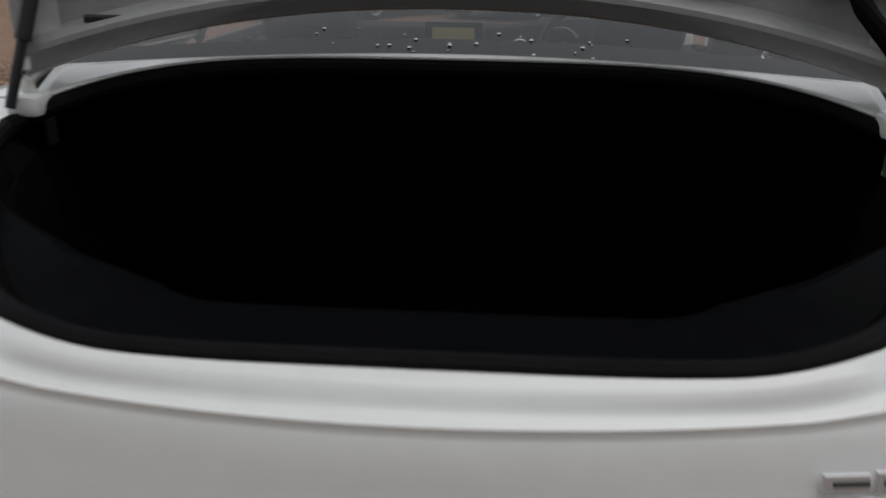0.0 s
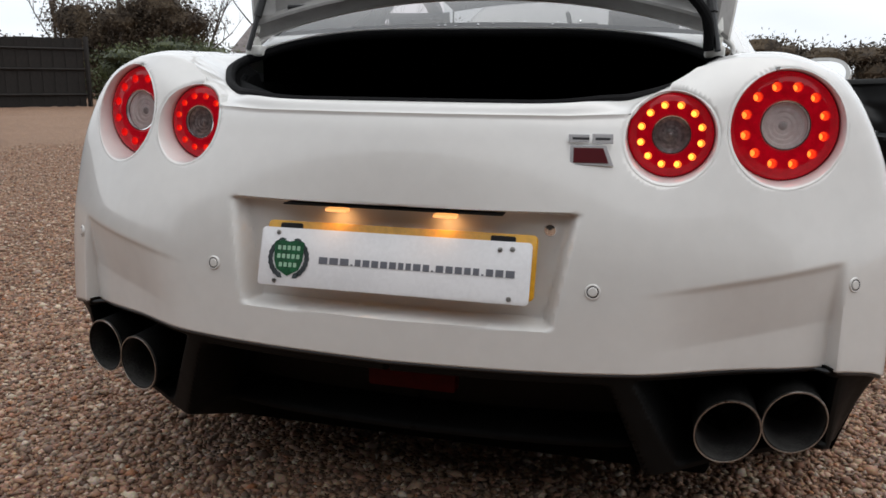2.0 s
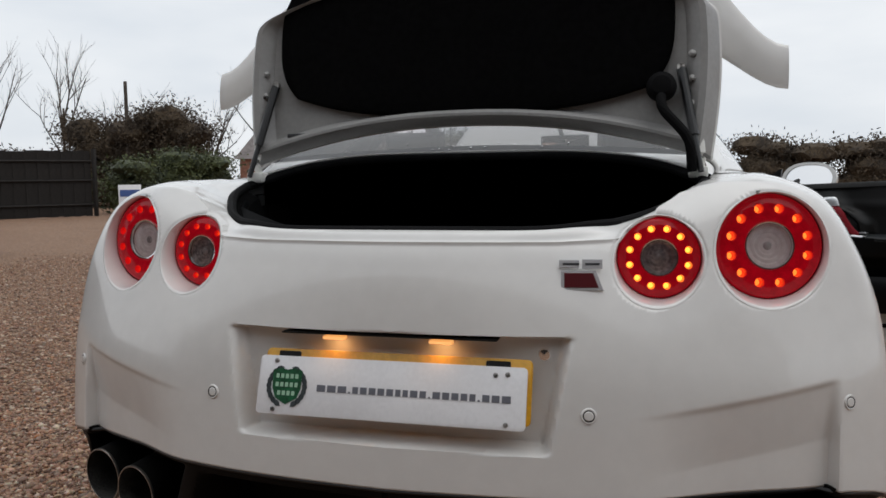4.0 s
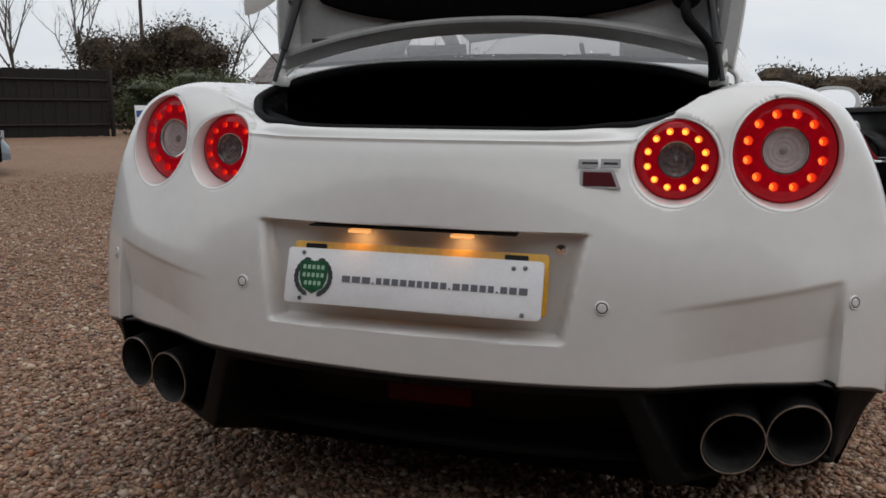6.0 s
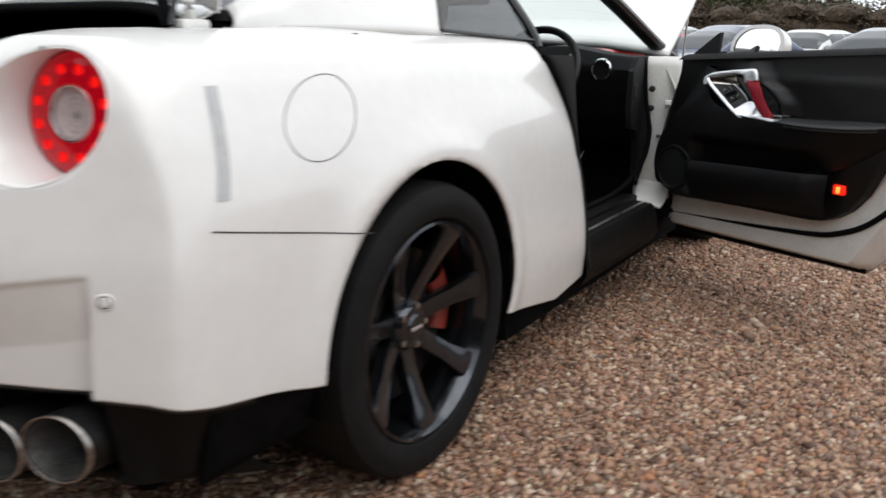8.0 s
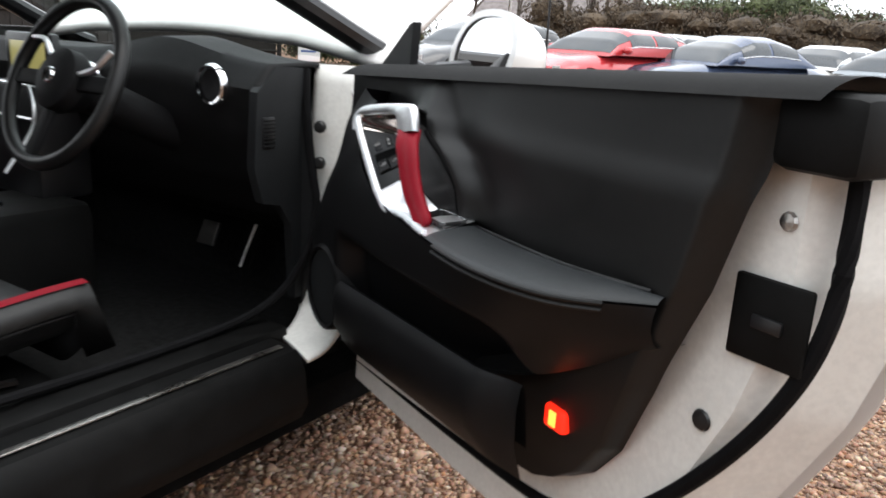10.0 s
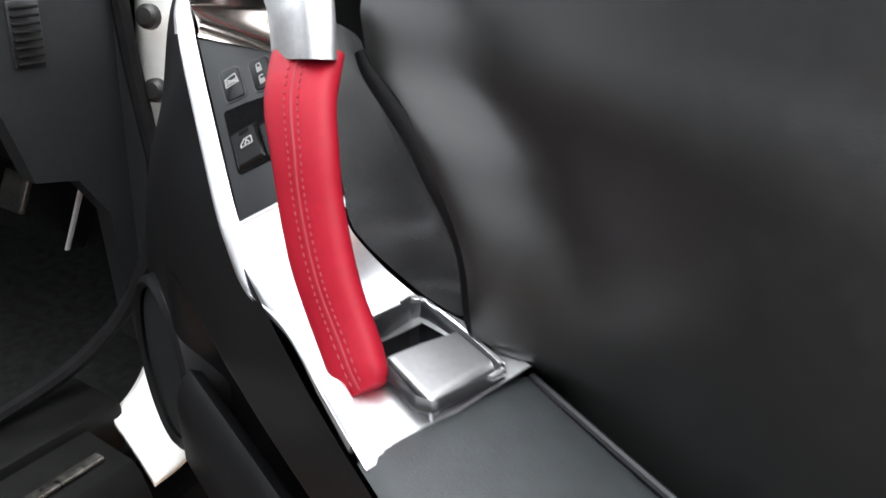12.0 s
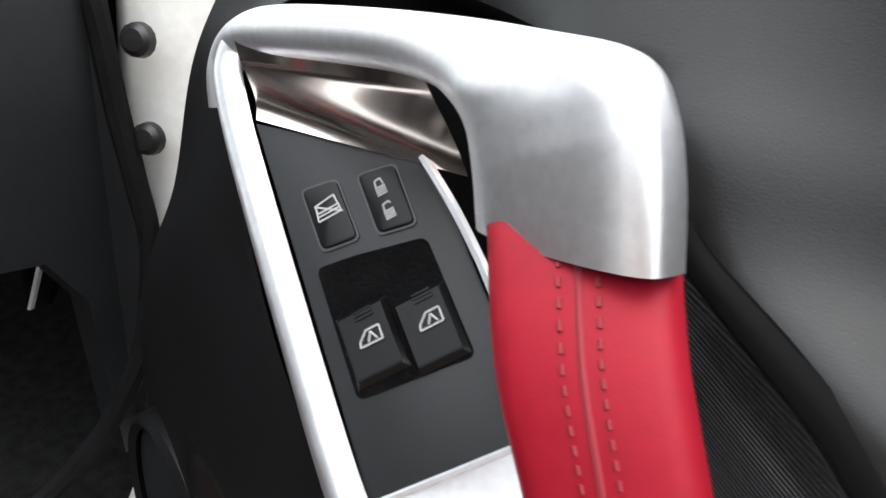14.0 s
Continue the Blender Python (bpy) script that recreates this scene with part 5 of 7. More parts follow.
def seat(cx):
    st = thing("sports_seat", "black leather sports seat with red bolster stripes", "")
    st.parent = car
    def cushion(s, t):
        a = s * 2 - 1
        y = 1.86 + 0.64 * t
        side = 0.085 * ss(0.55, 0.85, abs(a)) - 0.05 * ss(0.9, 1.0, abs(a))
        z = 0.405 + 0.055 * ss(0, 1, t) + side * (1 - 0.2 * t) - 0.10 * ss(0.94, 1.0, t)
        return (cx + 0.265 * a, y, z)
    part("seat_cushion", sheet(cushion, 36, 20), SEAT_LEATHER, st, thick=0.06)
    def back(s, t):
        a = s * 2 - 1
        z = 0.42 + 0.62 * t
        side = 0.10 * ss(0.5, 0.85, abs(a)) - 0.06 * ss(0.92, 1, abs(a))
        hw = 0.265 - 0.09 * ss(0.6, 1, t)
        return (cx + hw * a, 1.86 - 0.30 * t + side * (1 - 0.6 * t), z)
    part("seat_back", sheet(back, 36, 24), SEAT_LEATHER, st, thick=-0.09)
    def rest(s, t):
        a = s * 2 - 1
        return (cx + 0.115 * a, 1.545 - 0.06 * t + 0.03 * (1 - a * a), 1.05 + 0.155 * t)
    part("head_rest", sheet(rest, 14, 10), SEAT_LEATHER, st, thick=-0.08)
    for sx in (-1, 1):
        part("red_stripe", sheet(lambda s, t, sx=sx: (lambda p: (p[0], p[1], p[2] + 0.004))(cushion(0.5 + sx * (0.385 + 0.075 * t), 0.30 + 0.64 * s)), 16, 2), RED_LEATHER, st, "red leather bolster stripe")
    part("seat_base", block(cx - 0.22, 1.90, 0.26, cx + 0.22, 2.40, 0.34, 0.02), BLACK_PLASTIC, st)
    part("seat_lever", tube([(cx + 0.245, 2.16, 0.36), (cx + 0.25, 2.22, 0.375), (cx + 0.25, 2.30, 0.37)], 0.010, 8, 8), CHROME, st, "bright seat lever")


seat(0.39)
seat(-0.39)
mir = part("interior_mirror", moved(block(-0.125, -0.012, -0.035, 0.125, 0.012, 0.035, 0.01), pose(0.035, 2.65, 1.205, 4, 0, -14)), BLACK_PLASTIC, car, "black interior mirror")
part("mirror_face", moved(block(-0.115, -0.0142, -0.029, 0.115, -0.0122, 0.029, 0.0008), pose(0.035, 2.65, 1.205, 4, 0, -14)), MIRROR, mir)
part("mirror_stem", tube([(0.02, 2.66, 1.235), (0.0, 2.72, 1.29)], 0.012, 8, 4), BLACK_PLASTIC, mir)

# ---- open driver door; local x along the door, y towards the cabin, z up ----
DM = Matrix(((math.sin(radians(65)), -math.cos(radians(65)), 0, 0.90), (-math.cos(radians(65)), -math.sin(radians(65)), 0, 2.96), (0, 0, 1, 0), (0, 0, 0, 1)))
door = thing("driver_door", "open driver door, white outside, black leather inside with a red grip", "")
door.parent = car
REARX = [(0.22, 0.875), (0.25, 0.91), (0.35, 0.98), (0.45, 1.04), (0.635, 1.135), (0.8, 1.185), (0.95, 1.185)]


def dpart(name, shape, material, parent=None, label="", sharp=32.0, thick=0.0):
    return part(name, moved(shape, DM), material, parent or door, label, sharp, thick)


def belt(u):
    return 0.950 + 0.045 * u


def outer_skin(s, t):
    z = 0.215 + (belt(0.5) - 0.02 - 0.215) * t
    x1 = interp(z, REARX)
    u = 0.0 + x1 * s
    bow = -0.105 - 0.035 * math.sin(math.pi * min(1, t * 0.95)) + 0.02 * ss(0.75, 1, t)
    return (u, bow - 0.005 + 0.015 * t, z)


dpart("door_skin", sheet(outer_skin, 30, 24), PAINT, None, "white outer door skin", thick=0.004)


def inner_shell(s, t):
    """The white pressing that shows round the trim."""
    z = 0.215 + (0.93 - 0.215) * t
    x1 = interp(z, REARX)
    edge = min(1.0, min(t / 0.06, (1 - s) / 0.07, s / 0.04))
    y = -0.09 + 0.105 * ss(0, 1, edge)
    return (0.0 + (x1 - 0.0) * s, y, z)


dpart("door_pressing", sheet(inner_shell, 60, 50), JAMB, None, "white inner door pressing", thick=0.003)


def trim_x1(z):
    return interp(z, [(0.365, 0.70), (0.395, 0.755), (0.416, 0.805), (0.45, 0.855), (0.514, 0.909), (0.628, 0.969), (0.78, 1.036), (0.923, 1.079), (1.0, 1.10)])


def trim_x0(z):
    return interp(z, [(0.30, -0.03), (0.33, -0.055), (0.45, -0.06), (0.62, -0.055), (0.75, -0.02), (0.9, 0.03), (1.0, 0.04)])


def trim_low(u):
    return interp(u, [(-0.06, 0.385), (0.02, 0.374), (0.4, 0.388), (0.70, 0.392), (0.78, 0.402), (0.84, 0.43), (0.90, 0.49)])


def rib_u(z):
    return curve(z, [(0.36, 0.60), (0.70, 0.580), (0.76, 0.574), (0.777, 0.571), (0.802, 0.566), (0.818, 0.556), (0.836, 0.538), (0.854, 0.517), (0.865, 0.496), (0.877, 0.473), (0.90, 0.455), (0.93, 0.435), (0.96, 0.415), (1.0, 0.39)])


def trim_y(u, z):
    """How far the trim stands out from the door."""
    y = 0.045 + 0.036 * ss(0.30, 0.85 - 0.17 * ss(0.77, 0.94, z), u) * ss(0.42, 0.70, z) - 0.015 * ss(0.875, 0.955, z) * ss(0.3, 0.6, u)
    d = u - rib_u(z)
    band = ss(0.745, 0.768, z) * (1 - 0.75 * ss(0.90, 0.955, z))
    peak = curve(z, [(0.76, 0.094), (0.81, 0.097), (0.85, 0.097), (0.87, 0.0965), (0.90, 0.093), (0.95, 0.084)])
    low = ss(0.915, 0.89, z)
    wide = 0.042 if d >= 0 else 0.095 - 0.090 * low
    y += (peak - y) * math.exp(-(d / wide) ** 2) * band
    if d < 0:
        y -= 0.03 * ss(0.0, 0.006, -d) * band * low * ss(0.22, 0.30, u)
    return max(y, 0.026)


def trim(s, t):
    z = 0.365 + (0.952 - 0.365) * t
    x0, x1, xr = trim_x0(z), trim_x1(z), rib_u(z)
    u = x0 + (xr - x0) * s / 0.5 if s <= 0.5 else xr + (x1 - xr) * (s - 0.5) / 0.5
    z = max(z, trim_low(u))
    edge = min(1.0, min(s, 1 - s) / 0.03, t / 0.05)
    return (u, trim_y(u, z) - 0.030 * (1 - ss(0, 1, edge)), z + 0.045 * u * ss(0.93, 1.0, t))


dpart("door_trim", sheet(trim, 200, 140), LEATHER, None, "black leather door trim")
dpart("trim_top", sheet(lambda s, t: (0.06 + 1.08 * s, 0.074 - 0.170 * t + 0.010 * math.sin(math.pi * t), belt(0.06 + 1.08 * s) - 0.026 + 0.046 * math.sin(math.pi * (0.10 + 0.80 * t)) ** 0.6), 40, 16), SOFT_TOP, None, "black soft door top")
dpart("rear_cap", block(1.075, -0.06, 0.925, 1.175, 0.05, 1.005, 0.015), BLACK_PLASTIC, None, "black cap at the door's rear corner")
dpart("door_seal", tube([(0.02, 0.005, 0.300), (0.45, 0.008, 0.318), (0.70, 0.014, 0.336), (0.80, 0.016, 0.357), (0.905, 0.016, 0.41), (1.015, 0.014, 0.522), (1.105, 0.008, 0.656), (1.145, 0.0, 0.776), (1.145, -0.005, 0.93)], 0.0105, 8, 70), RUBBER, None, "black rubber door seal")
dpart("lower_edge", tube([(0.0, -0.085, 0.212), (0.5, -0.085, 0.214), (0.87, -0.085, 0.218)], 0.012, 8, 30), RUBBER, None, "black lower door edge")
dpart("latch_plate", moved(block(-0.046, -0.004, -0.048, 0.046, 0.006, 0.048, 0.004), pose(1.088, 0.016, 0.757, 0, 0, -4)), BLACK_PLASTIC, None, "black door latch")
dpart("latch_slot", block(1.070, 0.020, 0.748, 1.108, 0.0255, 0.764, 0.002), SATIN_BLACK, None)
dpart("latch_screw", moved(lathe([(0.0, 0.006), (0.009, 0.004), (0.011, 0.0)], 10), pose(1.09, 0.016, 0.87, -90)), STEEL, None)
dpart("door_plug", moved(lathe([(0.0, 0.004), (0.012, 0.003), (0.014, 0.0)], 12), pose(1.02, 0.016, 0.61, -90)), SATIN_BLACK, None)
dpart("warning_lamp", block(0.789, 0.040, 0.506, 0.834, 0.067, 0.541, 0.006), DOOR_LAMP, None, "lit red door warning lamp")
dpart("lamp_core", block(0.803, 0.0655, 0.512, 0.818, 0.0685, 0.535, 0.001), LED_WARM, None, "glowing orange lamp core")
# mirror sail and outside mirror
dpart("mirror_sail", moved(slab([(0.015, 0.945), (0.175, 0.955), (0.185, 1.06), (0.17, 1.055)], 0.02, 0.003), Matrix(((1, 0, 0, 0), (0, 0, -1, -0.02), (0, 1, 0, 0), (0, 0, 0, 1)))), SATIN_BLACK, None, "black mirror sail")
DMI = pose(0.285, -0.115, 1.008, 14, 0, 6) @ Matrix.Scale(1.16, 4)
dpart("mirror_housing", moved(sheet(lambda s, t: (0.115 * (abs(math.cos(2 * math.pi * s)) ** 0.75) * (1 if math.cos(2 * math.pi * s) > 0 else -1) * math.sin(math.pi * (0.5 + 0.5 * t)) ** 0.6, -0.095 * math.cos(math.pi * (0.5 + 0.5 * t)) * -1, 0.074 * math.sin(2 * math.pi * s) * math.sin(math.pi * (0.5 + 0.5 * t)) ** 0.6), 40, 14, wrap_u=True), DMI), PAINT, None, "white outside mirror housing")
dpart("mirror_glass", moved(sheet(lambda s, t: (0.098 * t * (abs(math.cos(2 * math.pi * s)) ** 0.75) * (1 if math.cos(2 * math.pi * s) > 0 else -1), -0.004, 0.062 * t * math.sin(2 * math.pi * s)), 40, 4, wrap_u=True), DMI), MIRROR, None, "outside mirror glass")
dpart("mirror_rim", moved(sheet(lambda s, t: ((0.098 + 0.017 * t) * (abs(math.cos(2 * math.pi * s)) ** 0.75) * (1 if math.cos(2 * math.pi * s) > 0 else -1), 0.0, (0.062 + 0.012 * t) * math.sin(2 * math.pi * s)), 40, 2, wrap_u=True), DMI), PAINT, None, "white mirror rim")
dpart("mirror_stalk", tube([(0.17, -0.09, 0.965), (0.24, -0.13, 0.975)], 0.02, 8, 4), SATIN_BLACK, None)

# armrest, pull handle and switches
E1, E2, EN, EO = Vector((0.818, 0.142, -0.557)), Vector((-0.49, 0.679, -0.547)), Vector((0.30, 0.72, 0.625)).normalized(), Vector((0.338, 0.122, 0.845))
SWM = Matrix(((E1.x, E2.x, EN.x, EO.x), (E1.y, E2.y, EN.y, EO.y), (E1.z, E2.z, EN.z, EO.z), (0, 0, 0, 1)))


def sp(a, b, h=0.0):
    """A point by the switch plate's own axes: down the plate, towards the cabin, out of it."""
    return SWM @ Vector((a, b, h))


UP_RAIL = [(0.285, 0.100, 0.915), (0.255, 0.118, 0.890), (0.268, 0.128, 0.845), (0.297, 0.134, 0.803), (0.36, 0.147, 0.776), (0.46, 0.161, 0.757), (0.60, 0.177, 0.745), (0.76, 0.186, 0.742), (0.90, 0.166, 0.747), (1.0, 0.095, 0.755)]
LOW_RAIL = [(0.235, 0.100, 0.935), (0.200, 0.118, 0.875), (0.152, 0.119, 0.79), (0.082, 0.118, 0.71), (0.016, 0.113, 0.60), (0.004, 0.107, 0.49), (0.06, 0.10, 0.43), (0.38, 0.092, 0.455), (0.64, 0.090, 0.53), (0.82, 0.085, 0.60), (0.99, 0.075, 0.70)]


def cheek(s, t):
    a, b = spline(UP_RAIL, s), spline(LOW_RAIL, s)
    p = a.lerp(b, t)
    roll = 0.012 * math.sin(math.pi * t) ** 0.8 * ss(0.1, 0.4, s) * (1 - 0.3 * s)
    hollow = 0.052 * ss(0.19, 0.25, p.x) * (1 - ss(0.70, 0.80, p.x)) * ss(0.44, 0.54, p.z) * (1 - ss(0.625, 0.672, p.z))
    return p + Vector((0, roll - hollow, -0.004 * math.sin(math.pi * t)))


dpart("armrest_side", sheet(cheek, 160, 70), BLACK_GLOSS, None, "black moulded lower door panel", sharp=50)
dpart("trim_front_edge", sheet(lambda s, t: spline(LOW_RAIL, s) + Vector((-0.012 * t, -0.085 * t, -0.01 * t)), 60, 3), BLACK_GLOSS, None)
POCKET = [(0.098, 0.455), (0.119, 0.540), (0.124, 0.552), (0.134, 0.556), (0.141, 0.549), (0.150, 0.520), (0.146, 0.462), (0.108, 0.405)]


def pocket_wall(s, t):
    """The pocket's front wall with its rolled lip, sunk into the panel at both ends."""
    y, z = POCKET[round(t * 7)]
    end = ss(0, 0.10, s) * (1 - ss(0.86, 1.0, s))
    return (0.155 + 0.64 * s, 0.095 + (y - 0.095) * (0.45 + 0.55 * end), z + 0.020 * s)


dpart("door_pocket", sheet(pocket_wall, 60, 7), BLACK_GLOSS, None, "black moulded door pocket with a rolled lip", sharp=50)
dpart("pad_piping", tube([spline(UP_RAIL, 0.70 + 0.24 * k / 10) + Vector((0, 0.001, 0.0)) for k in range(11)], 0.0036, 8, 40), LEATHER, None)
dpart("pad_piping", tube([spline(UP_RAIL, 0.70 + 0.24 * k / 10) + Vector((0, 0.0025, -0.008)) for k in range(11)], 0.003, 8, 40), LEATHER, None)


def pad(s, t):
    out = spline(UP_RAIL, 0.672 + 0.328 * s)
    u = 0.600 + 0.398 * s
    near = Vector((u, interp(u, [(0.60, 0.080), (0.73, 0.094), (0.86, 0.102), (0.95, 0.090), (1.0, 0.080)]), 0.7545 + 0.010 * ss(0.1, 0.9, s)))
    p = near.lerp(out + Vector((0, -0.001, 0.003)), t)
    return p + Vector((0, 0, 0.008 * math.sin(math.pi * t) ** 0.5 * ss(-0.03, 0.03, s) * (1 - 0.6 * ss(0.8, 1.0, s))))


dpart("armrest", sheet(pad, 40, 24), LEATHER_PAD, None, "dark grey leather armrest pad")
dpart("pad_seam", tube([(0.603, 0.080, 0.756), (0.73, 0.094, 0.760), (0.86, 0.105, 0.766), (0.98, 0.086, 0.768)], 0.0022, 8, 40), SATIN_BLACK, None)
dpart("speaker_ring", moved(lathe([(0.078, 0.006), (0.084, 0.010), (0.090, 0.006), (0.094, -0.030)], 48), pose(0.132, 0.131, 0.52, -90, 0, 0)), BLACK_GLOSS, None, "black speaker ring")
dpart("speaker_grille", moved(lathe([(0.001, 0.004), (0.04, 0.004), (0.079, 0.002)], 40), pose(0.132, 0.131, 0.52, -90, 0, 0)), DASH_SIDE, None, "black speaker grille")

# satin silver console
BAND = [sp(-0.092, 0.012, 0.006), sp(-0.088, 0.019, 0.003), sp(-0.078, 0.0235, 0.002), sp(-0.052, 0.0262, 0.001), (sp(-0.02, 0.0268, 0.001)), sp(0.0137, 0.0270, 0.001), sp(0.0827, 0.0270, 0.001), sp(0.112, 0.0250, 0.001), sp(0.145, 0.0195, 0.001), Vector((0.508, 0.158, 0.757)), Vector((0.56, 0.165, 0.753)), Vector((0.598, 0.1702, 0.7506))]
pull = dpart("pull_frame", tube(BAND, lambda t: 0.0070, 12, 90, flat=0.42, up=(0.30, 0.72, 0.625)), SATIN_SILVER, None, "satin silver surround of the pull handle", sharp=60)
L_ED = [sp(0.1025, 0.0285, 0.0005), sp(0.120, 0.0285, 0.0025), sp(0.145, 0.0255, 0.002), Vector((0.505, 0.164, 0.757)), Vector((0.56, 0.170, 0.752)), Vector((0.614, 0.1765, 0.7495))]
R_ED = [sp(0.105, -0.0373, 0.0005), sp(0.120, -0.0485, 0.0), sp(0.147, -0.0486, 0.004), Vector((0.505, 0.088, 0.760)), Vector((0.56, 0.084, 0.763)), Vector((0.604, 0.083, 0.764))]


def console(s, t):
    p = spline(L_ED, s).lerp(spline(R_ED, s), t)
    dish = -0.010 * math.sin(math.pi * t) * math.sin(math.pi * min(1, s * 1.15)) if s < 0.87 else 0
    return p + Vector((0, 0, dish))


c_shape = sheet(console, 120, 72)
c_shape = punched(c_shape, lambda p: 0.536 < p[0] < 0.602 and 0.099 < p[1] < 0.138, lambda p: p)
dpart("pull_console", c_shape, SATIN_SILVER, pull, sharp=50)
BAR_OUT = [(0.2396, 0.1249, 0.858), (0.2342, 0.1222, 0.874), (0.241, 0.119, 0.8905), (0.2633, 0.1181, 0.9025), (0.2894, 0.1157, 0.9094), (0.345, 0.1148, 0.917), (0.3943, 0.1159, 0.9222), (0.4332, 0.1205, 0.9255), (0.4592, 0.1257, 0.9275), (0.471, 0.1275, 0.9252), (0.4777, 0.1285, 0.9179), (0.4822, 0.1295, 0.9091), (0.4858, 0.1306, 0.8989), (0.4889, 0.1318, 0.8879)]
BAR_IN = [(0.2542, 0.1253, 0.862), (0.2506, 0.1231, 0.8731), (0.2521, 0.1206, 0.8799), (0.2681, 0.1198, 0.8864), (0.3022, 0.118, 0.892), (0.3408, 0.1164, 0.8975), (0.3716, 0.1166, 0.9014), (0.396, 0.1206, 0.9039), (0.4121, 0.1255, 0.9033), (0.421, 0.1273, 0.8994), (0.4257, 0.1282, 0.8926), (0.4286, 0.1289, 0.886), (0.4304, 0.1295, 0.8806), (0.4317, 0.1299, 0.8765)]


def bar(s, t):
    a, b = spline(BAR_OUT, s), spline(BAR_IN, s)
    c, side = (a + b) / 2, (a - b) / 2
    u = 2 * math.pi * t
    k = (abs(math.cos(u)) ** 4.5 + abs(math.sin(u)) ** 4.5) ** (-1 / 4.5)
    x, y = k * math.cos(u), k * math.sin(u)
    h = interp(s, [(0, 0.0045), (0.2, 0.0060), (0.55, 0.0075), (0.8, 0.0085), (1, 0.0080)])
    crown = 0.0030 * (1 - x * x) if y > 0 else 0.0
    return c + side * x + Vector((-0.05, 0.99, 0.09)) * (h * y + crown - 0.002)


dpart("pull_bar", normals_out(sheet(bar, 110, 44, wrap_v=True)), SATIN_SILVER, pull, "satin silver top bar", sharp=60)
GRIP = [(0.4615, 0.1275, 0.885), (0.4805, 0.1405, 0.866), (0.4975, 0.1465, 0.845), (0.511, 0.1497, 0.821), (0.528, 0.1515, 0.796), (0.547, 0.1515, 0.775), (0.572, 0.1525, 0.754)]


def grip(s, t, grow=0.0):
    c = spline(GRIP, s)
    d = (spline(GRIP, min(s + 0.02, 1)) - spline(GRIP, max(s - 0.02, 0))).normalized()
    side = Vector((0.94, -0.342, 0.0))
    side = (side - d * side.dot(d)).normalized()
    nrm = d.cross(side).normalized()
    w = interp(s, [(0, 0.0218), (0.3, 0.0196), (0.6, 0.0184), (0.9, 0.0158), (0.97, 0.0138), (1, 0.0100)]) + grow
    h = interp(s, [(0, 0.0060), (0.05, 0.0074), (0.12, 0.0086), (0.94, 0.0080), (1, 0.0055)]) + grow
    u = 2 * math.pi * t
    k = max(abs(math.cos(u)), abs(math.sin(u))) ** 0.35
    return c + side * w * math.cos(u) / k + nrm * h * math.sin(u) / k + d * 0.25 * w * math.cos(u) / k * (1 - ss(0, 0.2, s))


g_shape = sheet(grip, 60, 36, wrap_v=True)
g_shape[1].append(tuple(range(35, -1, -1)))
g_shape[1].append(tuple(60 * 36 + j for j in range(36)))
red = dpart("pull_grip", g_shape, RED_LEATHER, None, "stitched red leather grip", sharp=50)
# which way round the section faces the cabin
g_mid = Vector(grip(0.5, 0.25)) - spline(GRIP, 0.5)
face = 0.25 if g_mid.y + g_mid.z > 0 else 0.75
for off in (-0.026, 0.036):
    for k in range(44):
        s_ = 0.02 + 0.96 * k / 44
        p_, q_ = Vector(grip(s_, face + off, 0.0002)), Vector(grip(s_ + 0.011, face + off, 0.0002))
        dpart("stitch", tube([p_, p_.lerp(q_, 0.5), q_], 0.00058, 5, 3), RED_THREAD, red)
dpart("grip_seam", tube([Vector(grip(0.01 + 0.98 * k / 24, face + 0.005, -0.0003)) for k in range(25)], 0.0009, 6, 50), RED_THREAD, red)
# switch plate and switches
dpart("switch_plate", slab_on(SWM, [(-0.0523, 0.0188), (-0.030, -0.0062), (-0.0085, -0.031), (0.0, -0.0375), (0.010, -0.0405), (0.0632, -0.0405), (0.1045, -0.0370), (0.1020, 0.0201)], -0.004, 0.004, 0.0006), SWITCH_PLATE, None, "dark grey switch plate")


def champagne(s, t):
    """The strip's hollow rising from the switch plate to the underside of the bar."""
    return sp(-0.0765 + 0.068 * s + 0.024 * t - 0.006 * s * t, 0.0135 - 0.062 * s + 0.004 * t, 0.018 * (1 - t) * (0.4 + s) + 0.001 - 0.0045 * math.sin(math.pi * max(t, 0)))


dpart("silver_strip", sheet(lambda s, t: champagne(1.10 * s, 1.5 * t - 0.5), 34, 30), CHAMPAGNE, pull, "curved bright strip under the top bar", sharp=60)
dpart("console_lip", tube([sp(0.1025, 0.024, 0.0008), sp(0.1038, -0.006, 0.0008), sp(0.105, -0.038, 0.0008)], 0.0012, 6, 12), SATIN_SILVER, pull)
dpart("silver_edge", tube([sp(0.000, -0.039, 0.001), sp(0.03, -0.0425, 0.001), sp(0.0632, -0.043, 0.001), sp(0.099, -0.038, 0.001)], 0.002, 6, 20), SATIN_SILVER, pull)


def round_corners(outline, r):
    """Each corner of an outline replaced by a short arc."""
    pts, n = [], len(outline)
    for k in range(n):
        p, a, b = Vector(outline[k]), Vector(outline[k - 1]), Vector(outline[(k + 1) % n])
        p0, p1 = p + (a - p).normalized() * r, p + (b - p).normalized() * r
        pts += [tuple(p0 * (1 - u) ** 2 + p * 2 * u * (1 - u) + p1 * u * u) for u in (0, 0.25, 0.5, 0.75, 1)]
    return pts


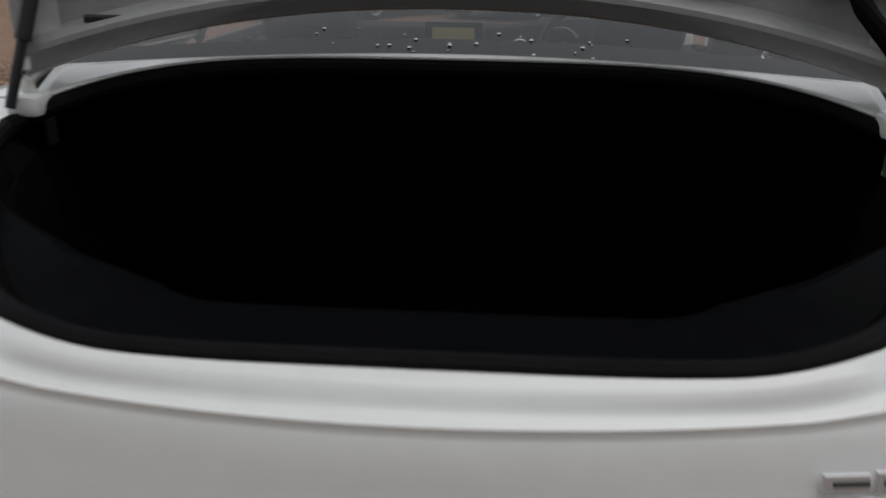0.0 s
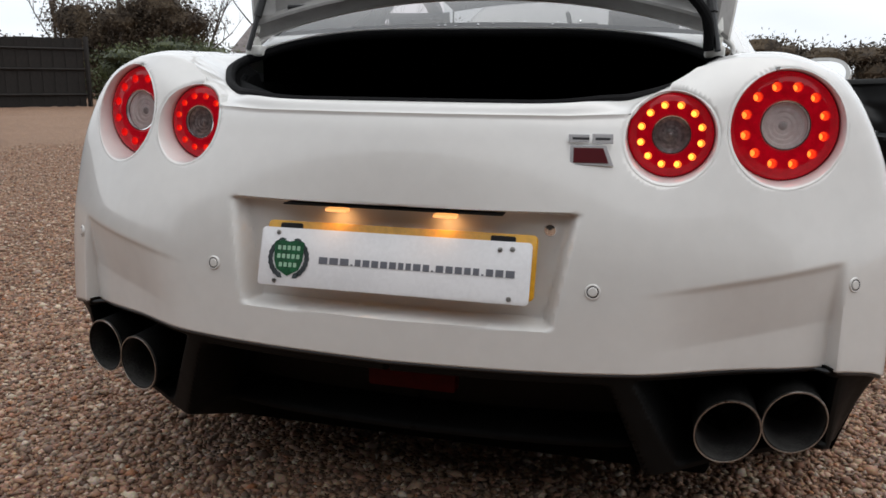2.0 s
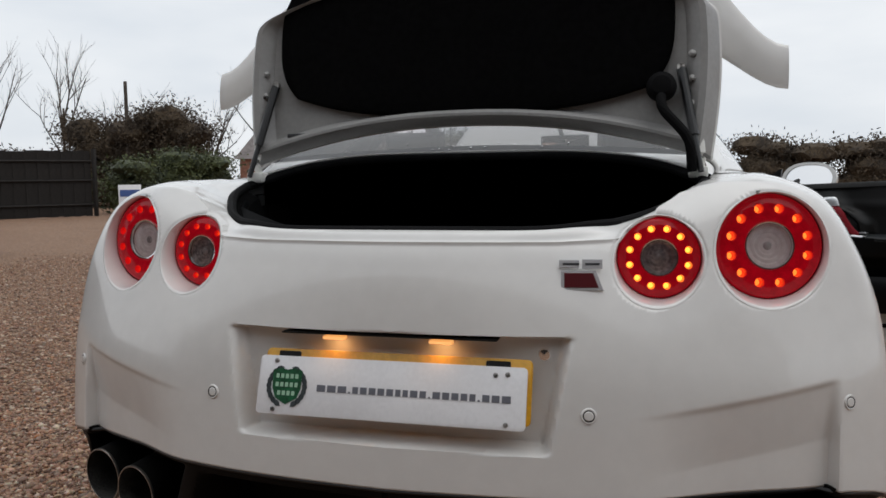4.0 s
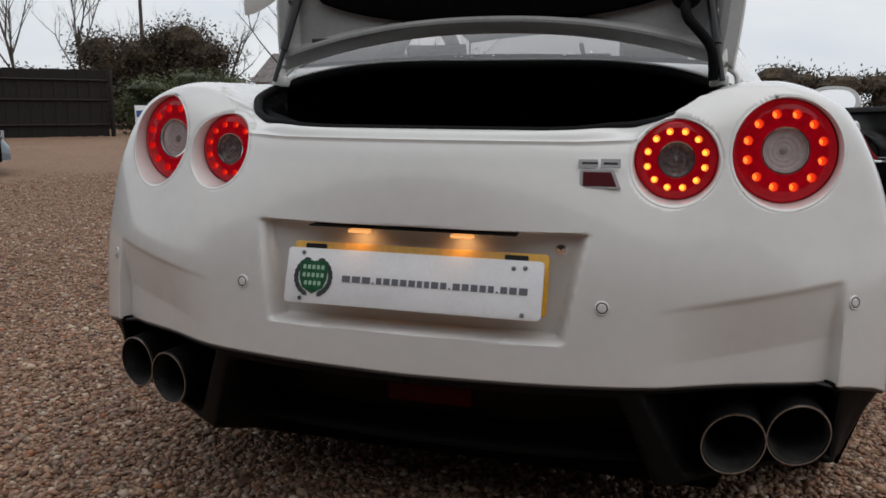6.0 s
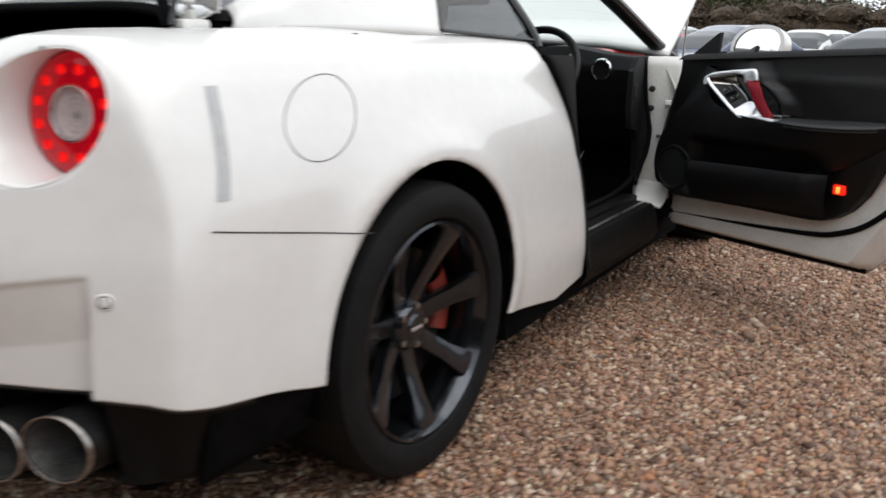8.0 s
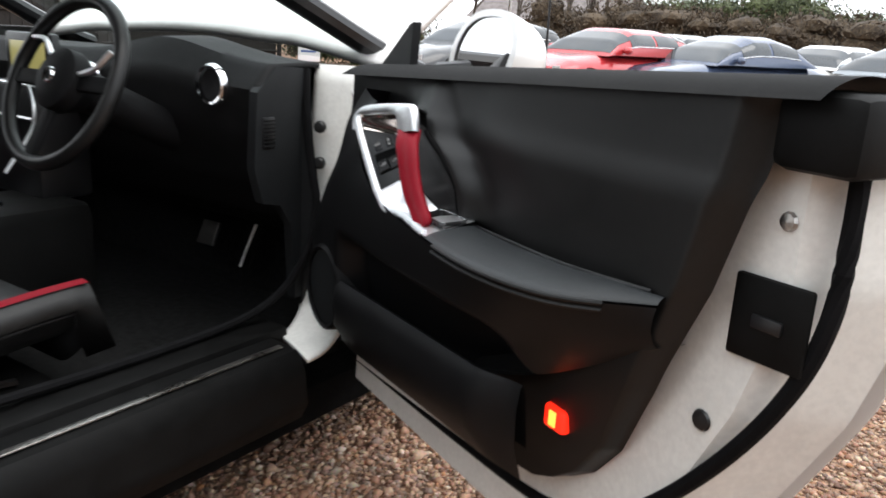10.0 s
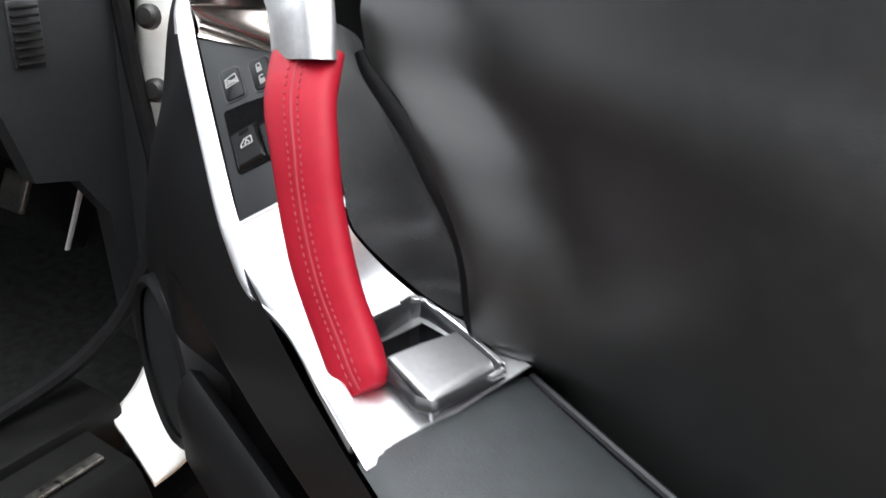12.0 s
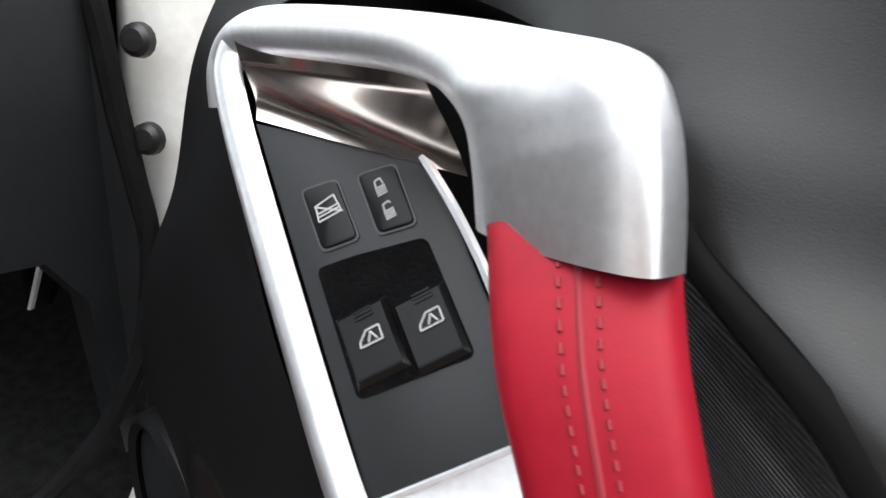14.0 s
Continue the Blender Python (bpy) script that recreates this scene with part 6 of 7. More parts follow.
def button(name, outline, h, label):
    outline = round_corners(outline, 0.0028)
    cx, cy = sum(p[0] for p in outline) / len(outline), sum(p[1] for p in outline) / len(outline)
    well_ = [(cx + (p[0] - cx) * 1.08, cy + (p[1] - cy) * 1.12) for p in outline]
    b_ = dpart(name, slab_on(SWM, outline, 0.0002, h, 0.0007), SWITCH, None, label)
    dpart("switch_gap", slab_on(SWM, well_, 0.0001, 0.0005, 0.0), INK, b_)
    return b_


def glyph(bars, parent):
    for a0, b0, a1, b1 in bars:
        dpart("switch_print", tube([sp(a0, b0, GH), sp((a0 + a1) / 2, (b0 + b1) / 2, GH), sp(a1, b1, GH)], 0.00045, 4, 2), GLYPH, parent)


GH = 0.0017
k1 = button("lock_out_switch", [(-0.0125, 0.0085), (-0.0095, -0.0055), (0.0160, -0.0060), (0.0138, 0.0080)], 0.0014, "black window lock switch")
glyph([(-0.003, 0.005, -0.004, -0.003), (-0.004, -0.003, 0.0035, -0.004), (0.0035, -0.004, 0.0035, 0.0055), (0.0035, 0.0055, -0.003, 0.005), (-0.003, 0.0055, 0.004, -0.0045), (0.0003, 0.005, 0.0003, -0.004), (0.0017, 0.005, 0.0017, -0.004)], k1)
k2 = button("door_lock_switch", [(-0.0065, -0.0138), (-0.0032, -0.0280), (0.0215, -0.0275), (0.0185, -0.0138)], 0.0014, "black door lock switch")
for a_ in (0.0022, 0.0122):
    glyph([(a_ + 0.0005, -0.0185, a_ + 0.0005, -0.0225), (a_ + 0.0015, -0.0185, a_ + 0.0015, -0.0225), (a_ + 0.0025, -0.0185, a_ + 0.0025, -0.0225), (a_ + 0.0035, -0.0185, a_ + 0.0035, -0.0225), (a_, -0.019, a_ - 0.0025, -0.0192), (a_ - 0.0025, -0.0192, a_ - 0.0028, -0.0215), (a_ - 0.0028, -0.0215, a_ - (0.0002 if a_ < 0.005 else 0.0018), -0.022)], k2)
dpart("switch_well", slab_on(SWM, round_corners([(0.0192, 0.0125), (0.0215, -0.002), (0.0282, -0.0291), (0.0736, -0.0299), (0.0700, 0.0128)], 0.003), 0.0001, 0.0006, 0.0), FELT, None, "dark recess round the window switches")
for nm, b0, b1 in (("window_switch", 0.0115, -0.0088), ("window_switch", -0.0098, -0.0292)):
    def rocker(s, t, b0=b0, b1=b1):
        a = 0.0408 + 0.0045 * (0.0115 - b0) / 0.02 + 0.0265 * s
        e = min(1.0, min(t, 1 - t) / 0.08, s / 0.08, (1 - s) / 0.06)
        return sp(a, b0 + (b1 - b0) * t, 0.001 + (0.0032 - 0.0016 * s) * ss(0, 1, e))
    wsw = dpart(nm, sheet(rocker, 24, 24), SWITCH, None, "black window switch")
    mb = (b0 + b1) / 2
    GH = 0.0039
    da, mb = (-0.001, mb - 0.0012) if b0 > 0 else (0.003, mb - 0.0018)
    glyph([(p + da, q, u_ + da, v_) for p, q, u_, v_ in [(0.0563, mb - 0.0040, 0.0563, mb + 0.0045), (0.0563, mb + 0.0045, 0.0543, mb + 0.0040), (0.0543, mb + 0.0040, 0.0513, mb + 0.001), (0.0513, mb + 0.001, 0.0513, mb - 0.0040), (0.0513, mb - 0.0040, 0.0563, mb - 0.0040), (0.0554, mb + 0.0012, 0.0523, mb - 0.0005), (0.0523, mb - 0.0005, 0.0554, mb - 0.0022)]], wsw)
    for k in range(3):
        dpart("finger_rib", tube([sp(0.0440 + da + 0.0014 * k, mb + 0.0035, 0.0042), sp(0.0440 + da + 0.0014 * k, mb - 0.0035, 0.0042)], 0.0004, 4, 2), SWITCH, wsw)

# net panel with its black rib, tray and cup lid
RIB = [(0.468, 0.101, 0.886), (0.476, 0.100, 0.877), (0.496, 0.0985, 0.865), (0.515, 0.0965, 0.853), (0.535, 0.095, 0.835), (0.551, 0.092, 0.817), (0.561, 0.092, 0.801), (0.567, 0.092, 0.776), (0.571, 0.090, 0.762)]
NETL = [sp(-0.01, -0.062, 0.012), sp(0.035, -0.058, 0.0), sp(0.075, -0.052, -0.002), sp(0.112, -0.050, -0.001), sp(0.147, -0.050, 0.003), Vector((0.505, 0.086, 0.762)), Vector((0.545, 0.084, 0.762))]


def net(s, t):
    p = spline(NETL, s).lerp(spline(RIB, 0.06 + 0.90 * s), t)
    return p + Vector((0.0, -0.016, 0.0)) * math.sin(math.pi * t)


dpart("net_panel", sheet(net, 40, 24), NET, None, "finely ribbed black panel behind the grip", sharp=60)
dpart("trim_rib", tube(RIB, lambda t: 0.0030 + 0.0026 * math.sin(math.pi * t), 10, 60, flat=0.6, up=(0.45, 0.75, 0.5)), RIB_BLACK, None, "black rib beside the grip")


MOUTH = [(0.5335, 0.1375), (0.5245, 0.1000), (0.5265, 0.0945), (0.5330, 0.0935), (0.5960, 0.0960), (0.6015, 0.1000), (0.6060, 0.1400), (0.5990, 0.1440)]


def mouth(s, grow=0.0):
    """Round the tray's opening, from 0 to 1, widened by grow."""
    n = len(MOUTH)
    k = (s % 1.0) * n
    a, b = Vector(MOUTH[int(k) % n]), Vector(MOUTH[(int(k) + 1) % n])
    q = a.lerp(b, k - int(k))
    out = q - Vector((0.566, 0.118))
    return q + out.normalized() * grow


TRAY = [(0.0035, 0.7610), (0.0025, 0.7645), (0.0005, 0.7658), (-0.0015, 0.7645), (-0.0020, 0.7600), (-0.0040, 0.7400), (-0.0075, 0.7330), (-0.0250, 0.7325)]
tray = dpart("cup_tray", sheet(lambda s, t: (lambda q: (q.x, q.y, TRAY[round(t * 7)][1]))(mouth(s, TRAY[round(t * 7)][0])), 64, 7, wrap_u=True), SATIN_BLACK, None, "dark cup opening in the tray", sharp=50)
dpart("tray_floor", slab_on(Matrix.Translation((0, 0, 0.7315)), [tuple(mouth(k / 8, -0.004)) for k in range(8)], 0.0, 0.002, 0.0), SATIN_BLACK, tray)


def cup_lid(s, t):
    """A flat lid whose front edge rolls down."""
    a = Vector((0.5665 - 0.003 * t, 0.1385 - 0.0415 * t)).lerp(Vector((0.6055 - 0.0115 * t, 0.1405 - 0.0425 * t)), min(s / 0.9, 1.0))
    edge = ss(0.80, 1.0, s) ** 2
    rim = 1 - min(1.0, min(t, 1 - t, s) / 0.03)
    return (a.x, a.y, 0.7640 + 0.0008 * math.sin(math.pi * t) - 0.0065 * edge - 0.0022 * rim * rim)


dpart("cup_lid", sheet(cup_lid, 40, 40), LID_SILVER, tray, "satin silver cup lid", thick=-0.0016)
dpart("tray_edge", tube([(*mouth(k / 40, 0.002), 0.7650) for k in range(4, 27)], 0.0016, 8, 60), CHROME, tray, "bright tray edge")

# ---- ground ----
def ground_z(x, y):
    return -0.10 * ss(7, 13, y) * ss(-6, -1, x)


GX = [-400, -120, -60, -35] + [-24 + 2 * k for k in range(25)] + [35, 60, 120, 400]
GY = [-300, -60, -20] + [-10 + 2 * k for k in range(24)] + [50, 80, 150, 400]
gv = [(x, y, ground_z(x, y)) for x in GX for y in GY]
gf = [(i * len(GY) + j, (i + 1) * len(GY) + j, (i + 1) * len(GY) + j + 1, i * len(GY) + j + 1) for i in range(len(GX) - 1) for j in range(len(GY) - 1)]
ground = part("ground", (gv, gf), GRAVEL)
tagged(ground, "brown and grey loose gravel yard", "gravel", kind="structure")

rng = np.random.default_rng(11)
ico_v = np.array([(1, 0, 0), (-1, 0, 0), (0, 1, 0), (0, -1, 0), (0, 0, 1), (0, 0, -1)], float)
ico_f = np.array([(0, 2, 4), (2, 1, 4), (1, 3, 4), (3, 0, 4), (2, 0, 5), (1, 2, 5), (3, 1, 5), (0, 3, 5)])


def pebbles(zones):
    pts = []
    for x0, y0, x1, y1, per in zones:
        n = int((x1 - x0) * (y1 - y0) * per)
        pts.append(np.column_stack([rng.uniform(x0, x1, n), rng.uniform(y0, y1, n)]))
    pts = np.vstack(pts)
    pts += rng.normal(0, 0.30, pts.shape)
    n = len(pts)
    size = rng.gamma(3.0, 0.0016, n) + 0.0042
    sc = np.column_stack([size * rng.uniform(0.9, 1.6, n), size * rng.uniform(0.7, 1.2, n), size * rng.uniform(0.40, 0.8, n)])
    v = ico_v[None] * sc[:, None, :] * rng.uniform(0.62, 1.30, (n, len(ico_v), 1))
    ang, tip = rng.uniform(0, 6.283, n), rng.uniform(-0.5, 0.5, n)
    c, s, ct, st = np.cos(ang)[:, None], np.sin(ang)[:, None], np.cos(tip)[:, None], np.sin(tip)[:, None]
    y2, z2 = v[..., 1] * ct - v[..., 2] * st, v[..., 1] * st + v[..., 2] * ct
    out = np.stack([v[..., 0] * c - y2 * s + pts[:, None, 0], v[..., 0] * s + y2 * c + pts[:, None, 1], z2 + 0.35 * sc[:, None, 2]], -1)
    f = (ico_f[None] + (np.arange(n) * len(ico_v))[:, None, None]).reshape(-1, 3)
    me = bpy.data.meshes.new("gravel_stones")
    me.vertices.add(n * len(ico_v))
    me.vertices.foreach_set("co", out.reshape(-1))
    me.loops.add(len(f) * 3)
    me.loops.foreach_set("vertex_index", f.reshape(-1).astype(np.int32))
    me.polygons.add(len(f))
    me.polygons.foreach_set("loop_start", (np.arange(len(f)) * 3).astype(np.int32))
    me.update(calc_edges=True)
    me.materials.append(PEBBLE)
    return tagged(new("gravel_stones", me), "loose brown, grey and buff gravel stones", "gravel", kind="stuff")


pebbles([(0.7, -0.5, 2.2, 3.6, 10500), (2.2, 0.3, 3.4, 4.5, 5200), (0.9, 3.6, 3.5, 6.0, 2600), (-2.2, -0.6, -0.6, 2.4, 9500), (-0.6, -0.7, 0.7, 0.9, 6000), (-4.4, 0.4, -2.2, 4.8, 3600), (-7.5, 1.5, -4.4, 8.0, 1300), (-4.4, 4.8, -1.2, 8.0, 1300)])


# ---- parked cars ----
def parked_car(at_m, paint_color, label, length=4.5, width=1.82, height=1.44, hatch=False, hood=0.95, grey_rim=True):
    c = thing("parked_car", label, "car", "cars parked round the yard", at=at_m)
    pm = mat("parked_paint", paint_color, 0.25, 0.2, coat=0.8, var=0.05, scale=2)
    hl, hw = length / 2, width / 2
    # body: cross-sections from tail (-hl) to nose (+hl)
    top = [(-1.0, 0.66), (-0.94, 0.86), (-0.72, hood + 0.02), (-0.3, hood), (0.2, hood), (0.36, hood), (0.75, hood - 0.12), (0.95, hood - 0.26), (1.0, hood - 0.42)]
    def body_f(s, t):
        k = s * 2 - 1
        k = math.copysign(abs(k) ** 0.85, k)
        zt = interp(k, top)
        wv = hw * (1 - 0.16 * abs(k) ** 5 - 0.05 * abs(k) ** 2)
        u = math.pi * t
        a, b = math.cos(u), math.sin(u)
        x = wv * math.copysign(abs(a) ** 0.42, a)
        z = 0.22 + (zt - 0.22) * abs(b) ** 0.5
        x *= 1 - 0.08 * ss(0.6, 0.95, z)
        return (x, hl * k, z)
    g = sheet(body_f, 70, 40)
    for wy in (-hl * 0.60, hl * 0.62):
        def ins(p, wy=wy):
            return math.hypot(p[1] - wy, p[2] - 0.33) < 0.36 and abs(p[0]) > 0.5 * hw
        def snp(p, wy=wy):
            a = math.atan2(p[2] - 0.33, p[1] - wy)
            return (p[0], wy + 0.36 * math.cos(a), 0.33 + 0.36 * math.sin(a))
        g = punched(g, ins, snp)
    part("body", g, pm, c)
    part("underside", block(-hw * 0.86, -hl * 0.95, 0.2, hw * 0.86, hl * 0.95, 0.52), UNDER, c)
    rear_k, front_k = (-0.90 if hatch else -0.66), 0.42
    def house(s, t, off=0.0):
        k = rear_k + (front_k - rear_k) * s
        mid = [(rear_k, 0.0), (rear_k + (0.10 if hatch else 0.22), 0.80), (rear_k + 0.42, 1.0), (front_k - 0.42, 0.98), (front_k - 0.16, 0.55), (front_k, 0.0)]
        h = interp(k, mid)
        z0 = interp(k, top) - 0.03
        u = math.pi * t
        a, b = math.cos(u), math.sin(u)
        wv = (hw - 0.07) - 0.20 * h * abs(b)
        return (wv * math.copysign(abs(a) ** 0.45, a) * (1 + off), hl * k, z0 + (height - z0) * h * abs(b) ** 0.45 + off)
    part("cabin_shell", sheet(lambda s, t: house(s, t), 50, 30), pm, c)

    def pane(name, s0, s1, t0, t1, label):
        def f(s, t):
            x, y, z = house(s0 + (s1 - s0) * s, t0 + (t1 - t0) * t)
            return (x * 1.006, y, z + 0.006)
        part(name, sheet(f, 12, 10), DARK_GLASS, c, label)
    pane("windscreen", 0.745, 0.975, 0.13, 0.87, "dark windscreen")
    pane("rear_window", 0.03, 0.20, 0.15, 0.85, "dark rear window")
    for t0, t1 in ((0.035, 0.20), (0.965, 0.80)):
        pane("side_window", 0.49, 0.755, t0, t1, "dark side window")
        pane("side_window", 0.21, 0.465, t0, t1, "dark side window")
    for sx in (0, 1):
        q = [Vector(house(0.20 + 0.56 * j / 12, 0.030 if sx == 0 else 0.970)) * 1.002 for j in range(13)]
        part("window_line", tube(q, 0.010, 6, 24), CHROME if grey_rim else SATIN_BLACK, c, "bright window line")
        sg = 1 if sx == 0 else -1
        part("door_mirror", moved(sheet(lambda s, t: (0.10 * math.cos(2 * math.pi * s) * math.sin(math.pi * t), 0.06 * math.cos(math.pi * t), 0.07 * math.sin(2 * math.pi * s) * math.sin(math.pi * t)), 14, 8, wrap_u=True), Matrix.Translation((sg * (hw + 0.02), hl * 0.22, hood + 0.06))), pm, c)
        part("headlamp", moved(sheet(lambda s, t: (0.16 * (t - 0.5), -0.10 * (t - 0.5) * sg * 0, 0.05 * math.cos(math.pi * s)), 6, 6), Matrix.Translation((sg * hw * 0.70, hl * 0.965, hood - 0.30))), LAMP_CLEAR, c, thick=0.02)
        part("tail_lamp", block(sg * hw * 0.62 - 0.13, -hl * 0.992, 0.68, sg * hw * 0.62 + 0.13, -hl * 0.955, 0.82, 0.015), LAMP_RED, c)
    for sx in (-1, 1):
        for wy in (-hl * 0.60, hl * 0.62):
            mm = Matrix.Translation((sx * (hw - 0.12), wy, 0.33)) @ Euler((radians(90), 0, radians(90 * sx)), "XYZ").to_matrix().to_4x4()
            w = part("wheel", moved(lathe([(0.235, -0.10), (0.31, -0.11), (0.33, -0.08), (0.33, 0.08), (0.31, 0.11), (0.245, 0.11), (0.235, 0.095)], 40), mm), TYRE, c, "black tyre")
            part("rim", moved(lathe([(0.243, 0.105), (0.23, 0.10), (0.222, 0.05), (0.21, -0.05)], 40), mm), SATIN_SILVER, w)
            part("rim_back", moved(lathe([(0.001, 0.0), (0.22, 0.0)], 30), mm), UNDER, w)
            for j in range(10):
                part("spoke", moved(block(0.03, -0.014, 0.06, 0.235, 0.014, 0.09, 0.004), mm @ pose(0, 0, 0, 0, 0, 36 * j)), SATIN_SILVER, w)
            part("hub", moved(lathe([(0.0, 0.10), (0.04, 0.098), (0.055, 0.08), (0.06, 0.03)], 20), mm), SATIN_SILVER, w)
    return c



def place(x, y, yaw, z=None):
    return pose(x, y, ground_z(x, y) if z is None else z, 0, 0, yaw)


parked_car(place(-10.14, 6.02, -39.5), (0.17, 0.195, 0.225), "silver-blue low sports coupe parked on the gravel", 4.47, 1.9, 1.30, True, 0.86)
parked_car(place(-4.3, 16.3, 165), (0.42, 0.03, 0.035), "red hatchback parked in a row", 4.2, 1.8, 1.42, True)
parked_car(place(-7.0, 16.0, 165), (0.02, 0.02, 0.022), "black hatchback parked in a row", 4.2, 1.8, 1.45, True)
parked_car(place(-2.3, 17.4, 150), (0.055, 0.075, 0.13), "dark blue-grey saloon parked in a row", 4.8, 1.85, 1.46)
parked_car(place(0.75, 18.2, 155), (0.24, 0.27, 0.29), "grey estate car parked in a row", 4.7, 1.85, 1.44, True)
parked_car(place(-1.4, 22.5, 160), (0.62, 0.62, 0.60), "white hatchback in the far row", 4.3, 1.8, 1.46, True)
parked_car(place(-5.6, 23.5, 165), (0.33, 0.34, 0.35), "silver hatchback in the far row", 4.3, 1.8, 1.48, True)
parked_car(place(1.9, 23.0, 160), (0.45, 0.46, 0.47), "pale silver saloon in the far row", 4.6, 1.8, 1.45)


# ---- fence and gate ----
def fence_run(name, a, b, h, label, bays, plank=0.15):
    f = thing(name, label, "fence", kind="")
    a, b = Vector(a), Vector(b)
    run = (b - a).length
    d = (b - a) / run
    n = int(run / plank)
    base = slab([(0, 0), (plank * 1.07, 0), (plank * 1.07, h), (0, h)], 0.018, 0.004, 1)
    me = mesh_of("plank", base, FENCE_WOOD)
    rot = Matrix(((d.x, 0, -d.y, 0), (d.y, 0, d.x, 0), (0, 1, 0, 0), (0, 0, 0, 1)))
    for k in range(n):
        random.seed(900 + k)
        ob = new("plank", me)
        ob.parent = f
        p = a + d * (k * plank)
        ob.matrix_local = Matrix.Translation((p.x, p.y, p.z + random.uniform(-0.02, 0.02))) @ rot @ Matrix.Translation((0, 0, 0.020 * (k % 2)))
    for hz in (0.35, h * 0.55, h - 0.3):
        part("rail", tube([a + Vector((-d.y * -0.03, d.x * -0.03, hz)), b + Vector((-d.y * -0.03, d.x * -0.03, hz))], 0.035, 4, 4), FENCE_WOOD, f)
    for k in range(bays + 1):
        p = a + (b - a) * (k / bays) + Vector((d.y * 0.06, -d.x * 0.06, 0))
        part("post", block(p.x - 0.05, p.y - 0.05, 0, p.x + 0.05, p.y + 0.05, h + 0.06, 0.006), FENCE_WOOD, f)
    return f


fence_run("timber_fence", (-17.5, 6.5, 0), (-18.6, 15.4, 0), 2.0, "dark brown close-boarded timber fence", 5, 0.16)
fence_run("timber_gate", (-18.6, 15.5, 0), (-15.9, 19.0, 0), 1.95, "dark brown boarded timber gate", 1, 0.16)
fence_run("timber_fence", (-13.0, -6, 0), (-17.5, 6.4, 0), 1.85, "dark brown close-boarded timber fence", 6, 0.18)
sign = thing("notice_board", "small white and blue notice board on a post by the fence", "sign")
SG = pose(-14.75, 19.1, -0.42, 0, 0, 40)
part("board", moved(block(-0.32, -0.015, 0.55, 0.32, 0.015, 1.35, 0.005), SG), PLATE_WHITE, sign)
part("print_block", moved(block(-0.28, -0.020, 1.00, 0.28, -0.0155, 1.20, 0.0), SG), BLUE_SIGN, sign)
part("print_block", moved(block(-0.24, -0.020, 0.80, 0.2, -0.0155, 0.86, 0.0), SG), BLUE_SIGN, sign)
part("post", moved(block(-0.03, 0.016, 0, 0.03, 0.05, 0.9, 0.004), SG), BARK, sign)


# ---- hedges and trees ----
CORE = bmesh.new()
bmesh.ops.create_icosphere(CORE, subdivisions=2, radius=1.0)
core_v, core_f = (np.array(q) for q in taken(CORE))


def leaf_cloud(name, centres, count, leaf, material, label, category, stretch=1.0, seed=3, kind="stuff"):
    """Many small leaves scattered in uneven lumps."""
    r = np.random.default_rng(seed)
    cs = np.array([c[:3] for c in centres])
    rad = np.array([c[3:] for c in centres])
    pick = r.integers(0, len(cs), count)
    dvec = r.normal(size=(count, 3))
    dvec /= np.linalg.norm(dvec, axis=1)[:, None]
    dist = r.uniform(0.35, 1.0, count) ** 0.6 * r.choice([1.0, 1.0, 1.15, 1.3, 1.5], count)
    p = cs[pick] + dvec * dist[:, None] * rad[pick]
    p[:, 2] = np.maximum(p[:, 2], 0.05)
    a, b = r.normal(size=(count, 3)), r.normal(size=(count, 3))
    a /= np.linalg.norm(a, axis=1)[:, None]
    b -= a * (a * b).sum(1)[:, None]
    b /= np.linalg.norm(b, axis=1)[:, None]
    sz = leaf * r.uniform(0.6, 1.5, count)[:, None]
    v = np.stack([p - a * sz * stretch, p + b * sz * 0.5, p + a * sz * stretch, p - b * sz * 0.5], 1)
    f = np.arange(count * 4).reshape(-1, 4)
    me = bpy.data.meshes.new(name)
    vs, fs = v.reshape(-1, 3).tolist(), f.tolist()
    # a dark woody mass inside the leaves
    for c, q in zip(cs, rad):
        lump = c + core_v * q * (0.72 * r.uniform(0.8, 1.12, (len(core_v), 1)))
        lump[:, 2] = np.maximum(lump[:, 2], 0.0)
        k = len(vs)
        vs += lump.tolist()
        fs += (core_f + k).tolist()
    me.from_pydata(vs, [], fs)
    me.materials.append(material)
    return me


def hedge(name, a, b, h, depth, material, label, count, seed, leaf=0.10, rag=0.35):
    r = random.Random(seed)
    a, b = Vector(a), Vector(b)
    run = (b - a).length
    n = max(4, int(run / 0.9))
    cs = []
    for k in range(n):
        p = a + (b - a) * ((k + r.random()) / n)
        top = h * (1 + r.uniform(-rag, rag) * 0.5)
        for q in range(3):
            zz = top * (0.25 + 0.27 * q) + r.uniform(-0.1, 0.1)
            cs.append((p.x + r.uniform(-0.3, 0.3), p.y + r.uniform(-0.3, 0.3), zz, 0.8 + r.random() * 0.5, depth * (0.6 + 0.4 * r.random()), max(0.2, top - zz if q == 2 else top * 0.3)))
    me = leaf_cloud(name, cs, count, leaf, material, label, "hedge", 1.3, seed)
    return tagged(new(name, me), label, "hedge", kind="stuff")


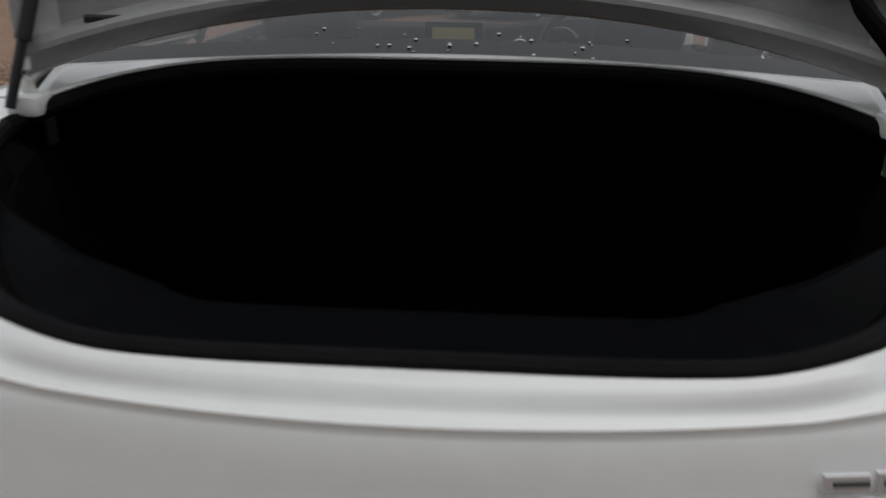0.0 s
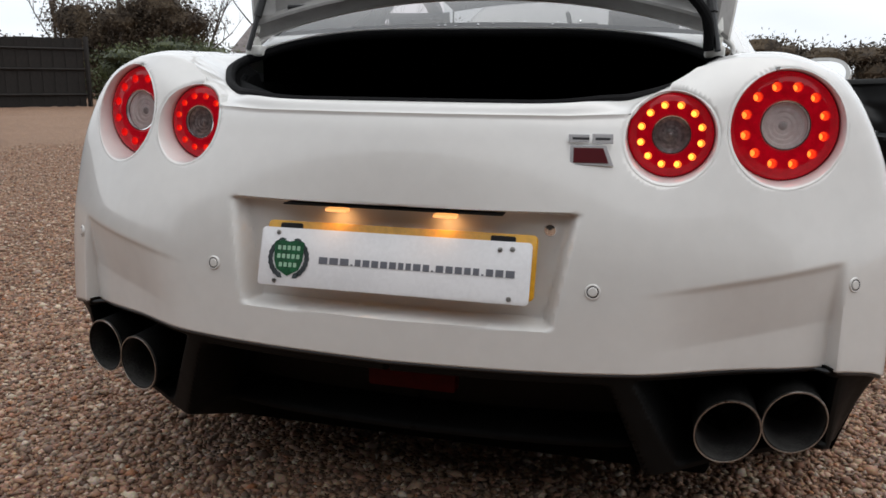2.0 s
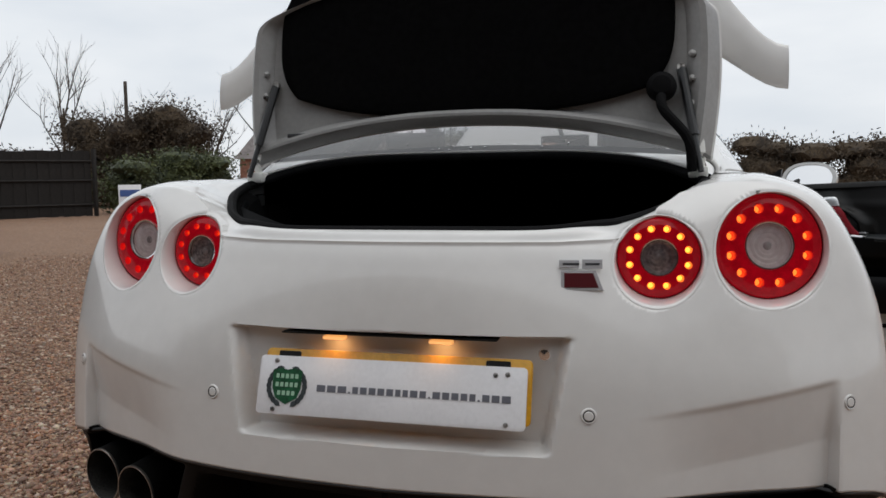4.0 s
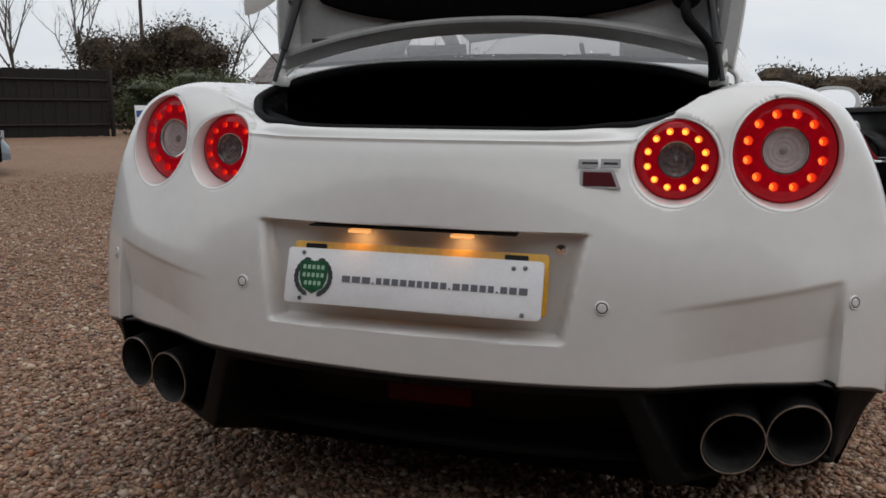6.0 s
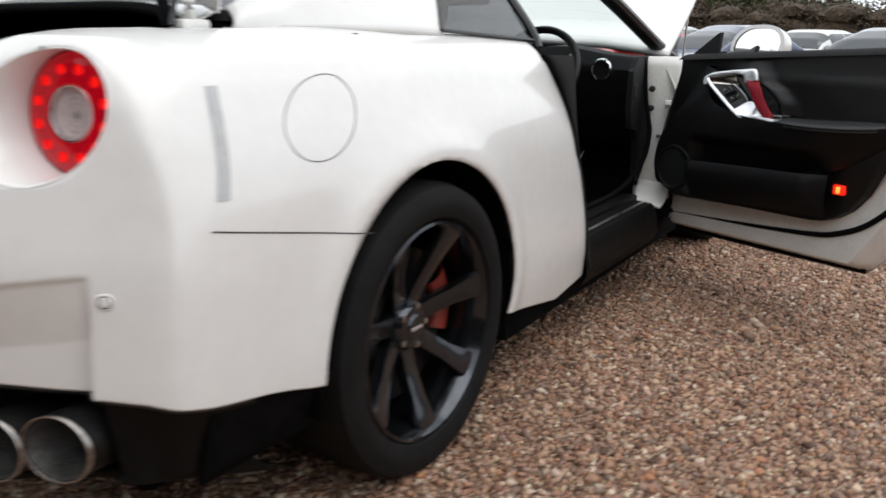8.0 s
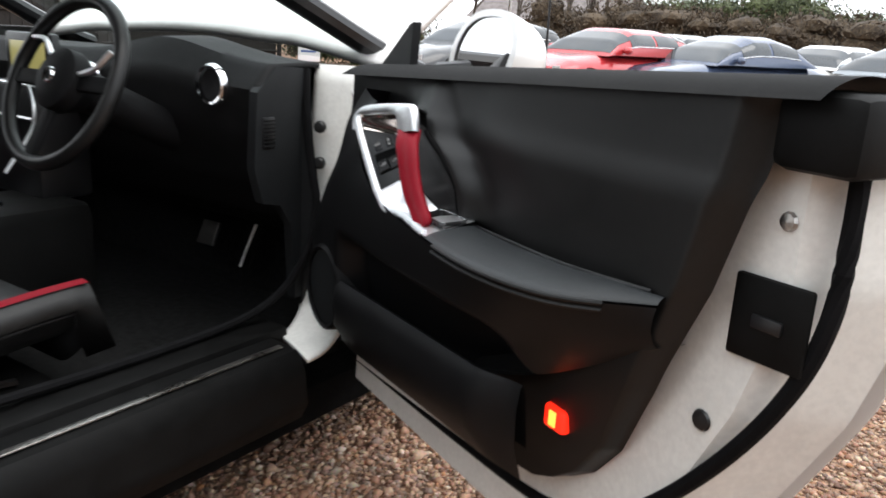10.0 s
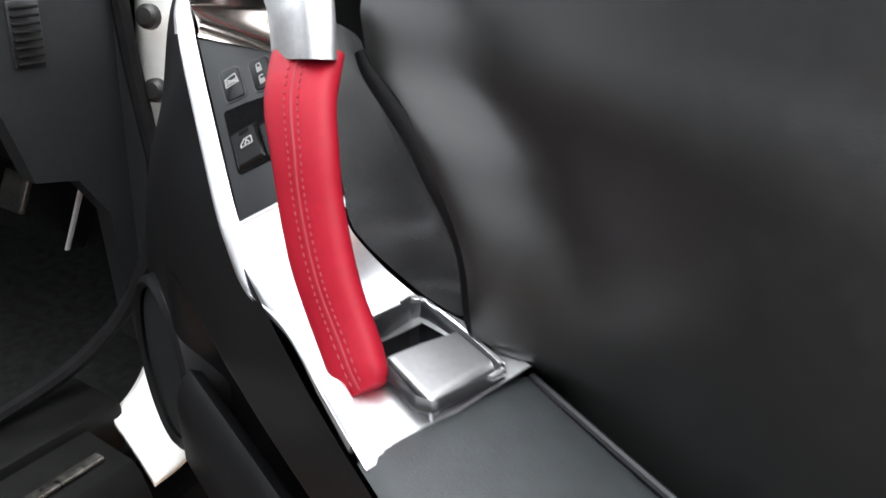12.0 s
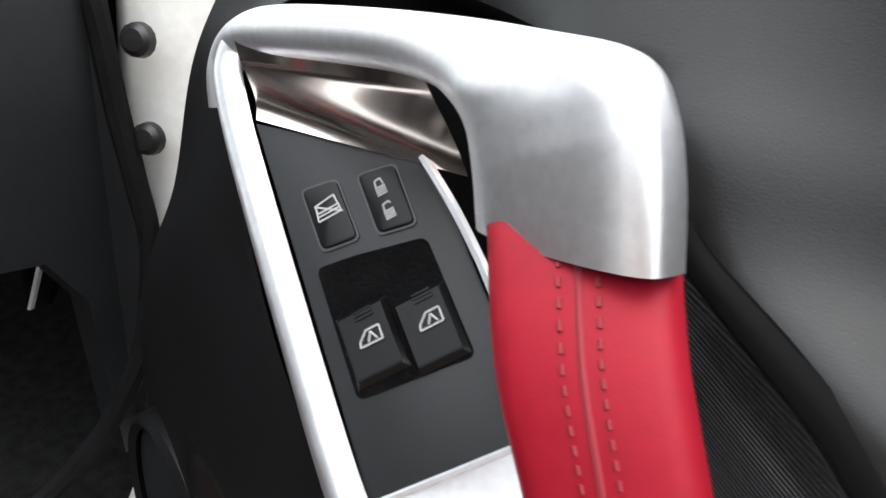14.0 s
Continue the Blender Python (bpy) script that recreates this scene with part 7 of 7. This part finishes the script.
def bare_tree(x, y, h, seed, label, spread=0.35, girth=0.09, twigs=3):
    r = random.Random(seed)
    tr = thing("bare_tree", label, "tree", "bare winter trees")
    limbs = []

    def grow(p, d, ln, rad, depth):
        pts = [p]
        for k in range(3):
            d = (d + Vector((r.uniform(-1, 1), r.uniform(-1, 1), r.uniform(-0.2, 0.6))) * 0.16).normalized()
            pts.append(pts[-1] + d * ln / 3)
        limbs.append((depth, tube(pts, lambda t: rad * (1 - 0.6 * t), 6 if depth < 2 else 4, 4, caps=False)))
        if depth < twigs:
            for k in range(4 if depth else 6):
                q = spline(pts, r.uniform(0.35, 1.0))
                nd = (d + Vector((r.uniform(-1, 1), r.uniform(-1, 1), r.uniform(-0.1, 0.7))) * (spread * 2.2)).normalized()
                grow(q, nd, ln * r.uniform(0.45, 0.7), rad * 0.42, depth + 1)
    grow(Vector((x, y, ground_z(x, y) - 0.05)), Vector((0, 0, 1)), h * 0.5, girth, 0)
    part("trunk", join(*[g for dp, g in limbs if dp == 0]), BARK, tr)
    part("limb", join(*[g for dp, g in limbs if dp == 1]), BARK, tr)
    part("crown", join(*[g for dp, g in limbs if dp > 1]), TWIG, tr, "crown of bare twigs")
    return tr


hedge("thicket", (-22.2, 25.5, 0), (-16.6, 27, 0), 3.3, 1.5, HEDGE_BROWN, "brown winter thicket behind the fence", 36000, 5, 0.05, 0.6)
hedge("thicket", (-24, 12, 0), (-21.5, 22, 0), 2.3, 1.0, TWIG, "bare brown scrub behind the fence", 12000, 6, 0.05)
hedge("evergreen_shrub", (-16, 20.4, 0), (-14, 23.5, 0), 2.1, 0.8, IVY, "dark green shrubs beside the gate", 8000, 7, 0.05)
hedge("evergreen_shrub", (-20.5, 12.5, 0), (-20.4, 14, 0), 2.6, 0.6, IVY, "dark green ivy shrub over the fence", 4000, 17, 0.05)
hedge("beech_hedge", (-13, 30, 0), (-2, 31, 0), 2.5, 1.3, HEDGE_BROWN, "long brown hedge across the yard", 16000, 8, 0.06)
hedge("beech_hedge", (-11, 29, 0), (24, 27, 0), 2.35, 1.3, HEDGE_BROWN, "long brown hedge across the yard", 60000, 9, 0.05, 0.15)
hedge("evergreen_hedge", (-9.2, 31.5, 0), (-1.8, 31, 0), 2.9, 1.0, IVY, "dark green hedge behind the parked cars", 34000, 10, 0.05, 0.3)
hedge("beech_hedge", (24, 27, 0), (34, 8, 0), 2.4, 1.3, HEDGE_BROWN, "long brown hedge across the yard", 10000, 12, 0.07, 0.2)
for k, (x, y, h) in enumerate([(-26, 26, 9), (-24, 27.5, 8.5), (-22.4, 29, 7), (-17.0, 27, 5.5), (-15.6, 29, 6), (-14.0, 30, 5.6), (-12.0, 33, 6.2), (-13.5, 38, 7.5), (-11.8, 32, 8.0), (-11.4, 29.5, 7.5), (-23.2, 17, 6.5), (-22.2, 19, 6)]):
    bare_tree(x, y, h, 50 + k, "bare winter tree with fine grey twigs", 0.30 if h > 7 else 0.45, 0.10)
pole = thing("telegraph_pole", "tall dark wooden pole behind the thicket", "pole")
part("shaft", moved(lathe([(0.09, 0), (0.065, 4.9), (0.0, 4.92)], 10), Matrix.Translation((-19.5, 25.5, 0))), BARK, pole)
thin = thing("thin_pole", "thin dark metal pole beyond the bonnet", "pole")
part("shaft", moved(lathe([(0.02, 0), (0.012, 2.3), (0.0, 2.31)], 8), Matrix.Translation((-2.6, 10.6, ground_z(-2.6, 10.6)))), SATIN_BLACK, thin)

house = thing("cottage", "brick cottage with a grey tiled roof and chimney behind the hedge", "house")
HM = pose(-20.9, 48, 0, 0, 0, 14)
part("wall", moved(block(-5, -3, 0, 5, 3, 2.4), HM), BRICK, house)
part("roof", moved(([(-5.3, -3.3, 2.35), (5.3, -3.3, 2.35), (5.3, 3.3, 2.35), (-5.3, 3.3, 2.35), (-4.6, 0, 4.3), (4.6, 0, 4.3)], [(0, 1, 5, 4), (2, 3, 4, 5), (1, 2, 5), (3, 0, 4), (0, 3, 2, 1)]), HM), ROOF_TILE, house, "grey tiled roof")
part("chimney", moved(block(3.3, -0.35, 3.2, 3.95, 0.35, 5.0, 0.02), HM), BRICK, house)

# an added, unseen boarded wall closes the yard behind and blocks low sky light
sky_block = part("added_wall_south", join(*[block(-16, -8.06 - 0.02 * (k % 2), 0.22 * k, 18, -7.9, 0.22 * k + 0.2, 0.0) for k in range(28)], block(-16, -8.3, 0, 18, -8.09, 6.15)), FENCE_WOOD)
tagged(sky_block, "unseen dark boarded wall added behind the yard to block low sky light", "wall", kind="structure")
